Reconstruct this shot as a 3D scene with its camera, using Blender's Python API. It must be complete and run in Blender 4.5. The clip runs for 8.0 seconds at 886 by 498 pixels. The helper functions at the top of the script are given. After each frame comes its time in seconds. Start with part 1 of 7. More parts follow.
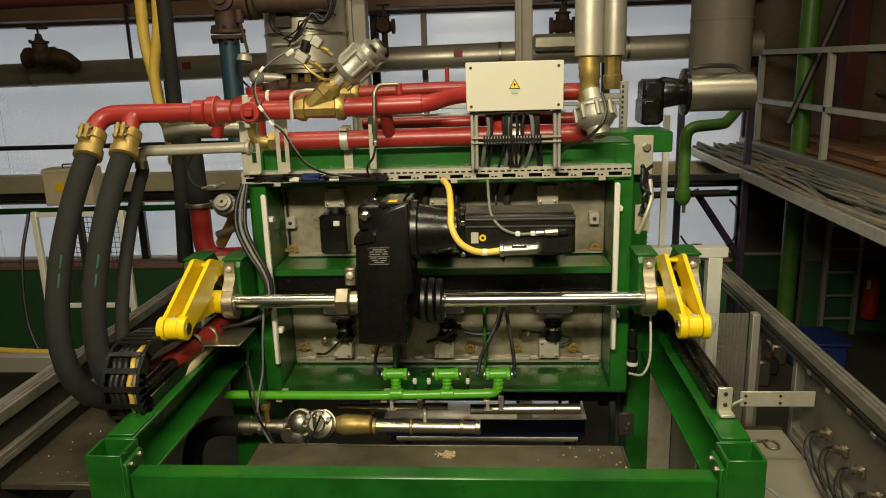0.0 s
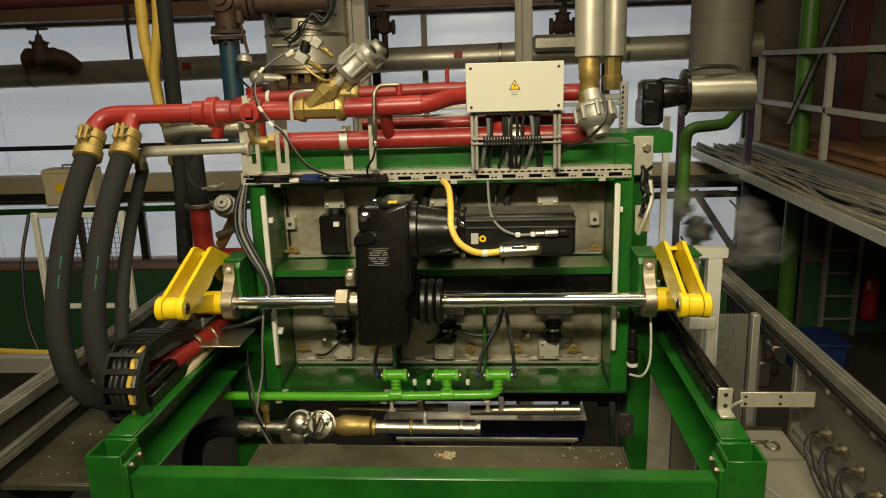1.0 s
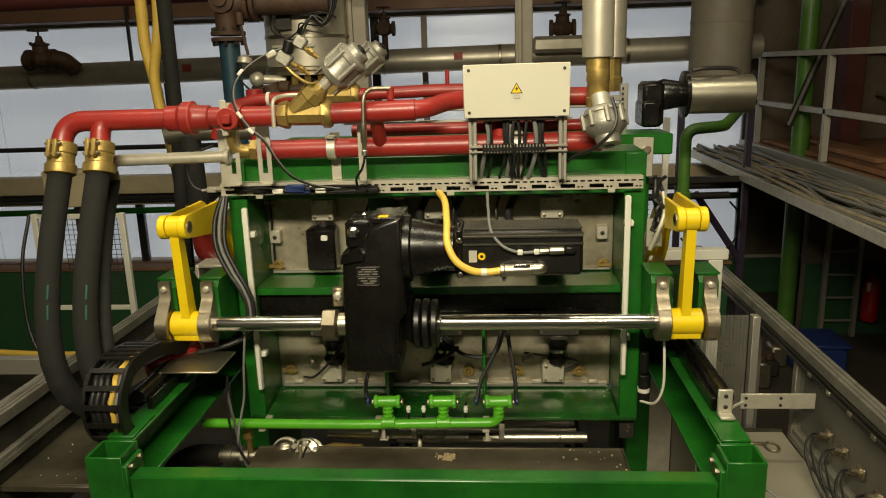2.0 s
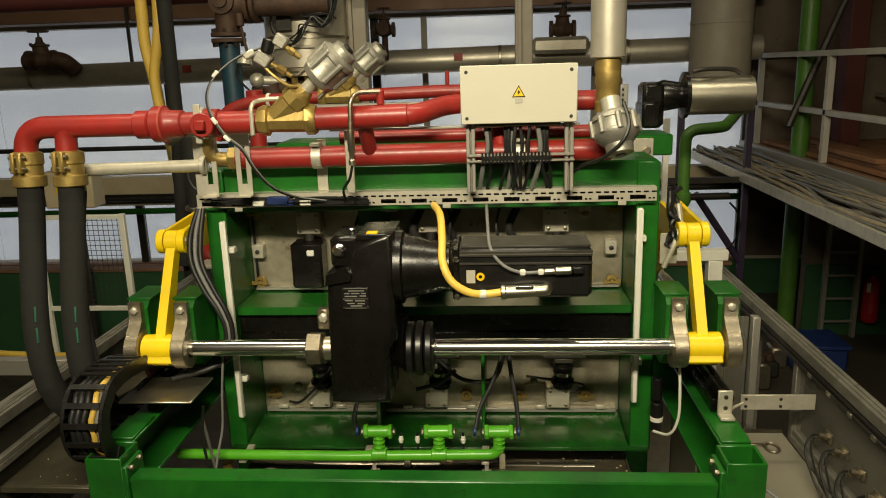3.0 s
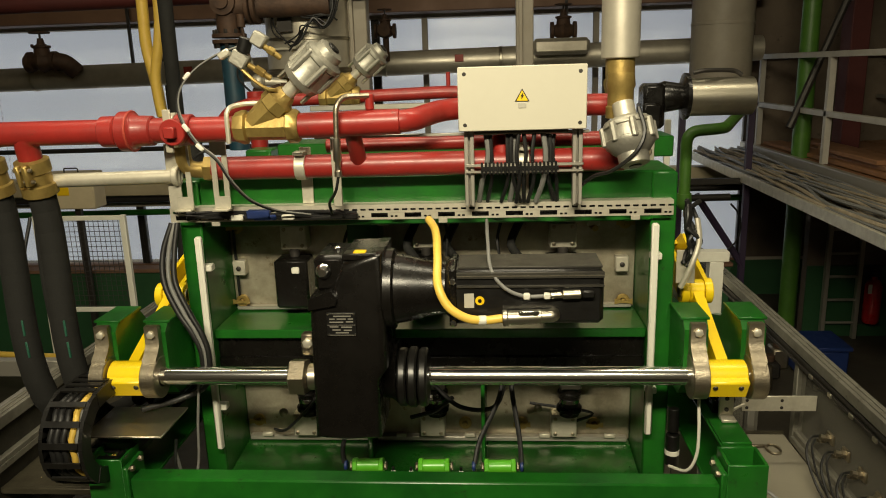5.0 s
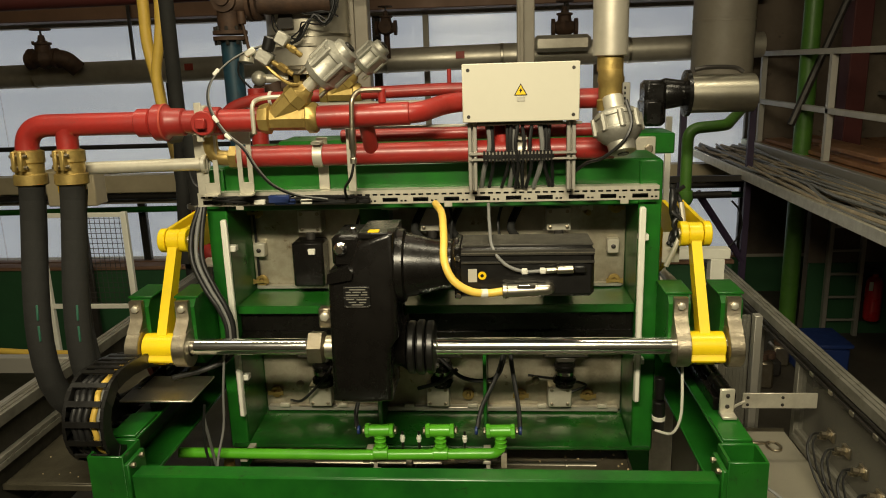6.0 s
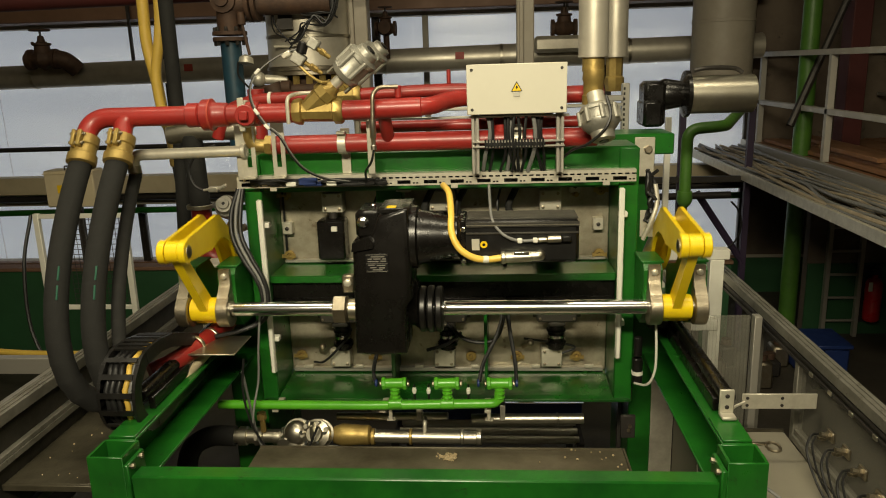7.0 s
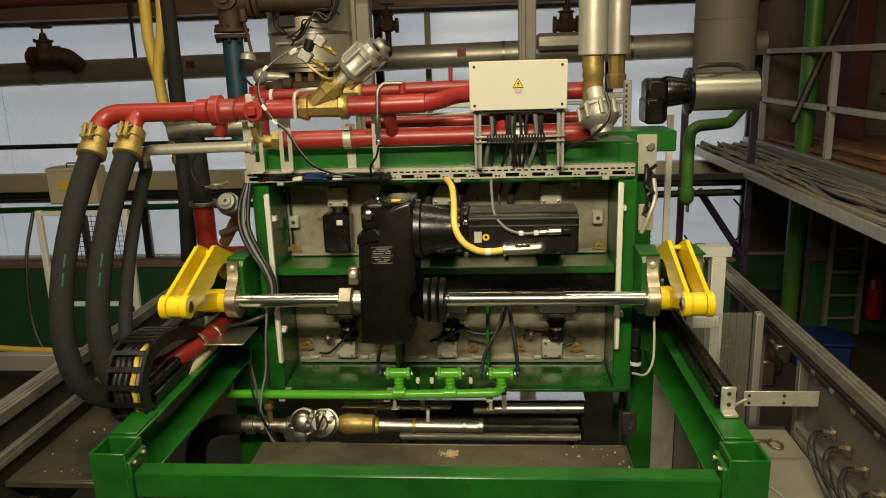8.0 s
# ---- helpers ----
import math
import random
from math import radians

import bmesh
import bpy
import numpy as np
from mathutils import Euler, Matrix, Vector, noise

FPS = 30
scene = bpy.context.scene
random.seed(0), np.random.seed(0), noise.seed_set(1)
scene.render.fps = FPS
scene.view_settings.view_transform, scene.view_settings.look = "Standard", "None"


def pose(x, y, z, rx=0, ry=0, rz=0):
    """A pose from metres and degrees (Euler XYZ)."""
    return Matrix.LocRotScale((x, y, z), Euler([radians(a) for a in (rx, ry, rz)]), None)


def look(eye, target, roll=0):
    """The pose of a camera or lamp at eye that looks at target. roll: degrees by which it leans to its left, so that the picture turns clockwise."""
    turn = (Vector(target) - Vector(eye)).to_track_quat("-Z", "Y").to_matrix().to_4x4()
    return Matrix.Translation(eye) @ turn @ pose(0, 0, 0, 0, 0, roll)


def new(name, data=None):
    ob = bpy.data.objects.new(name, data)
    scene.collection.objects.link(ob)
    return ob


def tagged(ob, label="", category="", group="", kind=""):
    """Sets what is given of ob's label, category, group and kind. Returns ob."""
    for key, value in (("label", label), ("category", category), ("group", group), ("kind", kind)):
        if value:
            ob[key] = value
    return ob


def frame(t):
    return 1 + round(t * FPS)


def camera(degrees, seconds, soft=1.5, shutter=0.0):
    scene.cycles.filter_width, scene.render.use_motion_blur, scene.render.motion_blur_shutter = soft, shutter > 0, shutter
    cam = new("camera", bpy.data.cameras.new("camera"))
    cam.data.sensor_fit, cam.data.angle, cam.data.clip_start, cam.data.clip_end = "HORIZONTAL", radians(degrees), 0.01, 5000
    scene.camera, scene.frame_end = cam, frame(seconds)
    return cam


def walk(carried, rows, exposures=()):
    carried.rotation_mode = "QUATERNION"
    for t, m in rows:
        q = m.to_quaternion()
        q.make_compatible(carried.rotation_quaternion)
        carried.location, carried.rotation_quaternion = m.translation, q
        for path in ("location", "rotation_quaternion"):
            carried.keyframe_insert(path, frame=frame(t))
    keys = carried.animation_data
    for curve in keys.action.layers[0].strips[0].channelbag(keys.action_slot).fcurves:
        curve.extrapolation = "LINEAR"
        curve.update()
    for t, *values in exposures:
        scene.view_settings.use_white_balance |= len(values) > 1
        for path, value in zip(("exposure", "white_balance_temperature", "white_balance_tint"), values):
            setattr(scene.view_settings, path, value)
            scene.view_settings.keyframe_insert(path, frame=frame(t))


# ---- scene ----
EYE = Vector((0.0, 0.0, 3.0))
YAW, PITCH, ROLL = -4.262, 14.02, -1.75


def aim(right=0.0, down=0.0):
    """The camera's pose, turned by small angles (degrees) from its rest."""
    yaw, pitch = radians(YAW - right), radians(PITCH - down)
    way = Vector((math.sin(yaw) * math.cos(pitch), math.cos(yaw) * math.cos(pitch), -math.sin(pitch)))
    return look(EYE, EYE + way, ROLL)


cam = camera(61.76, 8.0, soft=1.0, shutter=0.4)
walk(cam, [
    (0.0, aim()), (0.5, aim(0.04, 0.0)), (1.0, aim(0.0, 0.05)), (1.5, aim(0.01, 0.11)),
    (2.2, aim(0.0, 0.18)), (2.8, aim(0.0, 0.22)), (3.0, aim(0.0, 0.235)), (3.5, aim(0.0, 0.25)),
    (4.0, aim(0.0, 0.32)), (4.5, aim(0.03, 0.36)), (4.7, aim(0.04, 0.36)), (5.3, aim(0.10, 0.24)),
    (5.8, aim(0.14, 0.11)), (6.0, aim(0.145, 0.10)), (6.5, aim(0.10, 0.105)), (7.0, aim(0.11, 0.15)),
    (7.5, aim(0.15, 0.08)), (8.0, aim(0.26, -0.06))],
    exposures=((0.0, 0.0), (8.0, 0.0)))

# ---- light ----
world = bpy.data.worlds.new("sky")
scene.world = world
world.use_nodes = True
wn = world.node_tree.nodes
sky = wn.new("ShaderNodeTexSky")
sky.sky_type, sky.sun_disc = "NISHITA", False
sky.sun_elevation, sky.sun_rotation = radians(35), radians(20)
wn["Background"].inputs[1].default_value = 0.1
world.node_tree.links.new(sky.outputs[0], wn["Background"].inputs[0])


def strip_light(x, y, z, length, width, watts, colour):
    lamp = bpy.data.lights.new("tube_light", "AREA")
    lamp.shape, lamp.size, lamp.size_y, lamp.energy, lamp.color = "RECTANGLE", length, width, watts, colour
    ob = new("tube_light", lamp)
    ob.location = (x, y, z)
    return ob


WARM = (1.0, 0.89, 0.63)
front = strip_light(-0.35, -1.2, 4.95, 2.6, 0.3, 98, WARM)
front.rotation_euler = (radians(60), 0, 0)
front.data.spread = radians(100)
strip_light(-0.4, 2.4, 5.9, 5.0, 0.3, 125, WARM)
strip_light(-0.4, 5.2, 5.9, 5.0, 0.35, 17, WARM)


# ---- materials ----
def material(name, colour, rough=0.5, metal=0.0, second=None, scale=6.0, mix=0.5, bump=0.1, fine=60.0, coat=0.0, rough_var=0.15, wear=None):
    """A procedural surface: two colours in soft blotches, fine grain, relief and worn spots."""
    m = bpy.data.materials.new(name)
    m.use_nodes = True
    nt = m.node_tree
    b = nt.nodes["Principled BSDF"]
    link = nt.links.new
    geo = nt.nodes.new("ShaderNodeTexCoord")
    big = nt.nodes.new("ShaderNodeTexNoise")
    big.inputs["Scale"].default_value, big.inputs["Detail"].default_value, big.inputs["Roughness"].default_value = scale, 6.0, 0.65
    small = nt.nodes.new("ShaderNodeTexNoise")
    small.inputs["Scale"].default_value, small.inputs["Detail"].default_value = fine, 4.0
    link(geo.outputs["Object"], big.inputs["Vector"])
    link(geo.outputs["Object"], small.inputs["Vector"])
    ramp = nt.nodes.new("ShaderNodeMapRange")
    ramp.inputs[1].default_value, ramp.inputs[2].default_value = 0.35, 0.68
    link(big.outputs[0], ramp.inputs[0])
    mul = nt.nodes.new("ShaderNodeMath")
    mul.operation, mul.inputs[1].default_value = "MULTIPLY", mix
    link(ramp.outputs[0], mul.inputs[0])
    mx = nt.nodes.new("ShaderNodeMix")
    mx.data_type = "RGBA"
    second = second or tuple(c * 0.72 for c in colour)
    mx.inputs[6].default_value, mx.inputs[7].default_value = (*colour, 1), (*second, 1)
    link(mul.outputs[0], mx.inputs[0])
    last = mx.outputs[2]
    if wear:
        wr = nt.nodes.new("ShaderNodeMapRange")
        wr.inputs[1].default_value, wr.inputs[2].default_value = 0.60, 0.68
        spots = nt.nodes.new("ShaderNodeTexNoise")
        spots.inputs["Scale"].default_value, spots.inputs["Detail"].default_value = scale * 2.3, 9.0
        spots.inputs["Roughness"].default_value = 0.75
        link(geo.outputs["Object"], spots.inputs["Vector"])
        link(spots.outputs[0], wr.inputs[0])
        m2 = nt.nodes.new("ShaderNodeMix")
        m2.data_type = "RGBA"
        m2.inputs[7].default_value = (*wear, 1)
        link(wr.outputs[0], m2.inputs[0])
        link(last, m2.inputs[6])
        last = m2.outputs[2]
    link(last, b.inputs["Base Color"])
    rr = nt.nodes.new("ShaderNodeMapRange")
    rr.inputs[3].default_value, rr.inputs[4].default_value = max(0.03, rough - rough_var), min(1.0, rough + rough_var)
    link(big.outputs[0], rr.inputs[0])
    link(rr.outputs[0], b.inputs["Roughness"])
    b.inputs["Metallic"].default_value = metal
    b.inputs["Coat Weight"].default_value = coat
    b.inputs["Coat Roughness"].default_value = 0.15
    if bump:
        bp = nt.nodes.new("ShaderNodeBump")
        bp.inputs["Strength"].default_value, bp.inputs["Distance"].default_value = bump, 0.004
        link(small.outputs[0], bp.inputs["Height"])
        link(bp.outputs[0], b.inputs["Normal"])
    return m


GREEN = material("green_paint", (0.014, 0.130, 0.012), 0.32, 0, (0.005, 0.065, 0.007), 5, 0.9, 0.08, 90, 0.2, wear=(0.016, 0.045, 0.012))
LIME = material("lime_paint", (0.10, 0.42, 0.02), 0.35, 0, (0.06, 0.30, 0.012), 9, 0.6, 0.06, 80, 0.2)
RED = material("red_paint", (0.30, 0.022, 0.017), 0.40, 0, (0.20, 0.014, 0.011), 9, 0.8, 0.12, 70, 0.1, wear=(0.16, 0.03, 0.02))
YELLOW = material("yellow_paint", (0.83, 0.60, 0.008), 0.36, 0, (0.70, 0.47, 0.006), 9, 0.6, 0.08, 90, 0.2)
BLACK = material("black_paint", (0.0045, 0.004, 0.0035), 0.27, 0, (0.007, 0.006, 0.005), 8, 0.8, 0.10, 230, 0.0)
BLACKPLASTIC = material("black_plastic", (0.006, 0.0055, 0.005), 0.36, 0, (0.009, 0.009, 0.008), 20, 0.5, 0.1, 90)
RUBBER = material("dark_rubber", (0.0075, 0.0075, 0.006), 0.85, 0, (0.005, 0.005, 0.0042), 7, 0.8, 0.25, 160)
CASTALU = material("cast_aluminium", (0.40, 0.385, 0.33), 0.48, 0.7, (0.26, 0.25, 0.21), 18, 0.8, 0.25, 110)
PRINT = material("faded_green_print", (0.012, 0.085, 0.050), 0.6, 0, None, 60, 0.6, 0.05, 90)
SMOKED = material("dirty_guard_panel", (0.06, 0.055, 0.042), 0.28, 0, (0.03, 0.027, 0.02), 3, 0.9, 0.1, 60)
# oil-stained green; shade on the carriage floor is painted in too
GRIMY_SHADED_GREEN = material("oily_shaded_green_paint", (0.010, 0.085, 0.009), 0.30, 0, (0.003, 0.022, 0.003), 7, 0.95, 0.10, 70, 0.2, wear=(0.012, 0.014, 0.006))
TRAY = material("stained_tray_sheet", (0.16, 0.14, 0.095), 0.40, 0.35, (0.045, 0.036, 0.022), 2.2, 0.95, 0.2, 50, wear=(0.09, 0.06, 0.03))
CHROME = material("polished_steel", (0.90, 0.90, 0.88), 0.17, 1.0, (0.84, 0.83, 0.80), 5, 0.5, 0.0, 60, rough_var=0.03)
STEEL = material("cast_steel", (0.42, 0.37, 0.28), 0.42, 1.0, (0.28, 0.24, 0.17), 14, 0.8, 0.3, 120)
STAINLESS = material("stainless_steel", (0.62, 0.58, 0.46), 0.36, 1.0, (0.42, 0.39, 0.33), 9, 0.7, 0.1, 60, rough_var=0.1)
ZINC = material("zinc_plated_steel", (0.60, 0.57, 0.47), 0.42, 0.5, (0.42, 0.39, 0.31), 16, 0.7, 0.1, 90)
PLATE = material("mill_finish_aluminium", (0.50, 0.46, 0.35), 0.42, 0.6, (0.20, 0.175, 0.12), 5, 1.0, 0.15, 60, wear=(0.13, 0.085, 0.04))
ALU = material("aluminium_profile", (0.43, 0.41, 0.36), 0.38, 0.6, (0.42, 0.40, 0.34), 8, 0.6, 0.06, 80)
GUARD = material("weathered_aluminium", (0.27, 0.26, 0.22), 0.45, 0.5, (0.15, 0.142, 0.115), 7, 0.9, 0.1, 70, wear=(0.10, 0.09, 0.065))
BRASS = material("cast_brass", (0.42, 0.305, 0.095), 0.46, 0.65, (0.25, 0.165, 0.05), 16, 0.8, 0.25, 90)
CREAM = material("cream_enamel", (0.57, 0.545, 0.44), 0.42, 0, (0.52, 0.495, 0.395), 5, 0.6, 0.03, 140)
WHITE = material("white_plastic", (0.70, 0.69, 0.60), 0.45, 0, (0.60, 0.58, 0.50), 12, 0.6, 0.04, 90)
CABLE_YELLOW = material("yellow_cable", (0.78, 0.52, 0.09), 0.40, 0, (0.66, 0.42, 0.06), 20, 0.5, 0.03, 90)
HOSE_YELLOW = material("yellow_hose", (0.62, 0.42, 0.07), 0.5, 0, (0.48, 0.31, 0.05), 6, 0.7, 0.05, 90)
CABLE = material("black_cable", (0.012, 0.012, 0.012), 0.45, 0, None, 30, 0.5, 0.05, 120)
CABLE_GREY = material("grey_cable", (0.17, 0.17, 0.16), 0.5, 0, None, 30, 0.5, 0.05, 120)
COPPER_RED = material("bare_red_flange", (0.36, 0.05, 0.03), 0.5, 0, None, 12, 0.6, 0.15, 80)
BLUE = material("blue_paint", (0.012, 0.055, 0.085), 0.5, 0, (0.02, 0.035, 0.05), 9, 0.7, 0.15, 70)
BLUEPLASTIC = material("blue_plastic", (0.010, 0.028, 0.13), 0.5, 0, None, 12, 0.6, 0.05, 80)
RUST = material("rusty_cast_iron", (0.085, 0.045, 0.025), 0.7, 0.2, (0.04, 0.025, 0.018), 12, 0.8, 0.5, 70)
DARKMETAL = material("dark_metal", (0.05, 0.045, 0.04), 0.5, 0.5, (0.03, 0.027, 0.024), 9, 0.7, 0.2, 80)
INSUL = material("foil_lagging", (0.62, 0.58, 0.48), 0.40, 0.6, (0.44, 0.40, 0.32), 4, 0.8, 0.35, 14)
COLUMN = material("grey_column_paint", (0.30, 0.27, 0.21), 0.55, 0, (0.22, 0.19, 0.15), 3, 0.7, 0.1, 60)
CONCRETE = material("concrete_floor", (0.06, 0.052, 0.038), 0.55, 0, (0.028, 0.024, 0.018), 1.6, 0.9, 0.3, 40, wear=(0.06, 0.05, 0.035))
DIRTY_PLATE = material("dusty_steel_sheet", (0.10, 0.09, 0.062), 0.42, 0.4, (0.04, 0.034, 0.022), 4, 0.95, 0.25, 50, wear=(0.17, 0.125, 0.065))
# brown wall paint, darkened to stand in for the dim right corner
DIM_WALL = material("shaded_brown_wall_paint", (0.16, 0.125, 0.09), 0.85, 0, (0.08, 0.06, 0.045), 1.6, 0.9, 0.25, 40, wear=(0.05, 0.035, 0.025))
WALLPAINT = material("wall_paint", (0.40, 0.36, 0.29), 0.8, 0, (0.30, 0.26, 0.20), 1.2, 0.8, 0.2, 40)
GREENWALL = material("green_dado", (0.020, 0.085, 0.030), 0.6, 0, (0.014, 0.060, 0.022), 1.6, 0.8, 0.15, 40)
BEIGE = material("beige_duct", (0.62, 0.53, 0.35), 0.55, 0, (0.50, 0.42, 0.27), 4, 0.7, 0.08, 60)
BROWN = material("brown_steel", (0.20, 0.11, 0.065), 0.6, 0, (0.14, 0.075, 0.045), 3, 0.7, 0.15, 50)
WOOD = material("deck_boards", (0.30, 0.15, 0.07), 0.6, 0, (0.20, 0.10, 0.045), 3, 0.8, 0.3, 30)
MAROON = material("dark_red_steel", (0.075, 0.014, 0.012), 0.6, 0, None, 3, 0.7, 0.15, 50)
PURPLE = material("window_steel", (0.035, 0.022, 0.05), 0.5, 0, None, 5, 0.6, 0.1, 60)
BRIGHT = material("bright_steel_sheet", (0.93, 0.93, 0.95), 0.07, 1.0, (0.88, 0.88, 0.90), 6, 0.5, 0.0, 60, rough_var=0.03)
DUSTBLACK = material("dusty_black_paint", (0.035, 0.032, 0.024), 0.5, 0, (0.016, 0.015, 0.012), 14, 0.9, 0.12, 120)
SIGN_YELLOW = material("sign_yellow", (0.85, 0.55, 0.01), 0.4, 0, None, 30, 0.2, 0, 60)
LABEL = material("label_grey", (0.45, 0.43, 0.36), 0.5, 0, None, 30, 0.3, 0, 60)
BEADS = material("foam_beads", (0.42, 0.34, 0.20), 0.8, 0, (0.26, 0.19, 0.09), 30, 0.6, 0.1, 90)
OFFWHITE = material("grubby_painted_sheet", (0.21, 0.195, 0.155), 0.5, 0, (0.26, 0.24, 0.18), 4, 0.8, 0.06, 60)
OLIVE = material("olive_green_paint", (0.065, 0.17, 0.020), 0.45, 0, (0.04, 0.11, 0.015), 6, 0.8, 0.1, 60)
DUSTY = material("dusty_cable_jacket", (0.36, 0.30, 0.21), 0.75, 0, (0.17, 0.14, 0.095), 9, 0.8, 0.2, 60)
HANDRAIL = material("pale_grey_rail_paint", (0.42, 0.40, 0.35), 0.45, 0, (0.32, 0.30, 0.26), 5, 0.7, 0.08, 60)
EXTRED = material("extinguisher_red", (0.42, 0.012, 0.015), 0.3, 0, None, 9, 0.4, 0.02, 80, 0.3)


def glowing(name, colour, strength):
    m = bpy.data.materials.new(name)
    m.use_nodes = True
    nt = m.node_tree
    b = nt.nodes["Principled BSDF"]
    tex = nt.nodes.new("ShaderNodeTexCoord")
    n = nt.nodes.new("ShaderNodeTexNoise")
    n.inputs["Scale"].default_value = 0.5
    nt.links.new(tex.outputs["Object"], n.inputs["Vector"])
    mr = nt.nodes.new("ShaderNodeMapRange")
    mr.inputs[3].default_value, mr.inputs[4].default_value = strength * 0.85, strength * 1.15
    nt.links.new(n.outputs[0], mr.inputs[0])
    b.inputs["Base Color"].default_value = (*colour, 1)
    b.inputs["Emission Color"].default_value = (*colour, 1)
    nt.links.new(mr.outputs[0], b.inputs["Emission Strength"])
    return m


DAYLIGHT = glowing("overcast_daylight", (0.82, 0.84, 0.90), 0.345)
STEAM = bpy.data.materials.new("thin_steam")
STEAM.use_nodes = True
sn = STEAM.node_tree
clear, milky, blend = sn.nodes.new("ShaderNodeBsdfTransparent"), sn.nodes.new("ShaderNodeBsdfDiffuse"), sn.nodes.new("ShaderNodeMixShader")
milky.inputs[0].default_value = (0.85, 0.84, 0.80, 1)
swirl, thin, place = sn.nodes.new("ShaderNodeTexNoise"), sn.nodes.new("ShaderNodeMapRange"), sn.nodes.new("ShaderNodeTexCoord")
swirl.inputs["Scale"].default_value, swirl.inputs["Detail"].default_value = 7.0, 5.0
thin.inputs[1].default_value, thin.inputs[2].default_value, thin.inputs[3].default_value, thin.inputs[4].default_value = 0.40, 0.80, 0.0, 0.10
sn.links.new(place.outputs["Object"], swirl.inputs["Vector"])
sn.links.new(swirl.outputs[0], thin.inputs[0])
sn.links.new(thin.outputs[0], blend.inputs[0])
sn.links.new(clear.outputs[0], blend.inputs[1])
sn.links.new(milky.outputs[0], blend.inputs[2])
sn.links.new(blend.outputs[0], sn.nodes["Material Output"].inputs[0])
HAZE = bpy.data.materials.new("hazy_clear_panel")
HAZE.use_nodes = True
hn = HAZE.node_tree
hclear, hmix, hgrime, hrange, hplace = (hn.nodes.new("ShaderNodeBsdfTransparent"), hn.nodes.new("ShaderNodeMixShader"), hn.nodes.new("ShaderNodeTexNoise"),
                                        hn.nodes.new("ShaderNodeMapRange"), hn.nodes.new("ShaderNodeTexCoord"))
hb = hn.nodes["Principled BSDF"]
hb.inputs["Base Color"].default_value, hb.inputs["Roughness"].default_value = (0.34, 0.33, 0.27, 1), 0.35
hgrime.inputs["Scale"].default_value, hgrime.inputs["Detail"].default_value = 5.0, 6.0
hrange.inputs[3].default_value, hrange.inputs[4].default_value = 0.06, 0.30
hn.links.new(hplace.outputs["Object"], hgrime.inputs["Vector"])
hn.links.new(hgrime.outputs[0], hrange.inputs[0])
hn.links.new(hrange.outputs[0], hmix.inputs[0])
hn.links.new(hclear.outputs[0], hmix.inputs[1])
hn.links.new(hb.outputs[0], hmix.inputs[2])
hn.links.new(hmix.outputs[0], hn.nodes["Material Output"].inputs[0])
FROST = bpy.data.materials.new("frosted_glass")
FROST.use_nodes = True
fb = FROST.node_tree.nodes["Principled BSDF"]
fb.inputs["Base Color"].default_value = (0.86, 0.90, 0.92, 1)
fb.inputs["Transmission Weight"].default_value, fb.inputs["Roughness"].default_value = 1.0, 0.14


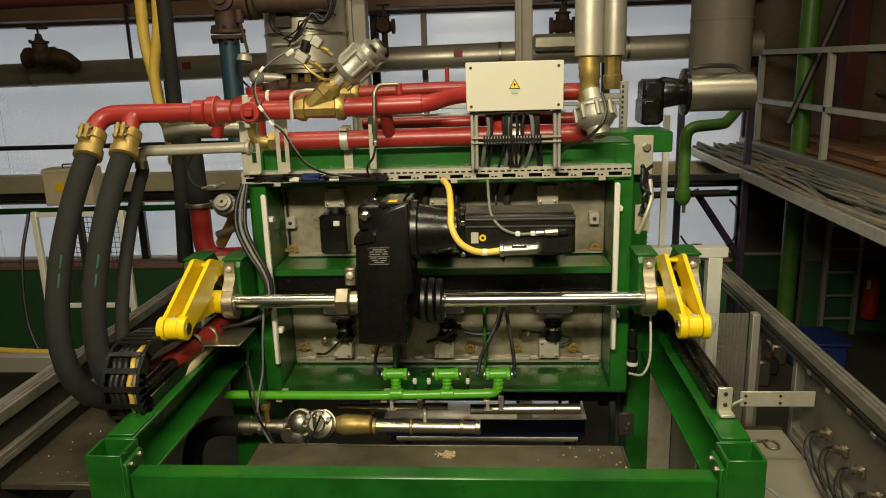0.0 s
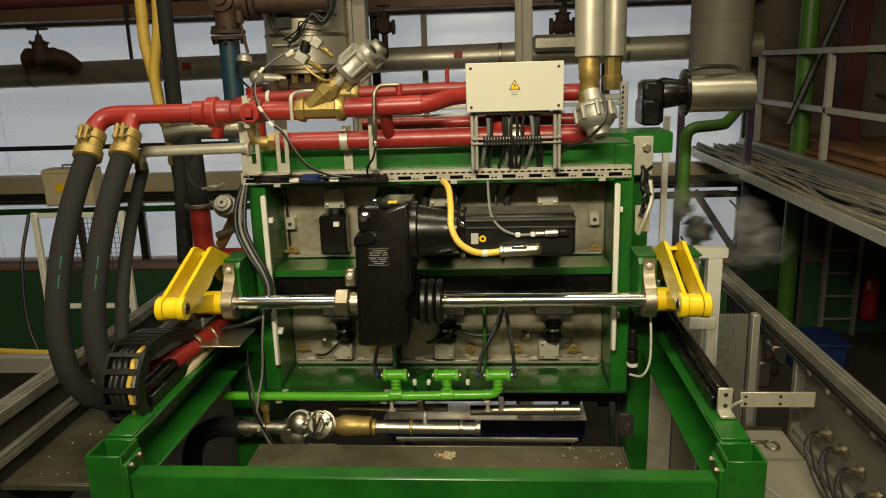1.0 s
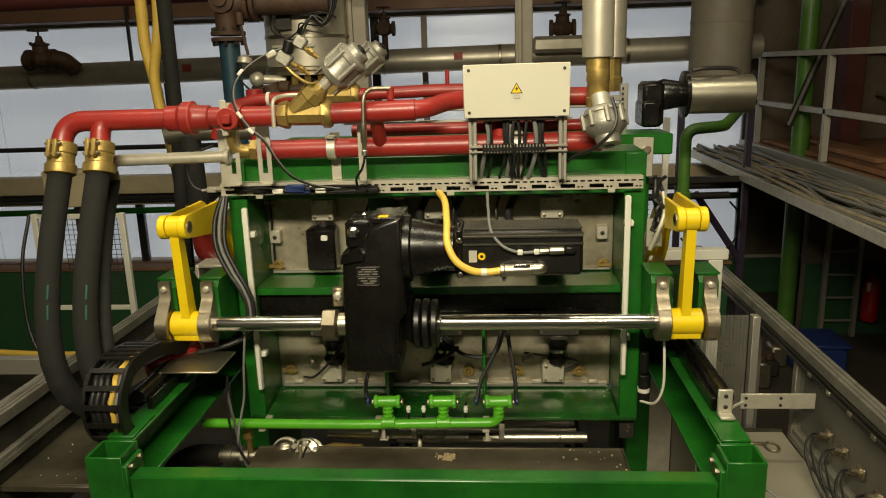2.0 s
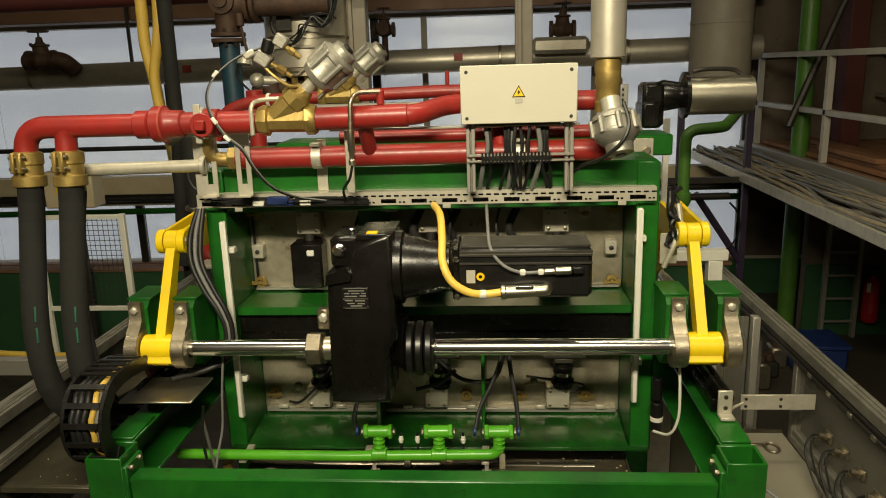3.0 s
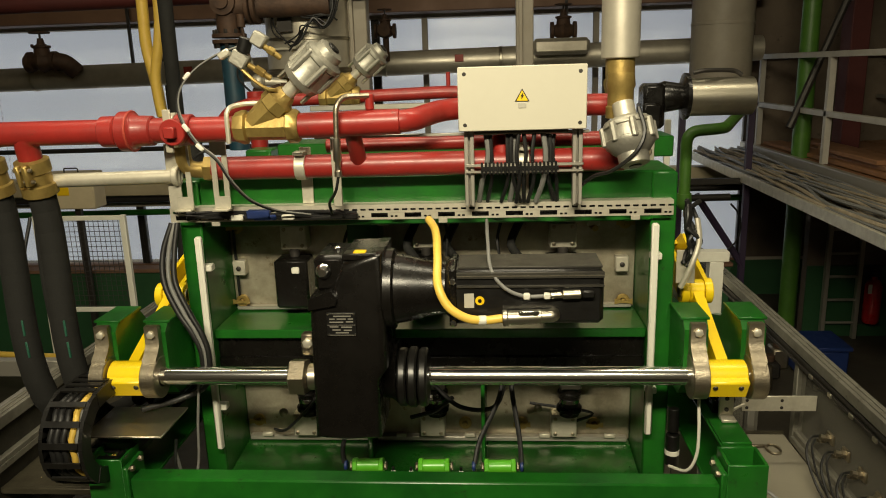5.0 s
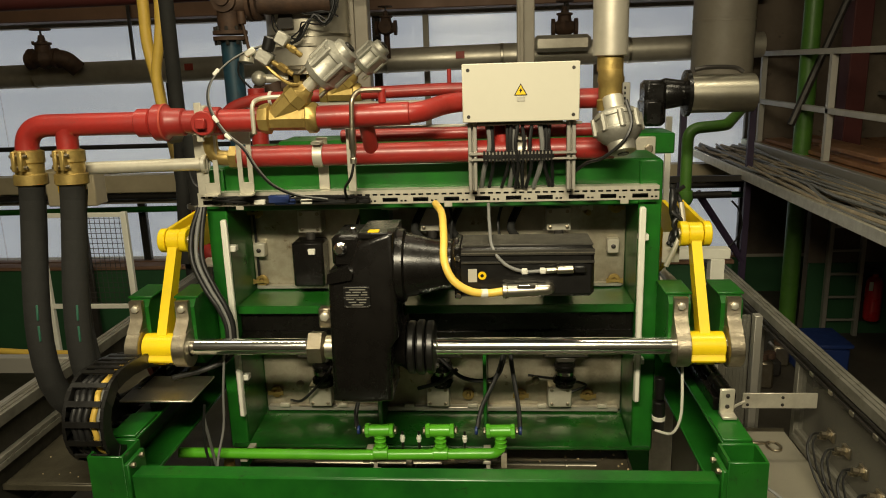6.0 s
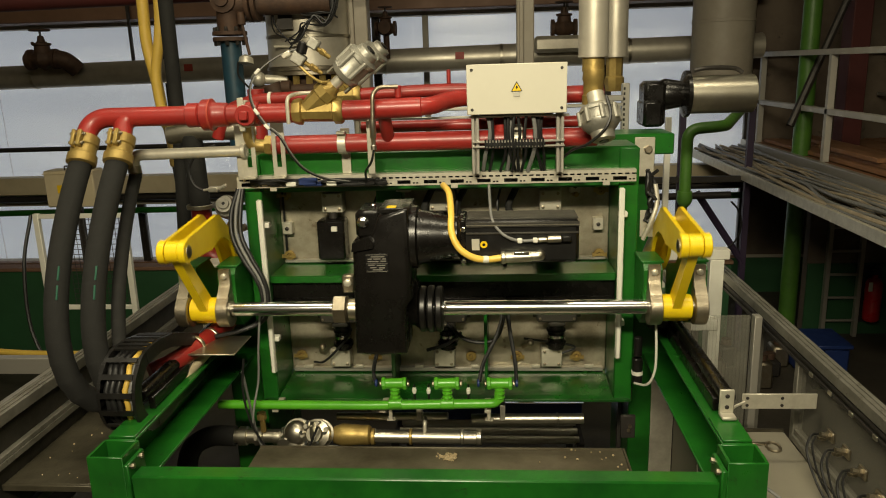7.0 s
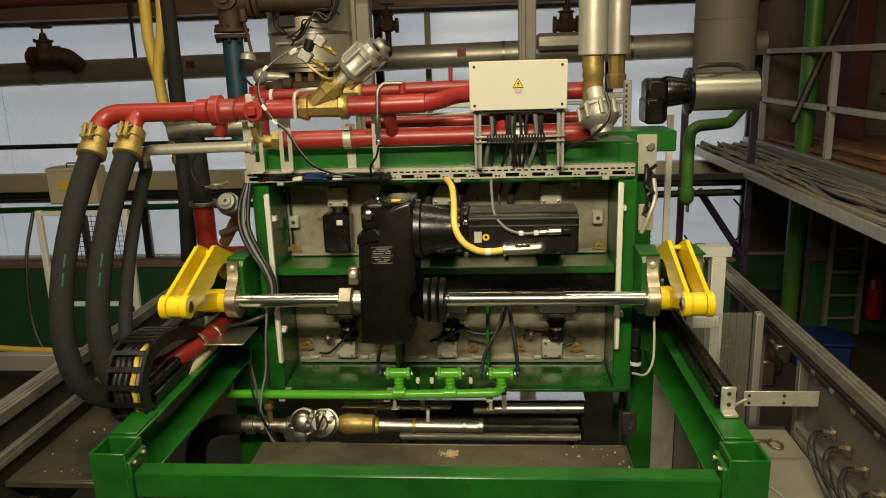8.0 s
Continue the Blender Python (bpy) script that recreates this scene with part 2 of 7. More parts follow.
# ---- building helpers ----
class Geo:
    """Vertices and faces of one part, in world metres."""

    def __init__(self):
        self.v, self.f = [], []

    def add(self, verts, faces):
        n = len(self.v)
        self.v += [tuple(p) for p in verts]
        self.f += [tuple(i + n for i in face) for face in faces]
        return self

    def box(self, x0, x1, y0, y1, z0, z1, b=0.004, turn=None):
        """A box between two corners with chamfered edges; turn: a matrix about its centre."""
        c = Vector(((x0 + x1) / 2, (y0 + y1) / 2, (z0 + z1) / 2))
        h = [abs(x1 - x0) / 2, abs(y1 - y0) / 2, abs(z1 - z0) / 2]
        b = min(b, *(k * 0.45 for k in h))
        verts, index = [], {}
        for sx in (-1, 1):
            for sy in (-1, 1):
                for sz in (-1, 1):
                    s = (sx, sy, sz)
                    for a in range(3):
                        p = Vector([s[k] * (h[k] - (0 if k == a else b)) for k in range(3)])
                        index[(s, a)] = len(verts)
                        verts.append(c + (turn @ p if turn else p))
        faces = []
        for a in range(3):
            o1, o2 = [k for k in range(3) if k != a]
            for sa in (-1, 1):
                ring = []
                for s1, s2 in ((-1, -1), (1, -1), (1, 1), (-1, 1)):
                    s = [0, 0, 0]
                    s[a], s[o1], s[o2] = sa, s1, s2
                    ring.append(index[(tuple(s), a)])
                faces.append(ring)
        for a in range(3):
            o1, o2 = [k for k in range(3) if k != a]
            for s1 in (-1, 1):
                for s2 in (-1, 1):
                    lo, hi = [0, 0, 0], [0, 0, 0]
                    lo[a], hi[a] = -1, 1
                    lo[o1] = hi[o1] = s1
                    lo[o2] = hi[o2] = s2
                    lo, hi = tuple(lo), tuple(hi)
                    faces.append((index[(lo, o1)], index[(hi, o1)], index[(hi, o2)], index[(lo, o2)]))
        for sx in (-1, 1):
            for sy in (-1, 1):
                for sz in (-1, 1):
                    s = (sx, sy, sz)
                    faces.append((index[(s, 0)], index[(s, 1)], index[(s, 2)]))
        return self.add(verts, faces)

    def lathe(self, p0, way, profile, n=20):
        """Revolve (distance along way, radius) pairs about the line from p0."""
        p0, way = Vector(p0), Vector(way).normalized()
        side = way.orthogonal().normalized()
        up = way.cross(side)
        verts, faces = [], []
        for d, r in profile:
            for k in range(n):
                a = 2 * math.pi * k / n
                verts.append(p0 + way * d + (side * math.cos(a) + up * math.sin(a)) * r)
        m = len(profile)
        for j in range(m - 1):
            for k in range(n):
                k2 = (k + 1) % n
                faces.append((j * n + k, j * n + k2, (j + 1) * n + k2, (j + 1) * n + k))
        if profile[0][1] > 1e-6:
            faces.append(tuple(range(n - 1, -1, -1)))
        if profile[-1][1] > 1e-6:
            faces.append(tuple((m - 1) * n + k for k in range(n)))
        return self.add(verts, faces)

    def cyl(self, p0, p1, r, n=20, b=0.003):
        p0, p1 = Vector(p0), Vector(p1)
        d = (p1 - p0).length
        b = min(b, r * 0.3, d * 0.3)
        return self.lathe(p0, p1 - p0, [(0, r - b), (b, r), (d - b, r), (d, r - b)], n)

    def ring(self, p0, p1, r, inner, n=24):
        p0, p1 = Vector(p0), Vector(p1)
        d = (p1 - p0).length
        b = min(0.003, (r - inner) * 0.3)
        return self.lathe(p0, p1 - p0, [(0, inner), (0, r - b), (b, r), (d - b, r), (d, r - b), (d, inner), (0, inner)], n)

    def tube(self, points, r, n=12):
        """A round bar along points."""
        pts = [Vector(p) for p in points]
        t0 = (pts[1] - pts[0]).normalized()
        side = t0.orthogonal().normalized()
        verts, faces = [], []
        for i, p in enumerate(pts):
            t = (pts[min(i + 1, len(pts) - 1)] - pts[max(i - 1, 0)]).normalized()
            side = (side - t * side.dot(t)).normalized()
            up = t.cross(side)
            for k in range(n):
                a = 2 * math.pi * k / n
                verts.append(p + (side * math.cos(a) + up * math.sin(a)) * r)
        for j in range(len(pts) - 1):
            for k in range(n):
                k2 = (k + 1) % n
                faces.append((j * n + k, j * n + k2, (j + 1) * n + k2, (j + 1) * n + k))
        faces.append(tuple(range(n - 1, -1, -1)))
        faces.append(tuple((len(pts) - 1) * n + k for k in range(n)))
        return self.add(verts, faces)

    def prism(self, outline, axis, a0, a1):
        """An outline in the plane across axis ('x': (y, z), 'y': (x, z), 'z': (x, y)), from a0 to a1."""
        def put(p, a):
            return {"x": (a, p[0], p[1]), "y": (p[0], a, p[1]), "z": (p[0], p[1], a)}[axis]
        n = len(outline)
        verts = [put(p, a0) for p in outline] + [put(p, a1) for p in outline]
        faces = [tuple(range(n - 1, -1, -1)), tuple(range(n, 2 * n))]
        faces += [(k, (k + 1) % n, n + (k + 1) % n, n + k) for k in range(n)]
        return self.add(verts, faces)

    def cast(self, outline, axis, a0, a1, b):
        """A prism whose edges at both ends are rounded off by b, like a casting."""
        n = len(outline)
        area = sum(outline[k - 1][0] * outline[k][1] - outline[k][0] * outline[k - 1][1] for k in range(n))
        sg = 1 if area > 0 else -1
        moves = []
        for k in range(n):
            p, q, r = Vector(outline[k - 1]), Vector(outline[k]), Vector(outline[(k + 1) % n])
            u, w = (q - p).normalized(), (r - q).normalized()
            nu, nw = Vector((-u.y, u.x)) * sg, Vector((-w.y, w.x)) * sg
            m = nu + nw
            moves.append(m / max(0.6, m.dot(nu)))
        def put(p, a):
            return {"x": (a, p[0], p[1]), "y": (p[0], a, p[1]), "z": (p[0], p[1], a)}[axis]
        verts, faces, rows = [], [], []
        d = 1 if a1 > a0 else -1
        for t in (0.0, 0.3, 0.65, 1.0):
            rows.append((a0 + d * b * (1 - math.sin(t * math.pi / 2)), b * (1 - math.cos(t * math.pi / 2))))
        rows = rows[::-1] + [(a1 - (a - a0), o) for a, o in rows]
        for a, o in rows:
            verts += [put((Vector(outline[k]) + moves[k] * o)[:], a) for k in range(n)]
        for j in range(len(rows) - 1):
            faces += [(j * n + k, j * n + (k + 1) % n, (j + 1) * n + (k + 1) % n, (j + 1) * n + k) for k in range(n)]
        faces += [tuple(range(n - 1, -1, -1)), tuple((len(rows) - 1) * n + k for k in range(n))]
        return self.add(verts, faces)

    def ball(self, c, r, n=12, squash=1.0):
        prof = [(r * squash * (1 - math.cos(math.pi * k / 8)), max(1e-7, r * math.sin(math.pi * k / 8))) for k in range(9)]
        return self.lathe(Vector(c) - Vector((0, 0, r * squash)), (0, 0, 1), prof, n)

    def turned(self, m):
        self.v = [tuple(m @ Vector(p)) for p in self.v]
        return self


def rounded(points, radius, steps=6):
    """A path with its corners rounded."""
    pts = [Vector(p) for p in points]
    out = [pts[0]]
    for a, b, c in zip(pts, pts[1:], pts[2:]):
        u, w = (a - b), (c - b)
        r = min(radius, u.length * 0.48, w.length * 0.48)
        s, e = b + u.normalized() * r, b + w.normalized() * r
        for k in range(steps + 1):
            t = k / steps
            out.append(s * (1 - t) ** 2 + b * 2 * t * (1 - t) + e * t ** 2)
    out.append(pts[-1])
    return out


def smooth_path(points, steps=6):
    """A soft curve through points."""
    p = [Vector(q) for q in points]
    p = [p[0] * 2 - p[1]] + p + [p[-1] * 2 - p[-2]]
    out = []
    for a, b, c, d in zip(p, p[1:], p[2:], p[3:]):
        for k in range(steps):
            t = k / steps
            out.append(0.5 * ((2 * b) + (c - a) * t + (2 * a - 5 * b + 4 * c - d) * t * t + (3 * b - a - 3 * c + d) * t ** 3))
    out.append(p[-2])
    return out


ORIGIN = {}


def mesh_of(name, geo, mat, at):
    me = bpy.data.meshes.new(name)
    me.from_pydata([(x - at[0], y - at[1], z - at[2]) for x, y, z in geo.v], [], geo.f)
    bm = bmesh.new()
    bm.from_mesh(me)
    bmesh.ops.recalc_face_normals(bm, faces=bm.faces)
    bm.to_mesh(me)
    bm.free()
    me.polygons.foreach_set("use_smooth", [True] * len(me.polygons))
    me.set_sharp_from_angle(angle=radians(38))
    me.materials.append(mat)
    me.update()
    return me


def thing(name, base, label, category, group="", kind=""):
    """An empty at its base that parents the parts of one thing."""
    ob = new(name)
    ob.location = base
    ob.empty_display_size = 0.05
    ORIGIN[ob] = Vector(base)
    return tagged(ob, label, category, group, kind)


def part(name, geo, mat, parent, label="", pivot=None):
    at = Vector(pivot) if pivot is not None else ORIGIN[parent]
    ob = new(name, mesh_of(name, geo, mat, at))
    ob.parent = parent
    ob.location = at - ORIGIN[parent]
    ORIGIN[ob] = at
    return tagged(ob, label)


def solid(name, geo, mat, label, category, kind="", group="", base=None):
    """A thing or piece of the setting that is one mesh."""
    at = Vector(base) if base is not None else Vector((0, 0, 0))
    ob = new(name, mesh_of(name, geo, mat, at))
    ob.location = at
    ORIGIN[ob] = at
    return tagged(ob, label, category, group, kind)


def bolts(parent, mat, places, way, r=0.008, h=0.006, name="bolt"):
    """Hexagon heads, each a part of its own on one shared mesh."""
    g = Geo().lathe((0, 0, 0), way, [(0, r), (h * 0.8, r), (h, r * 0.8)], 6)
    me = mesh_of(name, g, mat, (0, 0, 0))
    for p in places:
        ob = new(name, me)
        ob.parent = parent
        ob.location = Vector(p) - ORIGIN[parent]


# ---- the hall ----
def hall():
    g = Geo().box(-9.2, 9.2, -4.2, 9.85, -0.2, 0.0, 0)
    solid("floor", g, CONCRETE, "worn grey concrete floor of the factory hall", "floor", "structure")
    solid("ceiling", Geo().box(-9.2, 9.2, -4.2, 9.85, 6.6, 6.8, 0), WALLPAINT, "plain grey ceiling of the hall", "ceiling", "structure")
    solid("wall_south", Geo().box(-9, 9, -4.2, -4, 0, 6.6, 0), WALLPAINT, "plain painted wall", "wall", "structure")
    solid("wall_west", Geo().box(-9.2, -9, -4, 9.85, 0, 6.6, 0), WALLPAINT, "plain painted wall", "wall", "structure")
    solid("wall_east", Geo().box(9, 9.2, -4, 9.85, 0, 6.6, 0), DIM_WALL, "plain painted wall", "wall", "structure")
    # back wall: sill, band between two rows of windows, lintel and the dark stretch beside the walkway
    y0, y1 = 9.6, 9.85
    g = Geo()
    g.box(-9, 9, y0, y1, 0.0, 0.50, 0)
    g.box(-9, 1.35, y0, y1, 1.30, 1.62, 0)
    g.box(1.35, 3.15, y0, y1, 1.54, 1.62, 0)
    g.box(-9, 3.15, y0, y1, 3.62, 6.6, 0)
    north = solid("wall_north", g, WALLPAINT, "hall wall with two rows of frosted windows", "wall", "structure")
    # the dim corner is put into this stretch's darker colour
    solid("wall_north_2", Geo().box(3.15, 9, y0, y1, 0.50, 6.6, 0), DIM_WALL, "brown stretch of wall beside the walkway, darkened for the dim corner", "wall", "structure")
    solid("dado", Geo().box(-9, 9, y0 - 0.03, y0 - 0.003, 0, 0.46, 0), GREENWALL, "dark green painted wall base", "wall", "structure")
    solid("backdrop", Geo().box(-14, 9, 11.0, 11.05, -4, 7, 0), DAYLIGHT, "bright overcast daylight outside the windows", "backdrop", "structure")
    for k, (x0, x1, z0, z1, cells) in enumerate((
            (-8.9, -4.3, 1.62, 3.62, 2), (-4.2, -1.55, 1.62, 3.62, 1), (-1.45, 0.28, 1.62, 3.62, 1), (0.40, 1.34, 1.62, 3.62, 1), (1.44, 3.10, 1.62, 3.62, 1),
            (-8.9, -4.9, 0.5, 1.30, 2), (-4.8, -3.0, 0.5, 1.30, 2), (-2.9, 1.3, 0.5, 1.30, 3), (1.4, 3.10, 0.5, 1.54, 1))):
        w = thing("window_%d" % (k + 1), ((x0 + x1) / 2, y0, z0), "frosted window in a dark steel frame", "window", "", "structure")
        fr = Geo()
        for a, b in ((x0 - 0.05, x0), (x1, x1 + 0.05)):
            fr.box(a, b, y0 + 0.02, y0 + 0.1, z0, z1, 0.004)
        part("window_frame", fr, DARKMETAL, w)
        part("window_sill", Geo().box(x0 - 0.05, x1 + 0.05, y0 - 0.04, y0 + 0.1, z0 - 0.035, z0 + 0.002, 0.004), BROWN, w)
        step = (x1 - x0) / cells
        for c in range(cells):
            pane = part("pane", Geo().box(x0 + c * step + 0.006, x0 + (c + 1) * step - 0.006, y0 + 0.05, y0 + 0.056, z0, z1, 0), FROST, w)
            pane.visible_shadow = False
    for k, x in enumerate((-0.9, 1.2)):
        solid("window_post", Geo().box(x, x + 0.07, y0 - 0.1, y0 - 0.02, 1.62, 3.62, 0.004), COLUMN, "grey steel post before the windows", "post", "structure", base=(x, y0, 1.6))
    solid("crane_beam", Geo().box(-9, 3.1, 9.1, 9.5, 3.66, 4.0, 0.01), BROWN, "brown steel beam over the windows", "beam", "structure")
    g = Geo()
    g.box(-8.9, 3.1, 9.35, 9.56, 1.49, 1.72, 0.006)
    solid("wall_trunking", g, BEIGE, "long beige cable trunking along the wall", "trunking", "structure")
    solid("wall_pipe", Geo().cyl((-8.9, 9.4, 1.42), (3.1, 9.4, 1.45), 0.04), DARKMETAL, "thin dark pipe along the wall", "pipe", "structure")
    solid("wall_pipe", Geo().cyl((-8.9, 9.3, 1.24), (3.1, 9.3, 1.34), 0.04), GREEN, "thin green pipe along the wall", "pipe", "structure")
    solid("wall_pipe", Geo().cyl((-8.9, 9.2, 2.10), (-2.2, 9.2, 2.12), 0.03), DARKMETAL, "thin black pipe crossing the windows", "pipe", "structure")
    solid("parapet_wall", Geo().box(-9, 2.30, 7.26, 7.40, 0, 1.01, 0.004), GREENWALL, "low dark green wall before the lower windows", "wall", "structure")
    solid("parapet_cap", Geo().box(-9, 2.32, 7.24, 7.42, 1.012, 1.05, 0.006), BROWN, "brown coping on the low green wall", "trim", "structure")
    # pipes and tanks high at the back
    p = thing("lagged_pipe", (-2, 8.9, 2.85), "foil-lagged pipe running across the windows", "pipe")
    part("lagging", Geo().cyl((-8.98, 8.9, 2.98), (3.0, 8.9, 3.12), 0.14, 28), INSUL, p)
    for x in (-4.35, 0.8):
        part("hanger", Geo().box(x, x + 0.03, 8.88, 8.92, 3.1, 6.6, 0.002), DARKMETAL, p)
    for x in (-7.4, -5.6, -3.9, -2.6, -1.3, 0.05, 1.5):
        part("band", Geo().ring((x, 8.9, 2.98 + (x + 8.9) * 0.0118), (x + 0.035, 8.9, 2.98 + (x + 8.935) * 0.0118), 0.147, 0.135, 28), STAINLESS, p)
    for x, z in ((-3.66, 3.03), (-0.46, 3.07)):
        part("marker", Geo().box(x, x + 0.10, 8.742, 8.762, z, z + 0.08, 0.002), COPPER_RED, p, "small red marker plate")


def gate_valve(x, y, z, label, scale=1.0):
    v = thing("gate_valve", (x, y, z), label, "valve", "valves over the lagged pipe")
    s = scale
    part("body", Geo().lathe((x - 0.16 * s, y, z), (1, 0, 0), [(0, 0.11 * s), (0.04 * s, 0.11 * s), (0.05 * s, 0.07 * s), (0.16 * s, 0.12 * s), (0.27 * s, 0.07 * s), (0.28 * s, 0.11 * s), (0.32 * s, 0.11 * s)], 18), RUST, v)
    part("bonnet", Geo().lathe((x, y, z + 0.06 * s), (0, 0, 1), [(0, 0.09 * s), (0.08 * s, 0.08 * s), (0.09 * s, 0.10 * s), (0.11 * s, 0.10 * s), (0.12 * s, 0.045 * s), (0.19 * s, 0.03 * s)], 16), RUST, v)
    part("stem", Geo().cyl((x, y, z + 0.24 * s), (x, y, z + 0.33 * s), 0.012 * s, 8), DARKMETAL, v)
    g = Geo()
    n = 20
    g.tube([(x + 0.10 * s * math.cos(2 * math.pi * k / n), y + 0.10 * s * math.sin(2 * math.pi * k / n), z + 0.31 * s) for k in range(n + 1)], 0.011 * s, 8)
    for a in range(4):
        c, d = math.cos(a * math.pi / 2), math.sin(a * math.pi / 2)
        g.tube([(x, y, z + 0.31 * s), (x + 0.1 * s * c, y + 0.1 * s * d, z + 0.31 * s)], 0.008 * s, 6)
    part("handwheel", g, RUST, v)
    return v


def back_plant():
    v = gate_valve(-5.27, 8.6, 3.215, "rusty gate valve with a handwheel on the lagged pipe", 1.05)
    part("bypass", Geo().tube(rounded([(-5.12, 8.6, 3.215), (-5.02, 8.62, 3.20), (-4.93, 8.7, 3.08)], 0.06, 5), 0.10, 16), RUST, v)
    part("end_flange", Geo().cyl((-5.47, 8.6, 3.19), (-5.42, 8.6, 3.195), 0.10, 16), RUST, v)
    bolts(v, RUST, [(-5.27 + 0.10 * math.cos(q), 8.6 + 0.10 * math.sin(q), 3.38) for q in (3.3, 4.1, 4.9, 5.7)], (0, 0, 1), 0.018, 0.03)
    v = gate_valve(-1.24, 8.7, 3.43, "small gate valve on a stub above the pipe", 0.75)
    part("stub", Geo().cyl((-1.24, 8.72, 3.1), (-1.24, 8.72, 3.39), 0.035, 12).cyl((-1.24, 8.64, 3.44), (-1.24, 8.57, 3.44), 0.075, 16), RUST, v)
    gate_valve(0.765, 8.7, 3.37, "gate valve with a handwheel beside the steel column", 0.9)
    solid("branch_pipe", Geo().box(0.42, 1.05, 8.55, 8.8, 3.11, 3.29, 0.05), INSUL, "short lagged branch pipe under a valve", "pipe", base=(0.75, 8.7, 3.11))
    # upright lagged vessel and the columns beside it
    t = thing("steam_vessel", (-1.47, 6.0, 2.9), "upright lagged steam vessel with a bolted bottom flange", "vessel")
    part("shell", Geo().cyl((-1.47, 6.0, 3.03), (-1.47, 6.0, 5.2), 0.325, 36), INSUL, t)
    part("flange", Geo().cyl((-1.47, 6.0, 2.965), (-1.47, 6.0, 2.995), 0.34, 36).cyl((-1.47, 6.0, 3.0), (-1.47, 6.0, 3.028), 0.34, 36), STEEL, t)
    part("bottom_cap", Geo().lathe((-1.47, 6.0, 2.96), (0, 0, -1), [(0, 0.22), (0.10, 0.21), (0.16, 0.14), (0.18, 0.06)], 28), RUST, t)
    part("seam", Geo().ring((-1.47, 6.0, 3.24), (-1.47, 6.0, 3.265), 0.333, 0.32, 36), STAINLESS, t)
    bolts(t, BRASS, [(-1.47 + 0.29 * math.cos(a * 0.349), 6.0 + 0.29 * math.sin(a * 0.349), 2.965) for a in range(18)], (0, 0, -1), 0.028, 0.12, "stud")
    part("manifold", Geo().cyl((-1.85, 5.7, 2.86), (-1.05, 5.7, 2.86), 0.04, 16), RUST, t)
    part("name_plate", Geo().box(-1.66, -1.34, 5.655, 5.664, 3.17, 3.19, 0.002), STAINLESS, t)
    part("stub", Geo().cyl((-1.80, 5.68, 2.945), (-1.60, 5.75, 2.93), 0.035, 14).ball((-1.80, 5.67, 2.945), 0.058, 14), ZINC, t)
    part("drain_valve", Geo().cyl((-1.70, 5.66, 2.90), (-1.66, 5.66, 2.80), 0.07, 16).cyl((-1.62, 5.66, 2.88), (-1.55, 5.66, 2.88), 0.05, 14), RUST, t)
    part("terminal_head", Geo().box(-1.42, -1.16, 5.60, 5.70, 3.43, 3.56, 0.012).box(-1.38, -1.20, 5.62, 5.69, 3.38, 3.43, 0.006), BLACKPLASTIC, t)
    part("head_bracket", Geo().prism([(-1.62, 3.30), (-1.50, 3.30), (-1.50, 3.60), (-1.56, 3.66)], "y", 5.63, 5.65), DARKMETAL, t)
    g2 = thing("gauge_lead", (-2.0, 5.5, 2.95), "grey sensor on a stem with a thin black lead", "sensor")
    part("stem", Geo().cyl((-1.82, 5.45, 3.35), (-1.78, 5.45, 3.12), 0.012, 8).cyl((-1.82, 5.45, 3.42), (-1.82, 5.45, 3.33), 0.03, 10), RUST, g2)
    part("head", Geo().lathe((-1.80, 5.44, 3.12), (-0.1, -0.2, -1), [(0, 0.02), (0.02, 0.05), (0.06, 0.055), (0.07, 0.03)], 16), ZINC, g2)
    part("lead", Geo().tube(smooth_path([(-1.86, 5.42, 3.07), (-1.86, 5.40, 2.98), (-1.80, 5.40, 2.90), (-1.72, 5.40, 2.83)]), 0.008, 6), CABLE, g2)
    bundle = Geo()
    wild = random.Random(31)
    for k in range(6):
        pts = [(-1.52, 5.58, 3.22), (-1.63, 5.57, 3.33), (-1.60, 5.56, 3.44), (-1.46, 5.55, 3.46), (-1.36, 5.55, 3.44), (-1.24, 5.55, 3.40), (-1.16, 5.58, 3.36)] if k < 2 else [
            (-1.52, 5.56, 3.20), (-1.44, 5.55, 3.25), (-1.38, 5.54, 3.33), (-1.30, 5.54, 3.37), (-1.22, 5.55, 3.33), (-1.17, 5.57, 3.40), (-1.15, 5.6, 3.52)]
        bundle.tube(smooth_path([(x + wild.gauss(0, 0.018), y + wild.gauss(0, 0.01), z + wild.gauss(0, 0.018)) for x, y, z in pts]), wild.uniform(0.005, 0.009), 6)
    solid("cable_bundle", bundle, CABLE, "tangled black cables before the steam vessel", "cable", "stuff")
    for x0, x1, lab in ((-1.15, -1.0, "grey steel column beside the steam vessel"), (0.165, 0.30, "grey steel column behind the machine")):
        solid("steel_column", Geo().box(x0, x1, 6.0, 6.16, 0, 6.6, 0.008), COLUMN, lab, "column", "structure", base=(x0, 6.1, 0))
        solid("steel_column", Geo().box(x0 + 0.02, x0 + 0.05, 5.96, 6.0, 0, 6.6, 0.004), COLUMN, "narrow edge strip of the steel column", "column", "structure", base=(x0, 5.98, 0))
    big = thing("lagged_duct", (2.28, 8.2, 1.8), "wide grey lagged duct rising beside the window", "duct")
    part("shell", Geo().cyl((2.36, 8.2, 2.76), (2.36, 8.2, 6.6), 0.31, 36), COLUMN, big)
    part("seam", Geo().ring((2.36, 8.2, 3.35), (2.36, 8.2, 3.38), 0.316, 0.30, 36), COLUMN, big)
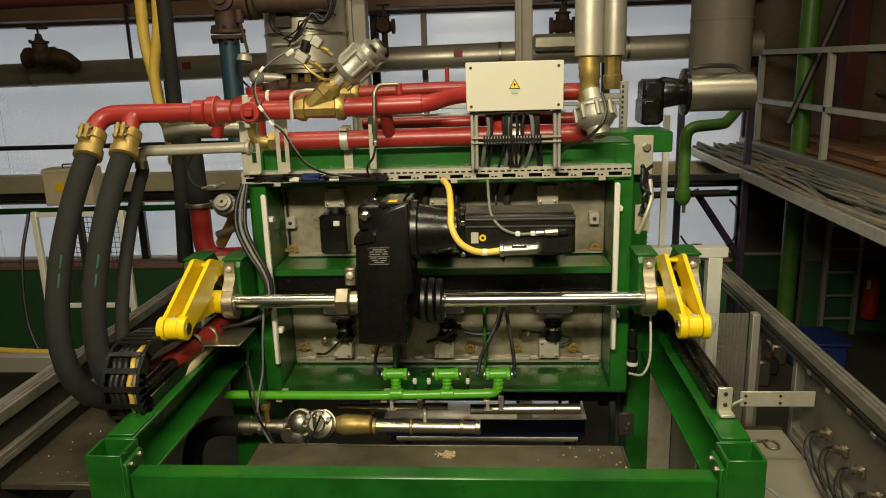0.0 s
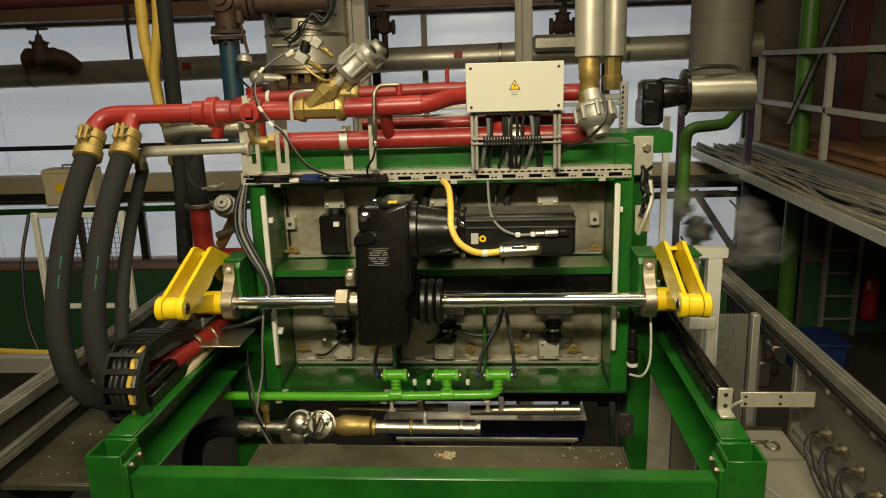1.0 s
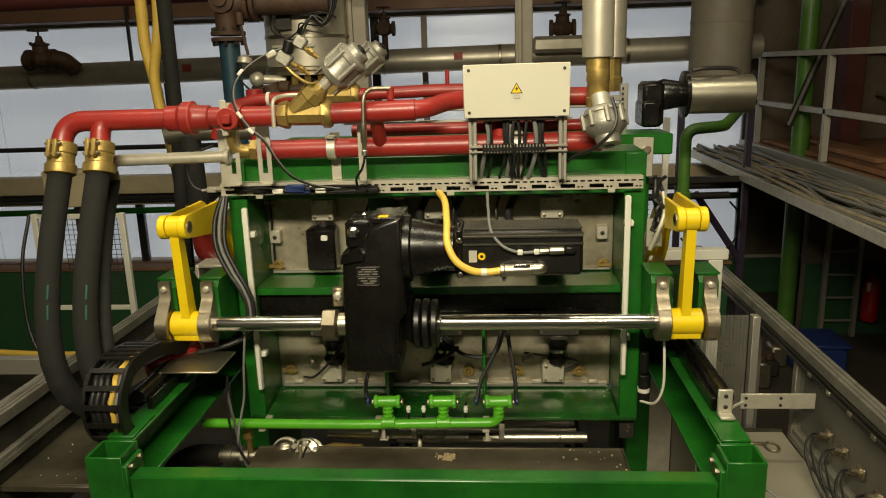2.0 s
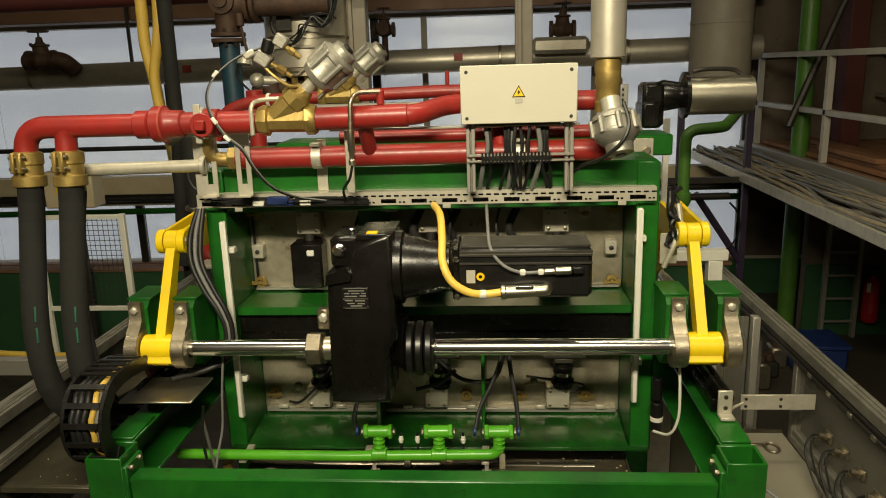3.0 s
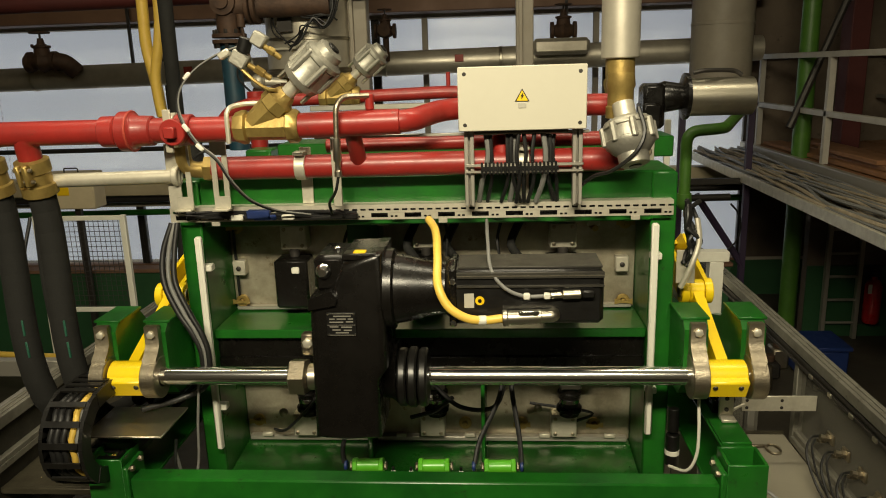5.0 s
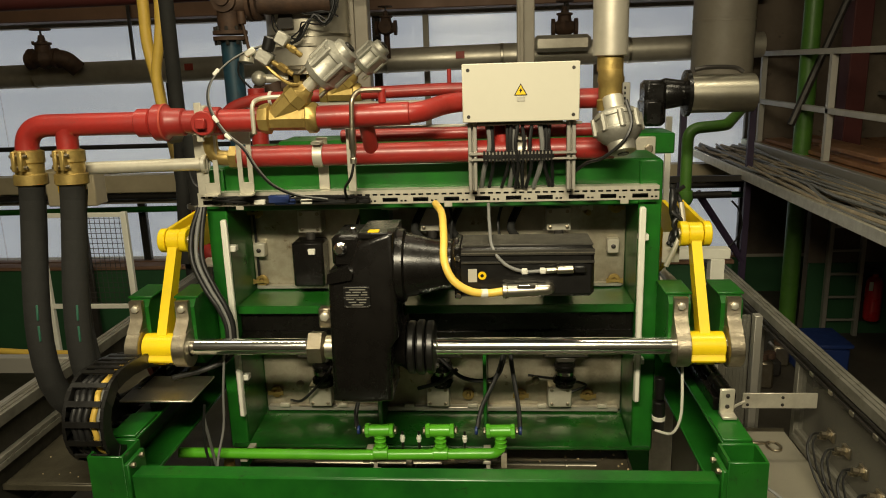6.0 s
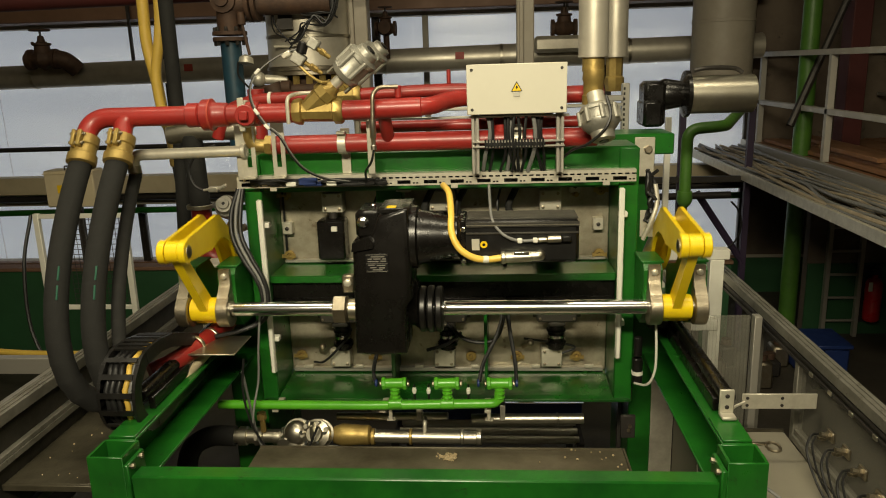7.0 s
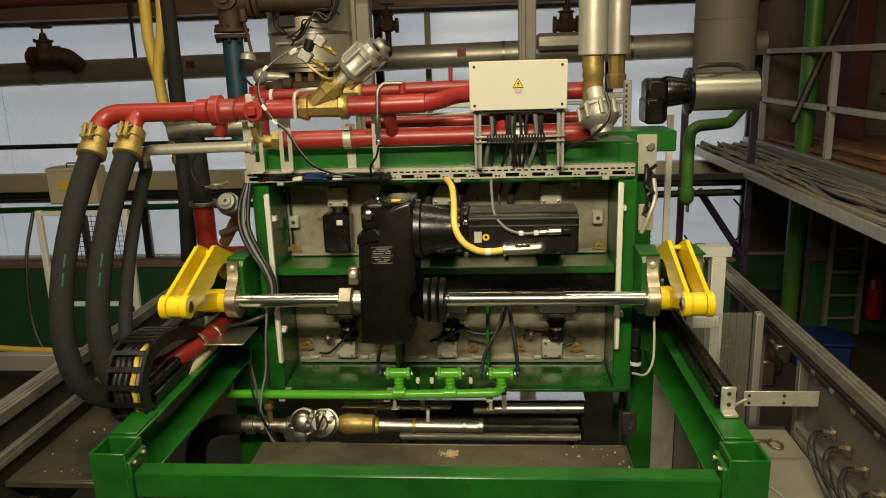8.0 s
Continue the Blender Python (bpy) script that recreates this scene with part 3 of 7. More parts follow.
    # brown pipe elbow with a blue riser
    e = thing("riser_pipe", (-2.0, 5.6, 2.7), "dark blue riser pipe with a rusty flanged elbow", "pipe")
    part("riser", Geo().cyl((-1.93, 5.5, 2.45), (-1.93, 5.5, 3.22), 0.075, 20), BLUE, e)
    part("flange", Geo().cyl((-1.93, 5.5, 3.22), (-1.93, 5.5, 3.25), 0.125, 20).cyl((-1.93, 5.5, 3.262), (-1.93, 5.5, 3.29), 0.125, 20), RUST, e)
    part("collar", Geo().cyl((-1.78, 5.52, 3.48), (-1.75, 5.52, 3.48), 0.13, 20).cyl((-1.735, 5.52, 3.48), (-1.705, 5.52, 3.48), 0.13, 20).lathe((-1.93, 5.43, 3.50), (0, -1, 0.1), [(0, 0.09), (0.03, 0.09), (0.035, 0.05), (0.06, 0.05)], 16), RUST, e)
    bolts(e, DARKMETAL, [(-1.93 + 0.105 * math.cos(q), 5.5 + 0.105 * math.sin(q), 3.29) for q in (3.4, 4.1, 4.8, 5.5, 6.1)], (0, 0, 1), 0.014, 0.03)
    bolts(e, DARKMETAL, [(-1.93 + 0.105 * math.cos(q), 5.5 + 0.105 * math.sin(q), 3.22) for q in (3.4, 4.1, 4.8, 5.5, 6.1)], (0, 0, -1), 0.014, 0.03)
    part("elbow", Geo().tube(rounded([(-1.93, 5.5, 3.29), (-1.93, 5.5, 3.48), (-1.2, 5.6, 3.48)], 0.16, 8), 0.085, 18), RUST, e)
    part("header", Geo().cyl((-6.5, 5.9, 3.56), (-0.9, 5.9, 3.62), 0.07, 18), MAROON, e)
    # hanging hoses
    solid("yellow_hose", Geo().tube(smooth_path([(-2.327, 5.0, 6.6), (-2.327, 5.0, 3.957), (-2.327, 5.0, 3.457), (-2.33, 5.0, 3.205), (-2.297, 5.0, 2.984), (-2.284, 5.0, 2.85), (-2.275, 5.0, 2.74)]), 0.038, 14), HOSE_YELLOW, "thick yellow hose hanging from above", "hose", group="hanging hoses", base=(-2.268, 5.0, 2.547))
    solid("yellow_hose", Geo().tube(smooth_path([(-2.194, 4.95, 6.6), (-2.194, 4.95, 3.95), (-2.194, 4.95, 3.45), (-2.218, 4.95, 3.237), (-2.266, 4.95, 3.021), (-2.267, 4.95, 2.86), (-2.25, 4.95, 2.74)]), 0.034, 14), HOSE_YELLOW, "thick yellow hose hanging from above", "hose", group="hanging hoses", base=(-2.227, 4.95, 2.532))
    solid("black_hose", Geo().tube(smooth_path([(-2.083, 4.8, 6.6), (-2.083, 4.8, 3.935), (-2.083, 4.8, 3.435), (-2.084, 4.8, 3.229), (-2.085, 4.8, 3.018), (-2.086, 4.8, 2.73), (-2.103, 4.8, 2.357), (-2.146, 4.8, 1.732)]), 0.046, 14), RUBBER, "thick black hose hanging behind the red pipes", "hose", group="hanging hoses", base=(-2.146, 4.8, 1.732))
    # black lagged pipe with red pump connections
    p = thing("feed_pipe", (-1.83, 4.4, 1.5), "black lagged feed pipe ending in a red bend", "pipe")
    part("lagging", Geo().cyl((-1.84, 4.4, 2.64), (-1.83, 4.4, 2.19), 0.06, 18), RUBBER, p)
    part("clamp", Geo().ring((-1.83, 4.4, 2.19), (-1.83, 4.4, 2.215), 0.085, 0.07, 20), STAINLESS, p)
    part("bend", Geo().tube(rounded([(-1.83, 4.4, 2.2), (-1.83, 4.4, 1.86), (-1.2, 4.45, 1.86)], 0.12, 8), 0.062, 18), RED, p)
    part("riser", Geo().cyl((-1.42, 4.4, 1.6), (-1.42, 4.4, 2.9), 0.05, 16), RED, p)
    part("elbow", Geo().tube(rounded([(-1.98, 4.4, 2.64), (-1.84, 4.4, 2.66), (-1.42, 4.4, 2.66)], 0.08, 6), 0.055, 16), STAINLESS, p)
    v = thing("angle_valve", (-1.6, 4.3, 2.05), "grey round actuator of an angle valve at the red pipe", "valve")
    ax = Vector((0.05, -1, 0.55)).normalized()
    top = Vector((-1.565, 4.08, 2.275))
    part("actuator", Geo().lathe(top, -ax, [(0, 0.012), (0.001, 0.030), (0.012, 0.032), (0.013, 0.048), (0.026, 0.055), (0.040, 0.055), (0.046, 0.066), (0.075, 0.068), (0.082, 0.060), (0.13, 0.058), (0.15, 0.035)], 26), CASTALU, v)
    part("sight", Geo().cyl(top + ax * 0.001, top - ax * 0.01, 0.012, 12), BLACKPLASTIC, v)
    part("body", Geo().tube(rounded([top - ax * 0.13, top - ax * 0.26, (-1.66, 4.36, 2.03), (-1.72, 4.4, 1.95)], 0.06, 5), 0.034, 14), BRASS, v)
    part("yoke", Geo().cyl((-1.70, 4.30, 2.03), (-1.52, 4.30, 2.09), 0.022, 12), STEEL, v)
    part("pilot", Geo().box(-1.655, -1.60, 4.10, 4.15, 2.335, 2.365, 0.004).cyl((-1.60, 4.12, 2.35), (-1.55, 4.12, 2.375), 0.010, 8).cyl((-1.655, 4.12, 2.35), (-1.69, 4.12, 2.345), 0.008, 8), ZINC, v)
    part("lead", Geo().tube(smooth_path([(-1.69, 4.12, 2.345), (-1.74, 4.12, 2.38), (-1.76, 4.12, 2.47), (-1.70, 4.12, 2.56), (-1.60, 4.14, 2.60)]), 0.008, 8), CABLE, v)
    f = thing("hose_funnel", (-2.16, 4.9, 2.36), "brass reducer joining the yellow hoses to a black one", "fitting")
    part("cone", Geo().lathe((-2.215, 4.93, 2.745), (0.10, 0, -1), [(0, 0.05), (0.02, 0.062), (0.06, 0.062), (0.10, 0.045), (0.30, 0.042), (0.31, 0.050), (0.35, 0.050), (0.36, 0.04)], 18), BRASS, f)
    part("tail", Geo().tube(smooth_path([(-2.18, 4.93, 2.40), (-2.165, 4.92, 2.2), (-2.165, 4.92, 1.9), (-2.17, 4.92, 1.55)]), 0.040, 14), RUBBER, f)
    # second row of pipes behind, still
    s = thing("rear_manifold", (-0.9, 4.35, 2.7), "red painted pipe of the rear mould half", "pipe")
    part("pipe", Geo().tube(rounded([(-1.66, 4.35, 2.62), (-1.60, 4.35, 2.78), (-1.42, 4.35, 2.840), (-0.25, 4.35, 2.868), (0.0, 4.35, 2.855), (0.10, 4.35, 2.76)], 0.1, 6), 0.036, 16), RED, s)
    part("stub", Geo().cyl((-0.27, 4.35, 2.90), (-0.27, 4.35, 2.98), 0.012, 10), RED, s)
    part("strap", Geo().ring((-1.33, 4.35, 2.842), (-1.31, 4.35, 2.842), 0.042, 0.036, 20), WHITE, s)
    y = thing("rear_valve", (-0.90, 4.35, 2.8), "brass valve with a grey cylinder actuator of the rear mould half", "valve")
    y_valve_parts(y, Vector((-0.90, 4.35, 2.852)), 1.2, 4.3)
    lug = Geo().tube(smooth_path([(-0.02, 4.3, 2.84), (-0.02, 4.3, 2.93), (0.04, 4.3, 2.96), (0.09, 4.3, 2.92), (0.09, 4.3, 2.84)]), 0.018, 10)
    solid("lifting_eye", lug, DARKMETAL, "dark steel lifting eye behind the red pipes", "lifting eye", base=(0.03, 4.3, 2.84))
    rv = thing("rear_steam_pipe", (0.6, 4.6, 2.85), "upright lagged steam pipe with a brass union", "pipe")
    part("lagging", Geo().cyl((0.72, 4.7, 3.02), (0.72, 4.7, 6.6), 0.075, 24), INSUL, rv)
    part("union", Geo().lathe((0.72, 4.7, 2.82), (0, 0, 1), [(0, 0.05), (0.03, 0.055), (0.05, 0.06), (0.08, 0.06), (0.09, 0.05), (0.2, 0.052)], 8), BRASS, rv)


def y_valve_parts(v, c, s, y):
    """Brass Y body with a tilted cylinder actuator; c: middle of the pipe run."""
    up = Vector((0.77, -0.06, 0.63)).normalized()
    base = c + Vector((-0.045 * s, 0, 0.005 * s))
    part("body", Geo().lathe(c - Vector((0.10 * s, 0, 0)), (1, 0, 0), [(0, 0.045 * s), (0.02 * s, 0.052 * s), (0.035 * s, 0.052 * s), (0.04 * s, 0.04 * s), (0.16 * s, 0.042 * s), (0.165 * s, 0.052 * s), (0.19 * s, 0.052 * s), (0.2 * s, 0.045 * s)], 8), BRASS, v)
    part("neck", Geo().lathe(base, up, [(0, 0.038 * s), (0.08 * s, 0.043 * s), (0.085 * s, 0.050 * s), (0.12 * s, 0.050 * s), (0.13 * s, 0.036 * s), (0.15 * s, 0.028 * s)], 8), BRASS, v)
    part("yoke", Geo().cyl(base + up * 0.14 * s, base + up * 0.21 * s, 0.022 * s, 12), ZINC, v)
    part("actuator", Geo().lathe(base + up * 0.19 * s, up, [(0, 0.035 * s), (0.01 * s, 0.058 * s), (0.03 * s, 0.064 * s), (0.04 * s, 0.058 * s), (0.10 * s, 0.058 * s), (0.105 * s, 0.064 * s), (0.12 * s, 0.064 * s), (0.13 * s, 0.045 * s), (0.15 * s, 0.042 * s), (0.155 * s, 0.03 * s)], 26), CASTALU, v, "grey cast actuator cylinder")
    side = up.cross(Vector((0, 1, 0))).normalized()
    fore = up.cross(side)
    for k in range(6):
        q = base + up * 0.222 * s + (side * math.cos(k * 1.047) + fore * math.sin(k * 1.047)) * 0.060 * s
        part("lug", Geo().cyl(q, q + up * 0.085 * s, 0.010 * s, 8), CASTALU, v)
    part("port", Geo().cyl(base + up * 0.25 * s - fore * 0.05 * s, base + up * 0.25 * s - fore * 0.074 * s, 0.012 * s, 10), DARKMETAL, v)
    part("cap", Geo().cyl(base + up * 0.344 * s, base + up * 0.352 * s, 0.020 * s, 14), BLACKPLASTIC, v)
    for k in (-1, 1):
        q = base + up * 0.16 * s + side * 0.05 * s * k
        part("rod", Geo().cyl(q, q + up * 0.15 * s, 0.007 * s, 8), STAINLESS, v)


def static_drive():
    d = thing("rear_gear_motor", (0.95, 4.2, 2.6), "black gear unit with a brushed steel motor cover", "motor")
    part("gearbox", Geo().box(0.765, 0.88, 4.1, 4.28, 2.66, 2.90, 0.02).box(0.76, 0.86, 4.08, 4.3, 2.66, 2.80, 0.015), BLACK, d)
    part("neck", Geo().lathe((0.86, 4.2, 2.825), (1, 0, 0), [(0, 0.075), (0.03, 0.085), (0.12, 0.07), (0.135, 0.125), (0.155, 0.125)], 24), BLACK, d)
    part("motor_cover", Geo().lathe((1.018, 4.2, 2.82), (1, 0, 0), [(0, 0.098), (0.004, 0.102), (0.338, 0.102), (0.342, 0.098), (0.342, 0.09)], 36), STAINLESS, d, "brushed stainless cylindrical motor cover")
    part("lead", Geo().tube(smooth_path([(1.03, 4.15, 2.95), (1.1, 4.15, 2.96), (1.25, 4.2, 2.955), (1.3, 4.2, 2.93)]), 0.012, 8), DARKMETAL, d)
    d.location = (0.976, 4.2, 2.588)
    r = thing("rear_platen", (0.4, 3.95, 1.0), "green painted rear frame with a steel end plate", "machine frame")
    part("beam", Geo().box(-1.15, 0.90, 3.85, 4.15, 2.53, 2.635, 0.006), GREEN, r)
    for x0, x1 in ((-1.38, -1.2), (0.64, 0.83)):
        part("column", Geo().box(x0, x1, 3.45, 3.95, 0.0, 1.86, 0.008), GREEN, r)
        part("upright", Geo().box(x0 + 0.02, x1 - 0.02, 3.95, 4.12, 0.0, 2.6, 0.008), GREEN, r)
    part("end_plate", Geo().box(0.70, 0.80, 3.83, 3.845, 2.42, 2.62, 0.004), ZINC, r)
    bolts(r, STEEL, [(0.765, 3.83, 2.56)], (0, -1, 0), 0.022, 0.02)
    part("cross_rail", Geo().box(-1.05, 0.70, 4.2, 4.25, 2.785, 2.815, 0.004).box(-1.05, 0.70, 4.2, 4.22, 2.755, 2.775, 0.004), ALU, r)
    part("post", Geo().box(0.69, 0.73, 4.2, 4.25, 2.45, 2.88, 0.004), ALU, r)
    for k in range(14):
        part("post_hole", Geo().box(0.696, 0.706, 4.1975, 4.1995, 2.48 + k * 0.028, 2.495 + k * 0.028, 0.0005), BLACKPLASTIC, r)
    part("mould", Geo().box(-1.05, 0.52, 3.86, 4.1, 1.5, 2.5, 0.01), PLATE, r)
    part("tie", Geo().box(-1.2, 0.64, 4.0, 4.1, 1.32, 1.44, 0.006), GREEN, r)


def base_frame():
    f = thing("machine_stand", (-0.27, 2.9, 0.0), "green welded steel base frame with open square posts", "machine frame")
    for x, lab in ((-1.315, ""), (0.772, "")):
        g = Geo()
        w, t, y = 0.062, 0.009, 2.2
        g.box(x - w, x + w, y - w, y - w + t, 0, 1.77, 0.003).box(x - w, x + w, y + w - t, y + w, 0, 1.77, 0.003)
        g.box(x - w, x - w + t, y - w + t, y + w - t, 0, 1.77, 0).box(x + w - t, x + w, y - w + t, y + w - t, 0, 1.77, 0)
        g.box(x - w + t, x + w - t, y - w + t, y + w - t, 0, 1.60, 0)
        part("post", g, GREEN, f)
        inner = 1 if x < 0 else -1
        part("joint_plate", Geo().box(x + inner * 0.064, x + inner * 0.082, 2.13, 2.25, 1.58, 1.745, 0.004), GREEN, f)
        bolts(f, STEEL, [(x + inner * 0.083, 2.155, 1.73), (x + inner * 0.083, 2.215, 1.735)], (inner, 0, 0.2), 0.010, 0.012)
        g = Geo()
        a, b = (x - 0.055, x + 0.045) if x < 0 else (x - 0.045, x + 0.055)
        g.box(a, b, 2.264, 4.0, 1.755, 1.768, 0.003)
        web = a if x < 0 else b - 0.012
        g.box(web, web + 0.012, 2.264, 4.0, 1.612, 1.754, 0)
        part("side_channel", g, GREEN, f)
        lip = (x - 0.055, x + 0.075) if x < 0 else (x - 0.075, x + 0.055)
        part("lower_flange", Geo().box(lip[0], lip[1], 2.264, 4.0, 1.598, 1.611, 0.003), GREEN, f)
        part("splice_plate", Geo().box(a + 0.002, b - 0.002, 2.27, 2.44, 1.769, 1.779, 0.003), GREEN, f)
        part("guide_rod", Geo().cyl((x + (0.03 if x > 0 else -0.03), 2.47, 1.835), (x + (0.03 if x > 0 else -0.03), 4.0, 1.835), 0.028, 20), BLACK, f, "black guide rod with a greasy end")
        part("rod_support", Geo().box(x - 0.012, x + 0.012, 2.5, 4.0, 1.77, 1.82, 0.003), BLACK, f)
    part("front_beam", Geo().box(-1.234, 0.690, 2.14, 2.212, 1.605, 1.70, 0.006), GREEN, f)
    part("cross_beam", Geo().box(-1.2, 0.66, 3.2, 3.3, 0.7, 0.82, 0.006), GREEN, f)
    b = thing("rod_stop", (0.79, 2.44, 1.78), "drilled aluminium angle bracket at the end of the guide rod", "bracket")
    part("upright", Geo().box(0.765, 0.815, 2.44, 2.452, 1.782, 1.878, 0.003), ZINC, b)
    part("foot", Geo().box(0.765, 0.815, 2.40, 2.44, 1.782, 1.794, 0.003), ZINC, b)
    bolts(b, DARKMETAL, [(0.79, 2.439, 1.815), (0.79, 2.439, 1.856)], (0, -1, 0), 0.008, 0.004, "hole")
    tray = thing("drip_tray", (-0.2, 2.7, 1.35), "dirty stainless drip tray with spilt foam beads", "tray")
    part("sheet", Geo().box(-1.08, 0.53, 2.36, 2.96, 1.350, 1.356, 0.001), TRAY, tray)
    part("rim", Geo().box(-1.08, 0.53, 2.96, 2.97, 1.34, 1.362, 0.002).box(0.53, 0.54, 2.36, 2.97, 1.34, 1.362, 0.002), TRAY, tray)
    rnd = random.Random(7)
    g = Geo()
    for k in range(170):
        cx, cy, sp = ((-0.224, 2.885, 0.017), (0.36, 2.86, 0.08))[1 if k % 12 == 0 else 0]
        r = rnd.uniform(0.003, 0.006)
        g.ball((cx + rnd.gauss(0, sp), min(2.94, max(2.4, cy + rnd.gauss(0, sp * 0.7))), 1.356 + r * 0.9 + (0.006 if rnd.random() < 0.3 else 0)), r, 6)
    solid("spilt_beads", g, BEADS, "small pile of spilt foam beads on the tray", "beads", "stuff")
    c = thing("trunking_box", (0.56, 2.95, 1.3), "small grey switch bracket beside the column", "bracket")
    part("plate", Geo().box(0.535, 0.60, 3.06, 3.075, 1.36, 1.47, 0.003), DARKMETAL, c)
    bolts(c, STEEL, [(0.57, 3.06, 1.40), (0.575, 3.06, 1.42)], (0, -1, 0), 0.009, 0.01)


def guard(side):
    """Low guard of aluminium profiles beside the machine."""
    x = -1.88 if side < 0 else 1.33
    lab = "low guard of aluminium profiles with dull plastic panels beside the machine"
    g = thing("guard_rail", (x, 3.0, 1.25), lab, "guard", "guards beside the machine")
    rail = Geo()
    for dx in (-0.022, 0.0, 0.022):
        rail.box(x + dx - 0.0085, x + dx + 0.0085, 0.8, 4.9, 1.745, 1.79, 0.002)
    rail.box(x - 0.026, x + 0.026, 0.8, 4.9, 1.75, 1.782, 0.001)
    part("top_rail", rail, GUARD, g)
    if side > 0:
        low = Geo()
        for z in (1.690, 1.721):
            low.box(x - 0.028, x + 0.028, 0.8, 4.9, z, z + 0.016, 0.002)
        low.box(x - 0.020, x + 0.020, 0.8, 4.9, 1.700, 1.745, 0.001)
        part("panel_clamp", low, DARKMETAL, g)
        part("lower_rail", Geo().box(x - 0.03, x + 0.03, 0.8, 3.13, 1.325, 1.352, 0.003).box(x - 0.016, x + 0.016, 0.8, 3.13, 1.352, 1.375, 0.002), GUARD, g)
        for y in (1.2, 3.132, 3.66, 4.85):
            part("post", Geo().box(x - 0.02, x + 0.02, y, y + 0.04, 0.0, 1.690, 0.003), GUARD, g)
        part("panel", Geo().box(x - 0.003, x + 0.003, 0.85, 1.19, 1.376, 1.689, 0), HAZE, g)
        part("panel", Geo().box(x - 0.003, x + 0.003, 1.25, 3.125, 1.376, 1.689, 0), HAZE, g, "hazy clear plastic panel")
        for y in (2.25, 2.42, 2.60, 2.78, 2.96):
            part("clip", Geo().box(x - 0.036, x - 0.0285, y, y + 0.03, 1.694, 1.712, 0.002), STAINLESS, g)
    else:
        part("middle_rail", Geo().box(x - 0.020, x + 0.030, 0.8, 4.9, 1.615, 1.635, 0.002).box(x + 0.020, x + 0.032, 0.8, 4.9, 1.590, 1.614, 0.001), GUARD, g)
        part("upper_panel", Geo().box(x - 0.006, x + 0.006, 0.8, 4.9, 1.636, 1.744, 0), DUSTBLACK, g)
        part("lower_panel", Geo().box(x - 0.004, x + 0.004, 0.8, 4.9, 1.375, 1.589, 0), DUSTBLACK, g)
        part("lower_rail", Geo().box(x - 0.025, x + 0.025, 0.8, 4.9, 1.325, 1.37, 0.003), GUARD, g)
        for y in (1.2, 2.35, 3.42, 4.85):
            part("post", Geo().box(x - 0.028, x - 0.007, y, y + 0.045, 0.0, 1.60, 0.003), GUARD, g)
    return g


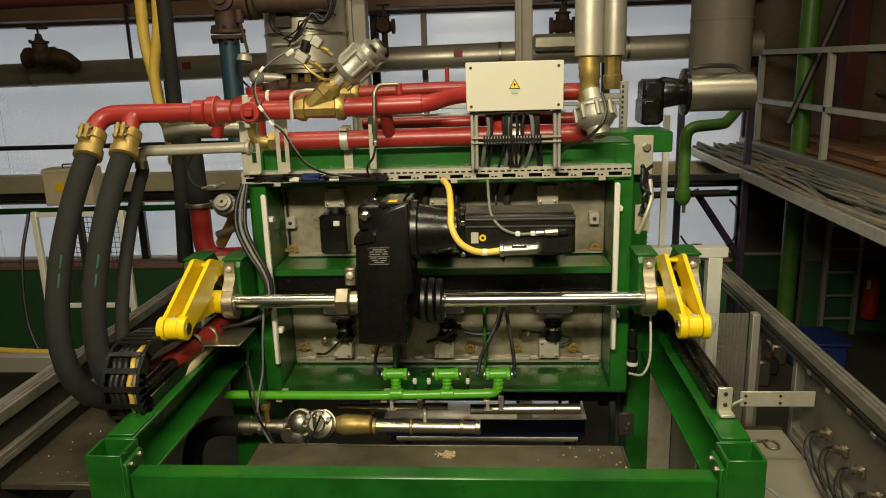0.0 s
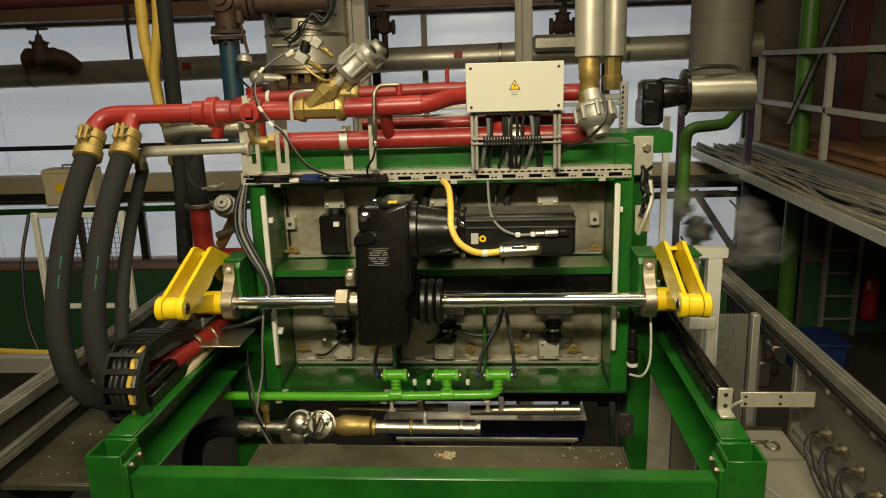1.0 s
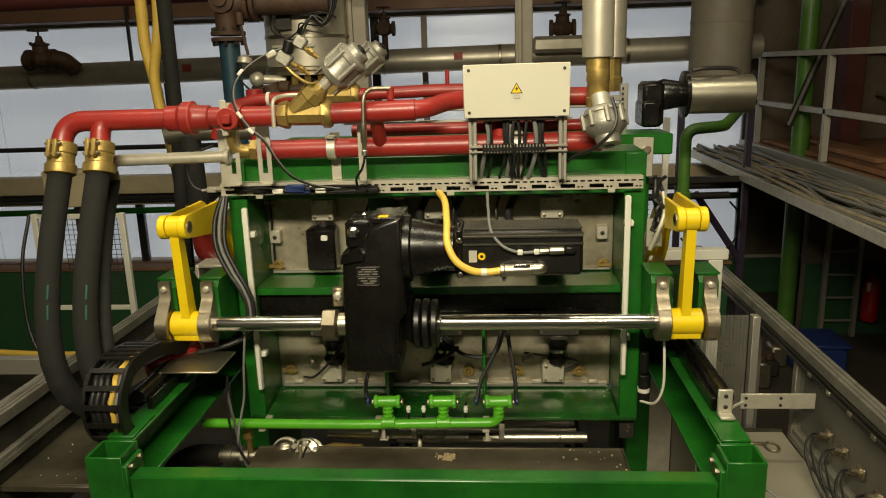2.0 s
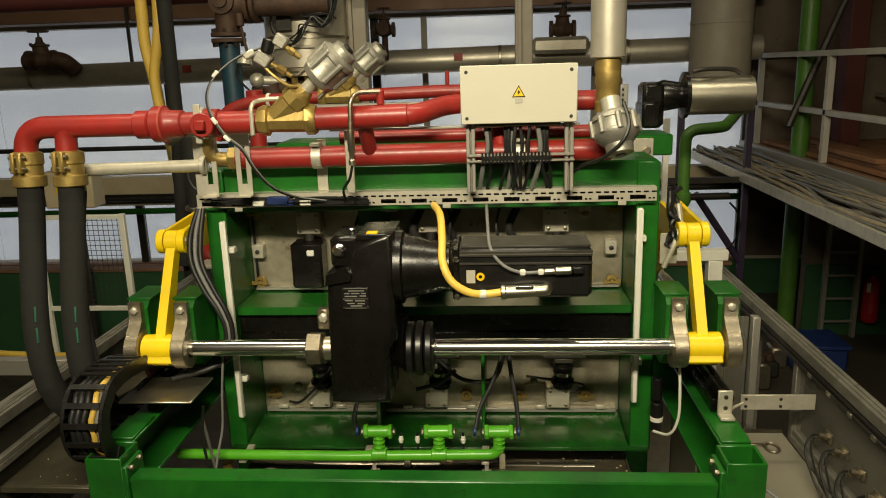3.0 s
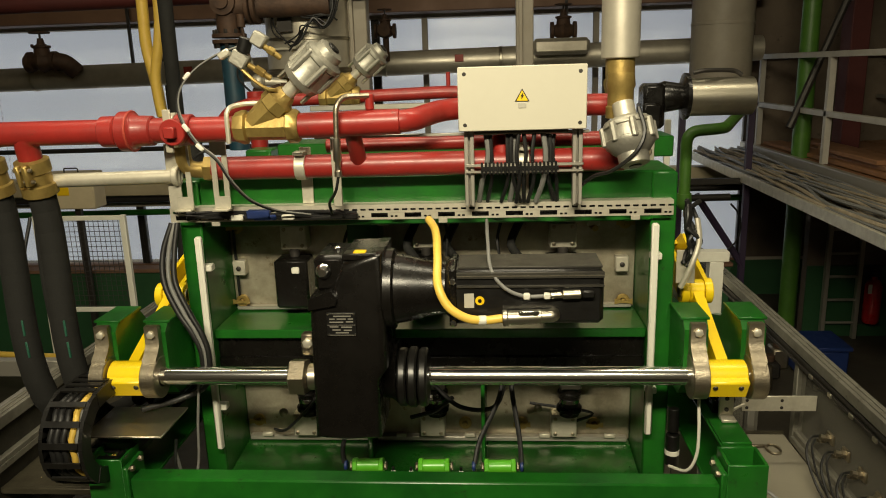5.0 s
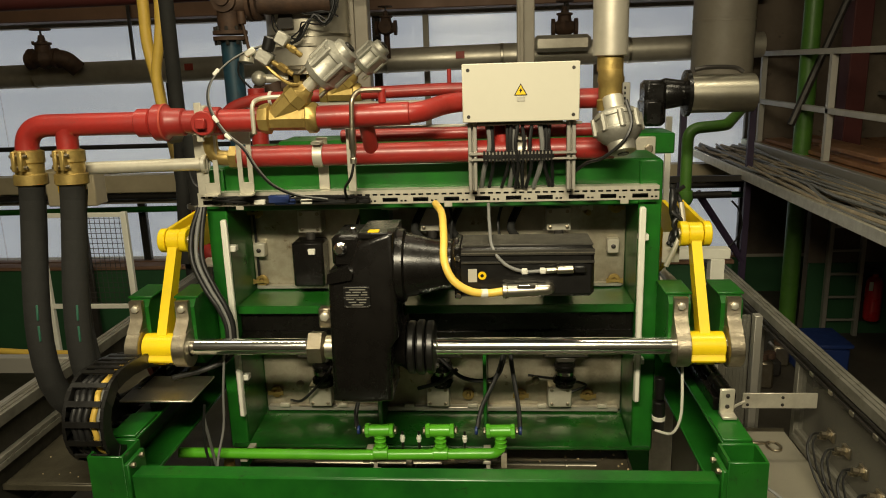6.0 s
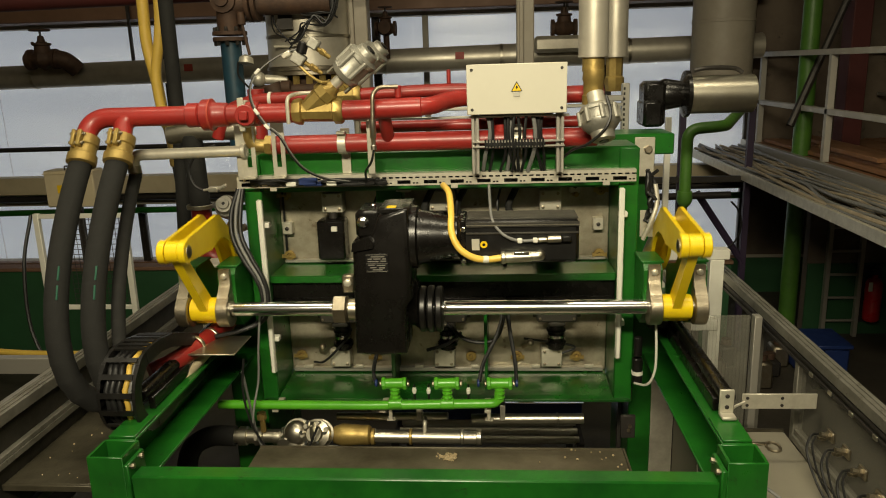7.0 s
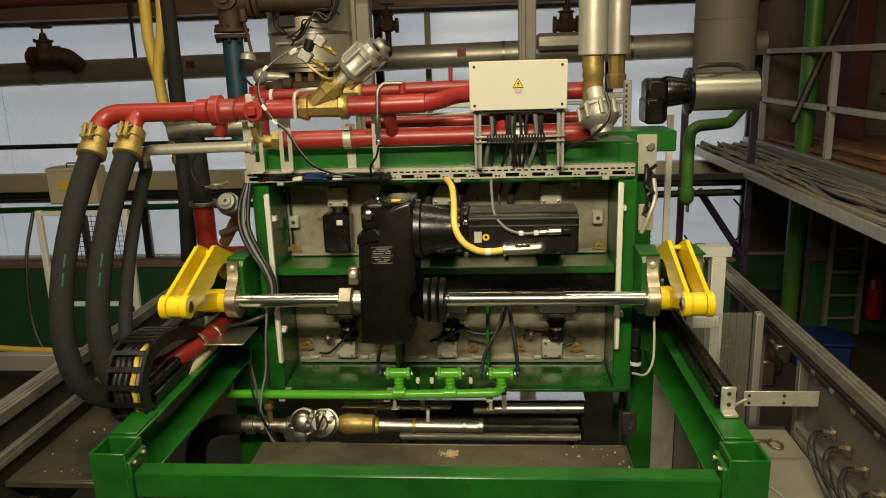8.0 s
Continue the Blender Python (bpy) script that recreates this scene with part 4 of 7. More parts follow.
def side_walks():
    guard(-1)
    guard(1)
    p = thing("side_deck", (-1.6, 3.4, 1.45), "dusty sheet-steel deck between base frame and guard", "deck")
    part("sheet", Geo().box(-1.872, -1.39, 2.38, 4.9, 1.508, 1.520, 0.003), DIRTY_PLATE, p)
    part("edge", Geo().box(-1.872, -1.39, 2.365, 2.379, 1.495, 1.521, 0.003), DIRTY_PLATE, p)
    solid("lower_deck", Geo().box(-4.5, -1.39, 0.9, 2.3, 1.2, 1.22, 0.003), DIRTY_PLATE, "dark lower sheet deck before the machine", "deck", base=(-2.5, 1.6, 1.2))
    q = thing("cover_sheet", (1.05, 2.9, 1.31), "pale painted cover sheet beside the base frame", "cover")
    part("sheet", Geo().box(0.88, 1.30, 1.6, 3.20, 1.31, 1.322, 0.003), OFFWHITE, q)
    part("back", Geo().box(0.88, 1.30, 3.201, 3.212, 1.28, 1.335, 0.002), DIRTY_PLATE, q)
    part("side_sheet", Geo().box(0.86, 0.868, 3.0, 3.44, 0.0, 1.5, 0.002), OFFWHITE, q)
    k = thing("cable_key", (1.16, 3.12, 1.323), "small steel ring spanner lying on the cover sheet", "tool")
    part("ring", Geo().tube([(1.20 + 0.028 * math.cos(a * 0.35), 3.05 + 0.04 * math.sin(a * 0.35), 1.329) for a in range(19)], 0.006, 8), STEEL, k)
    part("shank", Geo().box(1.09, 1.175, 3.07, 3.085, 1.323, 1.334, 0.003), STEEL, k)
    b = thing("cross_strap", (1.1, 2.95, 1.5), "drilled flat aluminium strap from frame to guard", "bracket")
    part("strap", Geo().box(1.00, 1.30, 2.90, 2.908, 1.583, 1.650, 0.002), ZINC, b)
    bolts(b, DARKMETAL, [(1.02, 2.899, 1.60), (1.02, 2.899, 1.632), (1.16, 2.899, 1.60), (1.16, 2.899, 1.632)], (0, -1, 0), 0.007, 0.003, "hole")
    part("clip", Geo().tube(smooth_path([(0.95, 2.9, 1.56), (0.965, 2.89, 1.595), (1.01, 2.898, 1.615)]), 0.006, 6), ZINC, b)
    rnd = random.Random(3)
    for y, z in ((2.80, 1.515), (2.665, 1.520), (2.53, 1.512), (2.40, 1.49)):
        c = thing("cable_gland", (1.30, y, z), "small metal cable gland with wires at the guard panel", "gland", "glands at the guard panel")
        part("plate", Geo().box(1.315, 1.3265, y - 0.028, y + 0.028, z - 0.022, z + 0.022, 0.003), STEEL, c)
        part("nut", Geo().lathe((1.315, y, z), (-1, 0, 0.2), [(0, 0.016), (0.014, 0.016), (0.016, 0.011), (0.036, 0.011)], 6).lathe((1.315, y + 0.03, z - 0.025), (-1, -0.2, 0.1), [(0, 0.011), (0.02, 0.011), (0.022, 0.008), (0.034, 0.008)], 6), STEEL, c)
        part("wire", Geo().tube(smooth_path([(1.27, y, z + 0.01), (1.23, y - 0.03, z + 0.015), (1.21, y - 0.06, z - 0.05), (1.24, y - 0.16, 1.345), (1.25, y - 0.4, 1.33)]), 0.005, 6), CABLE, c)
        part("wire", Geo().tube(smooth_path([(1.275, y + 0.03, z - 0.02), (1.25, y - 0.01, z - 0.05), (1.26, y - 0.1, 1.36), (1.27, y - 0.35, 1.33)]), 0.0045, 6), CABLE, c)
    solid("floor_cable", Geo().tube(smooth_path([(0.84, 2.2, 1.66), (0.92, 2.15, 1.6), (1.05, 2.1, 1.42), (1.15, 2.0, 1.35), (1.28, 1.8, 1.33)]), 0.006, 8), CABLE_GREY, "thin grey cable hanging to the cover sheet", "cable", base=(0.84, 2.2, 1.66))
    # panel of ribbed plastic and uprights behind the right rod
    for y in (3.25,):
        e = thing("ribbed_panel", (1.0, y, 0.9), "ribbed grey plastic panel in an aluminium frame", "panel")
        for n in range(16):
            part("rib", Geo().box(0.93 + n * 0.017, 0.9465 + n * 0.017, y + 0.2, y + 0.212, 0.9, 1.80, 0.003), HAZE, e)
        part("stile", Geo().box(1.215, 1.25, y + 0.18, y + 0.23, 0.4, 1.80, 0.003), ALU, e)
        part("stile", Geo().box(0.885, 0.92, y + 0.18, y + 0.23, 0.4, 1.86, 0.003), ALU, e)
    h = thing("profile_stand", (1.05, 4.25, 1.9), "pale painted steel gallows beside the column", "stand")
    part("beam", Geo().box(0.62, 1.33, 4.22, 4.30, 1.87, 1.93, 0.004), WHITE, h)
    part("leg", Geo().box(1.22, 1.30, 4.22, 4.30, 0.0, 1.87, 0.004), WHITE, h)
    part("leg", Geo().box(1.02, 1.055, 4.6, 4.635, 0.0, 2.66, 0.003), WHITE, h)

    r = thing("film_roll", (1.0, 3.75, 1.7), "crumpled roll of clear film on a white bracket", "roll")
    part("bracket", Geo().box(0.93, 1.10, 3.62, 3.68, 1.66, 1.72, 0.004).box(1.06, 1.10, 3.63, 3.67, 0.0, 1.66, 0.002), WHITE, r)
    part("film", Geo().lathe((1.0, 3.64, 1.75), (-0.15, 1, 0.16), [(0, 0.02), (0.01, 0.028), (0.12, 0.031), (0.2, 0.026), (0.3, 0.032), (0.44, 0.027), (0.5, 0.02)], 14), STAINLESS, r)

    rnd = random.Random(19)
    g = Geo()
    for k in range(520):
        near = k % 6
        y = 2.62 + rnd.gauss(0, 0.14) if near else rnd.uniform(2.42, 3.6)
        x = -1.41 - abs(rnd.gauss(0, 0.05)) if near else rnd.uniform(-1.80, -1.41)
        if not 2.39 < y < 4.6 or x < -1.83:
            continue
        r = rnd.uniform(0.002, 0.0045)
        g.ball((x, y, 1.520 + r * 0.9), r, 5)
    solid("scattered_beads", g, BEADS, "loose foam beads scattered over the dusty deck", "beads", "stuff", base=(-1.5, 2.6, 1.520))
    solid("splash_panel", Geo().box(0.745, 0.855, 3.432, 3.442, 0.0, 1.59, 0.002), ZINC, "dull zinc splash panel standing before the rear column", "panel", base=(0.80, 3.437, 0.0))


def left_yard():
    """What stands between the machine's left guard and the hall wall."""
    f = thing("mesh_fence", (-3.1, 5.4, 0.5), "pale steel fence frame with a wire mesh upper half", "fence")
    for x in (-3.60, -2.90):
        part("post", Geo().box(x, x + 0.045, 5.4, 5.44, 0.0, 1.98, 0.004), WHITE, f)
    for z in (1.94, 1.20):
        part("rail", Geo().box(-3.60, -2.86, 5.405, 5.435, z, z + 0.035, 0.003), WHITE, f)
    g = Geo()
    for k in range(12):
        x = -3.36 + k * 0.04
        g.cyl((x, 5.42, 1.24), (x, 5.42, 1.94), 0.0025, 5, 0)
    for k in range(18):
        g.cyl((-3.36, 5.42, 1.25 + k * 0.04), (-2.88, 5.42, 1.25 + k * 0.04), 0.0025, 5, 0)
    part("mesh", g, DARKMETAL, f, "grey wire mesh")
    b = thing("terminal_box", (-3.5, 7.0, 2.0), "beige wall terminal box with a yellow label", "box")
    part("case", Geo().box(-4.42, -3.92, 6.9, 7.12, 1.76, 2.12, 0.012), BEIGE, b)
    part("lid_seam", Geo().box(-4.425, -3.915, 6.893, 6.9, 2.085, 2.095, 0.002), BEIGE, b)
    part("handle", Geo().tube(rounded([(-4.22, 6.95, 2.12), (-4.22, 6.95, 2.16), (-4.08, 6.95, 2.16), (-4.08, 6.95, 2.12)], 0.015, 3), 0.007, 6), DARKMETAL, b)
    part("leg", Geo().box(-4.20, -4.14, 7.0, 7.05, 0, 1.76, 0.003), DARKMETAL, b)
    part("label", Geo().box(-4.29, -4.17, 6.894, 6.899, 1.90, 1.98, 0.001), SIGN_YELLOW, b, "small yellow label")
    h = thing("yellow_air_hose", (-2.9, 5.0, 0.9), "ribbed yellow air hose lying behind the guard", "hose")
    part("hose", Geo().tube(smooth_path([(-4.6, 5.2, 0.98), (-3.6, 5.1, 0.95), (-2.9, 5.0, 1.0), (-2.35, 4.9, 1.16), (-2.0, 4.8, 1.3)]), 0.025, 12), HOSE_YELLOW, h)
    m = thing("conveyor_frame", (-3.2, 3.8, 1.0), "dull aluminium conveyor frame outside the guard", "conveyor")
    part("side_rail", Geo().box(-3.4, -2.2, 3.9, 3.96, 1.30, 1.40, 0.004), ALU, m)
    part("side_rail", Geo().box(-2.62, -2.55, 2.4, 3.9, 1.28, 1.36, 0.004), ALU, m)
    part("roller", Geo().cyl((-3.4, 3.2, 1.1), (-2.5, 3.2, 1.1), 0.10, 20), DARKMETAL, m)
    part("bed", Geo().box(-3.6, -2.3, 2.2, 4.2, 0.8, 0.95, 0.01), DARKMETAL, m)
    for x, y in ((-3.4, 4.0), (-2.35, 4.0), (-3.4, 2.4), (-2.6, 2.4)):
        part("leg", Geo().box(x, x + 0.06, y, y + 0.06, 0, 0.8, 0.004), ALU, m)
    solid("hanging_cable", Geo().tube(smooth_path([(-3.62, 5.42, 1.97), (-3.66, 5.3, 1.6), (-3.62, 5.2, 1.1), (-3.4, 5.1, 0.7)]), 0.014, 8), CABLE, "black cable hanging beside the fence", "cable", base=(-3.9, 5.3, 2))
    c = thing("end_bracket", (-1.72, 4.0, 1.75), "grey aluminium end bracket at the guard", "bracket")
    part("plate", Geo().box(-1.62, -1.60, 3.74, 3.9, 1.5205, 2.0, 0.004), ZINC, c)
    part("top", Geo().box(-1.60, -1.40, 3.74, 3.9, 1.985, 2.0, 0.004), ZINC, c)


def right_yard():
    w = thing("walkway", (3.3, 7.0, 1.9), "raised steel walkway with board deck and handrail", "walkway")
    for k in range(9):
        part("board", Geo().box(3.12 + k * 0.2, 3.31 + k * 0.2, 3.0, 9.55, 1.935, 1.975 + 0.006 * (k % 3), 0.004), WOOD, w)
    part("edge_beam", Geo().box(3.04, 3.11, 3.0, 9.55, 1.835, 2.005, 0.006), ALU, w)
    for y in (3.4, 5.4, 7.28, 9.12):
        part("handrail_post", Geo().box(3.09, 3.15, y, y + 0.06, 2.005, 3.0, 0.003), HANDRAIL, w)
    for z in (2.995, 2.45):
        part("handrail", Geo().box(3.09, 3.15, 3.0, 9.5, z, z + 0.055, 0.004), HANDRAIL, w)
    part("handrail", Geo().box(3.14, 5.0, 9.45, 9.49, 2.995, 3.035, 0.004), ALU, w)
    for y in (5.6, 8.6):
        part("handrail_post", Geo().box(4.6, 4.64, y, y + 0.045, 1.988, 3.0, 0.003), ALU, w)
    part("handrail", Geo().box(4.6, 4.64, 4.0, 9.5, 2.995, 3.035, 0.004).box(4.6, 4.64, 4.0, 9.5, 2.5, 2.54, 0.004), ALU, w)
    for k, (x0, x1, y0, y1, lift) in enumerate(((3.24, 3.46, 5.2, 9.3, 0.0), (3.30, 3.52, 6.1, 7.86, 0.045), (3.26, 3.40, 6.6, 7.8, 0.09), (3.50, 3.70, 4.8, 8.9, 0.0), (3.56, 3.74, 5.6, 9.1, 0.045), (3.34, 3.50, 5.0, 6.0, 0.046))):
        solid("plank", Geo().box(x0, x1, y0, y1, 1.988 + lift, 2.030 + lift, 0.004), WOOD, "loose brown plank stored on the walkway", "plank", group="planks on the walkway", base=(x0, y0, 1.988 + lift))
    t = thing("cable_tray", (2.7, 7.0, 1.85), "steel cable tray full of grey cables beside the walkway", "cable tray")
    part("side_rail", Geo().box(2.40, 2.43, 4.3, 9.5, 1.82, 1.91, 0.004), ZINC, t)
    part("bed", Geo().box(2.43, 3.03, 4.3, 9.5, 1.82, 1.835, 0.002), DARKMETAL, t)
    rnd = random.Random(11)
    for k in range(34):
        x = 2.46 + k * 0.0165
        z = 1.847 + rnd.uniform(0, 0.075)
        r = rnd.uniform(0.010, 0.017)
        pts = [(min(3.0, max(2.455, x + rnd.uniform(-0.06, 0.06))), 4.1 + j * 0.77, z + rnd.uniform(-0.005, 0.05)) for j in range(8)]
        part("cable", Geo().tube(smooth_path(pts, 4), r, 8), DUSTY if k % 3 else CABLE_GREY, t)
    for x, y in ((3.20, 8.08),):
        solid("green_column", Geo().cyl((x, y, 0), (x, y, 6.6), 0.09, 20), OLIVE, "green round steel column under the walkway", "column", "structure", base=(x, y, 0))
    solid("maroon_column", Geo().box(3.75, 3.95, 8.4, 8.65, 0, 6.6, 0.01), MAROON, "dark red steel column by the wall", "column", "structure", base=(3.85, 8.5, 0))
    solid("brace", Geo().tube([(3.0, 7.9, 2.3), (3.9, 8.2, 4.4)], 0.04, 8), DARKMETAL, "dark diagonal steel brace", "brace", base=(3.0, 7.9, 2.3))
    l = thing("ladder", (3.7, 7.9, 0.0), "aluminium ladder leaning beside the column", "ladder")
    for x in (3.50, 3.84):
        part("stile", Geo().box(x, x + 0.045, 7.9, 7.96, 0.0, 1.95, 0.004), ALU, l)
    for k in range(7):
        part("rung", Geo().cyl((3.54, 7.93, 0.18 + k * 0.26), (3.85, 7.93, 0.18 + k * 0.26), 0.016, 10), ALU, l)
    e = thing("fire_extinguisher", (4.10, 7.9, 0.30), "red fire extinguisher hanging on the dark wall", "extinguisher")
    part("cylinder", Geo().lathe((4.10, 7.9, 0.35), (0, 0, 1), [(0, 0.07), (0.02, 0.085), (0.42, 0.085), (0.47, 0.06), (0.49, 0.03), (0.52, 0.03)], 22), EXTRED, e)
    part("valve_head", Geo().box(4.06, 4.15, 7.87, 7.93, 0.87, 0.94, 0.008), BLACKPLASTIC, e)
    part("label", Geo().box(4.01, 4.05, 7.82, 7.83, 0.70, 0.80, 0.002), WHITE, e)
    part("hanger", Geo().box(4.0, 4.22, 7.99, 8.03, 0.3, 0.95, 0.003), DARKMETAL, e)
    e.location = (4.01, 7.9, 0.14)
    solid("partition", Geo().box(3.35, 6.5, 8.03, 8.15, 0, 1.9, 0), DIM_WALL, "painted partition under the walkway, darkened for dim light", "wall", "structure")
    solid("dado", Geo().box(3.35, 6.5, 8.0, 8.027, 0, 0.8, 0), GREENWALL, "dark green painted partition base", "wall", "structure")
    b = thing("blue_crate", (3.06, 6.9, 0.0), "small blue plastic crate on the floor", "crate")
    part("body", Geo().box(2.87, 3.25, 6.68, 7.12, 0.02, 0.34, 0.02), BLUEPLASTIC, b)
    part("rim", Geo().box(2.85, 3.27, 6.66, 7.14, 0.341, 0.38, 0.012), BLUEPLASTIC, b)
    part("foot", Geo().box(2.9, 3.2, 6.72, 7.08, 0.0, 0.02, 0.002), BLUEPLASTIC, b)
    for k in range(6):
        x, y = 2.1 + 0.17 * k, 6.9 + 0.3 * math.sin(k * 2.1)
        s = thing("scrap_part", (x, y, 0.0), "dusty machine part lying on the floor", "machine part", "parts on the floor")
        part("body", Geo().box(x - 0.08, x + 0.08, y - 0.1, y + 0.1, 0, 0.16 + 0.05 * (k % 3), 0.02), DARKMETAL if k % 2 else STEEL, s)
        part("cap", Geo().cyl((x, y, 0.16 + 0.05 * (k % 3)), (x, y, 0.22 + 0.05 * (k % 3)), 0.05, 14), RUST, s)
    # green air pipe and dark steelwork before the right window
    g = thing("air_pipe", (1.6, 5.0, 1.9), "bright green air pipe with a bend and a drain cock", "pipe")
    part("pipe", Geo().tube(rounded([(2.48, 7.53, 2.60), (1.50, 5.02, 2.565), (1.25, 5.0, 2.55), (1.25, 5.0, 2.10)], 0.085, 8), 0.038, 16), OLIVE, g)
    part("cap", Geo().lathe((1.25, 5.0, 2.14), (0, 0, -1), [(0, 0.048), (0.06, 0.052), (0.09, 0.04), (0.11, 0.02)], 16), OLIVE, g)
    part("cock", Geo().cyl((1.26, 5.0, 2.03), (1.26, 5.0, 1.98), 0.012, 8), STEEL, g)
    s = thing("steel_framework", (2.2, 7.6, 0), "dark steel framework before the window", "framework")
    for x in (1.80, 2.46):
        part("post", Geo().box(x, x + 0.06, 7.5, 7.56, 0.0, 2.6, 0.004), PURPLE, s)
    part("brace", Geo().tube([(2.0, 7.53, 1.69), (2.5, 7.53, 0.95)], 0.035, 8), PURPLE, s)
    part("cross_bar", Geo().box(1.1, 2.5, 7.45, 7.5, 1.80, 1.86, 0.004), DARKMETAL, s)
    part("cross_bar", Geo().cyl((1.0, 7.42, 1.66), (2.3, 7.42, 1.68), 0.035, 12), DARKMETAL, s)
    part("loop", Geo().tube([(2.12 + 0.30 * math.cos(a * 0.3), 7.4, 1.38 + 0.30 * math.sin(a * 0.3)) for a in range(-9, 4)], 0.010, 6), CABLE, s)
    part("clip", Geo().box(1.98, 2.28, 7.42, 7.44, 1.12, 1.14, 0.003), CABLE, s)
    m = thing("window_grille", (1.3, 8.0, 0.5), "dark wire grille behind the machine column", "grille")
    q = Geo()
    for k in range(12):
        q.cyl((1.05 + k * 0.05, 8.0, 0.5), (1.05 + k * 0.05, 8.0, 1.9), 0.004, 5, 0)
    for k in range(24):
        q.cyl((1.03, 8.0, 0.55 + k * 0.055), (1.65, 8.0, 0.55 + k * 0.055), 0.004, 5, 0)
    part("wire", q, DARKMETAL, m)
    part("frame", Geo().box(1.02, 1.66, 7.99, 8.01, 0.0, 0.52, 0.003), DARKMETAL, m)
    for x, y, z, span in ((-0.35, -1.26, 5.10, 1.3), (-0.4, 2.4, 5.92, 2.5), (-0.4, 5.2, 5.92, 2.5)):
        lamp = thing("tube_lamp", (x, y, z), "long white hall tube lamp under the ceiling", "lamp", "hall tube lamps")
        part("housing", Geo().box(x - span, x + span, y - 0.2, y + 0.2, z + 0.01, z + 0.09, 0.01), WHITE, lamp)
        for dx in (-span + 0.3, span - 0.3):
            part("hanger", Geo().cyl((x + dx, y, z + 0.08), (x + dx, y, 6.6), 0.01, 6), ZINC, lamp)


# ---- the moving half of the machine ----
MOVING = []


def carried(name, base, label, category, group=""):
    ob = thing(name, base, label, category, group)
    MOVING.append(ob)
    return ob


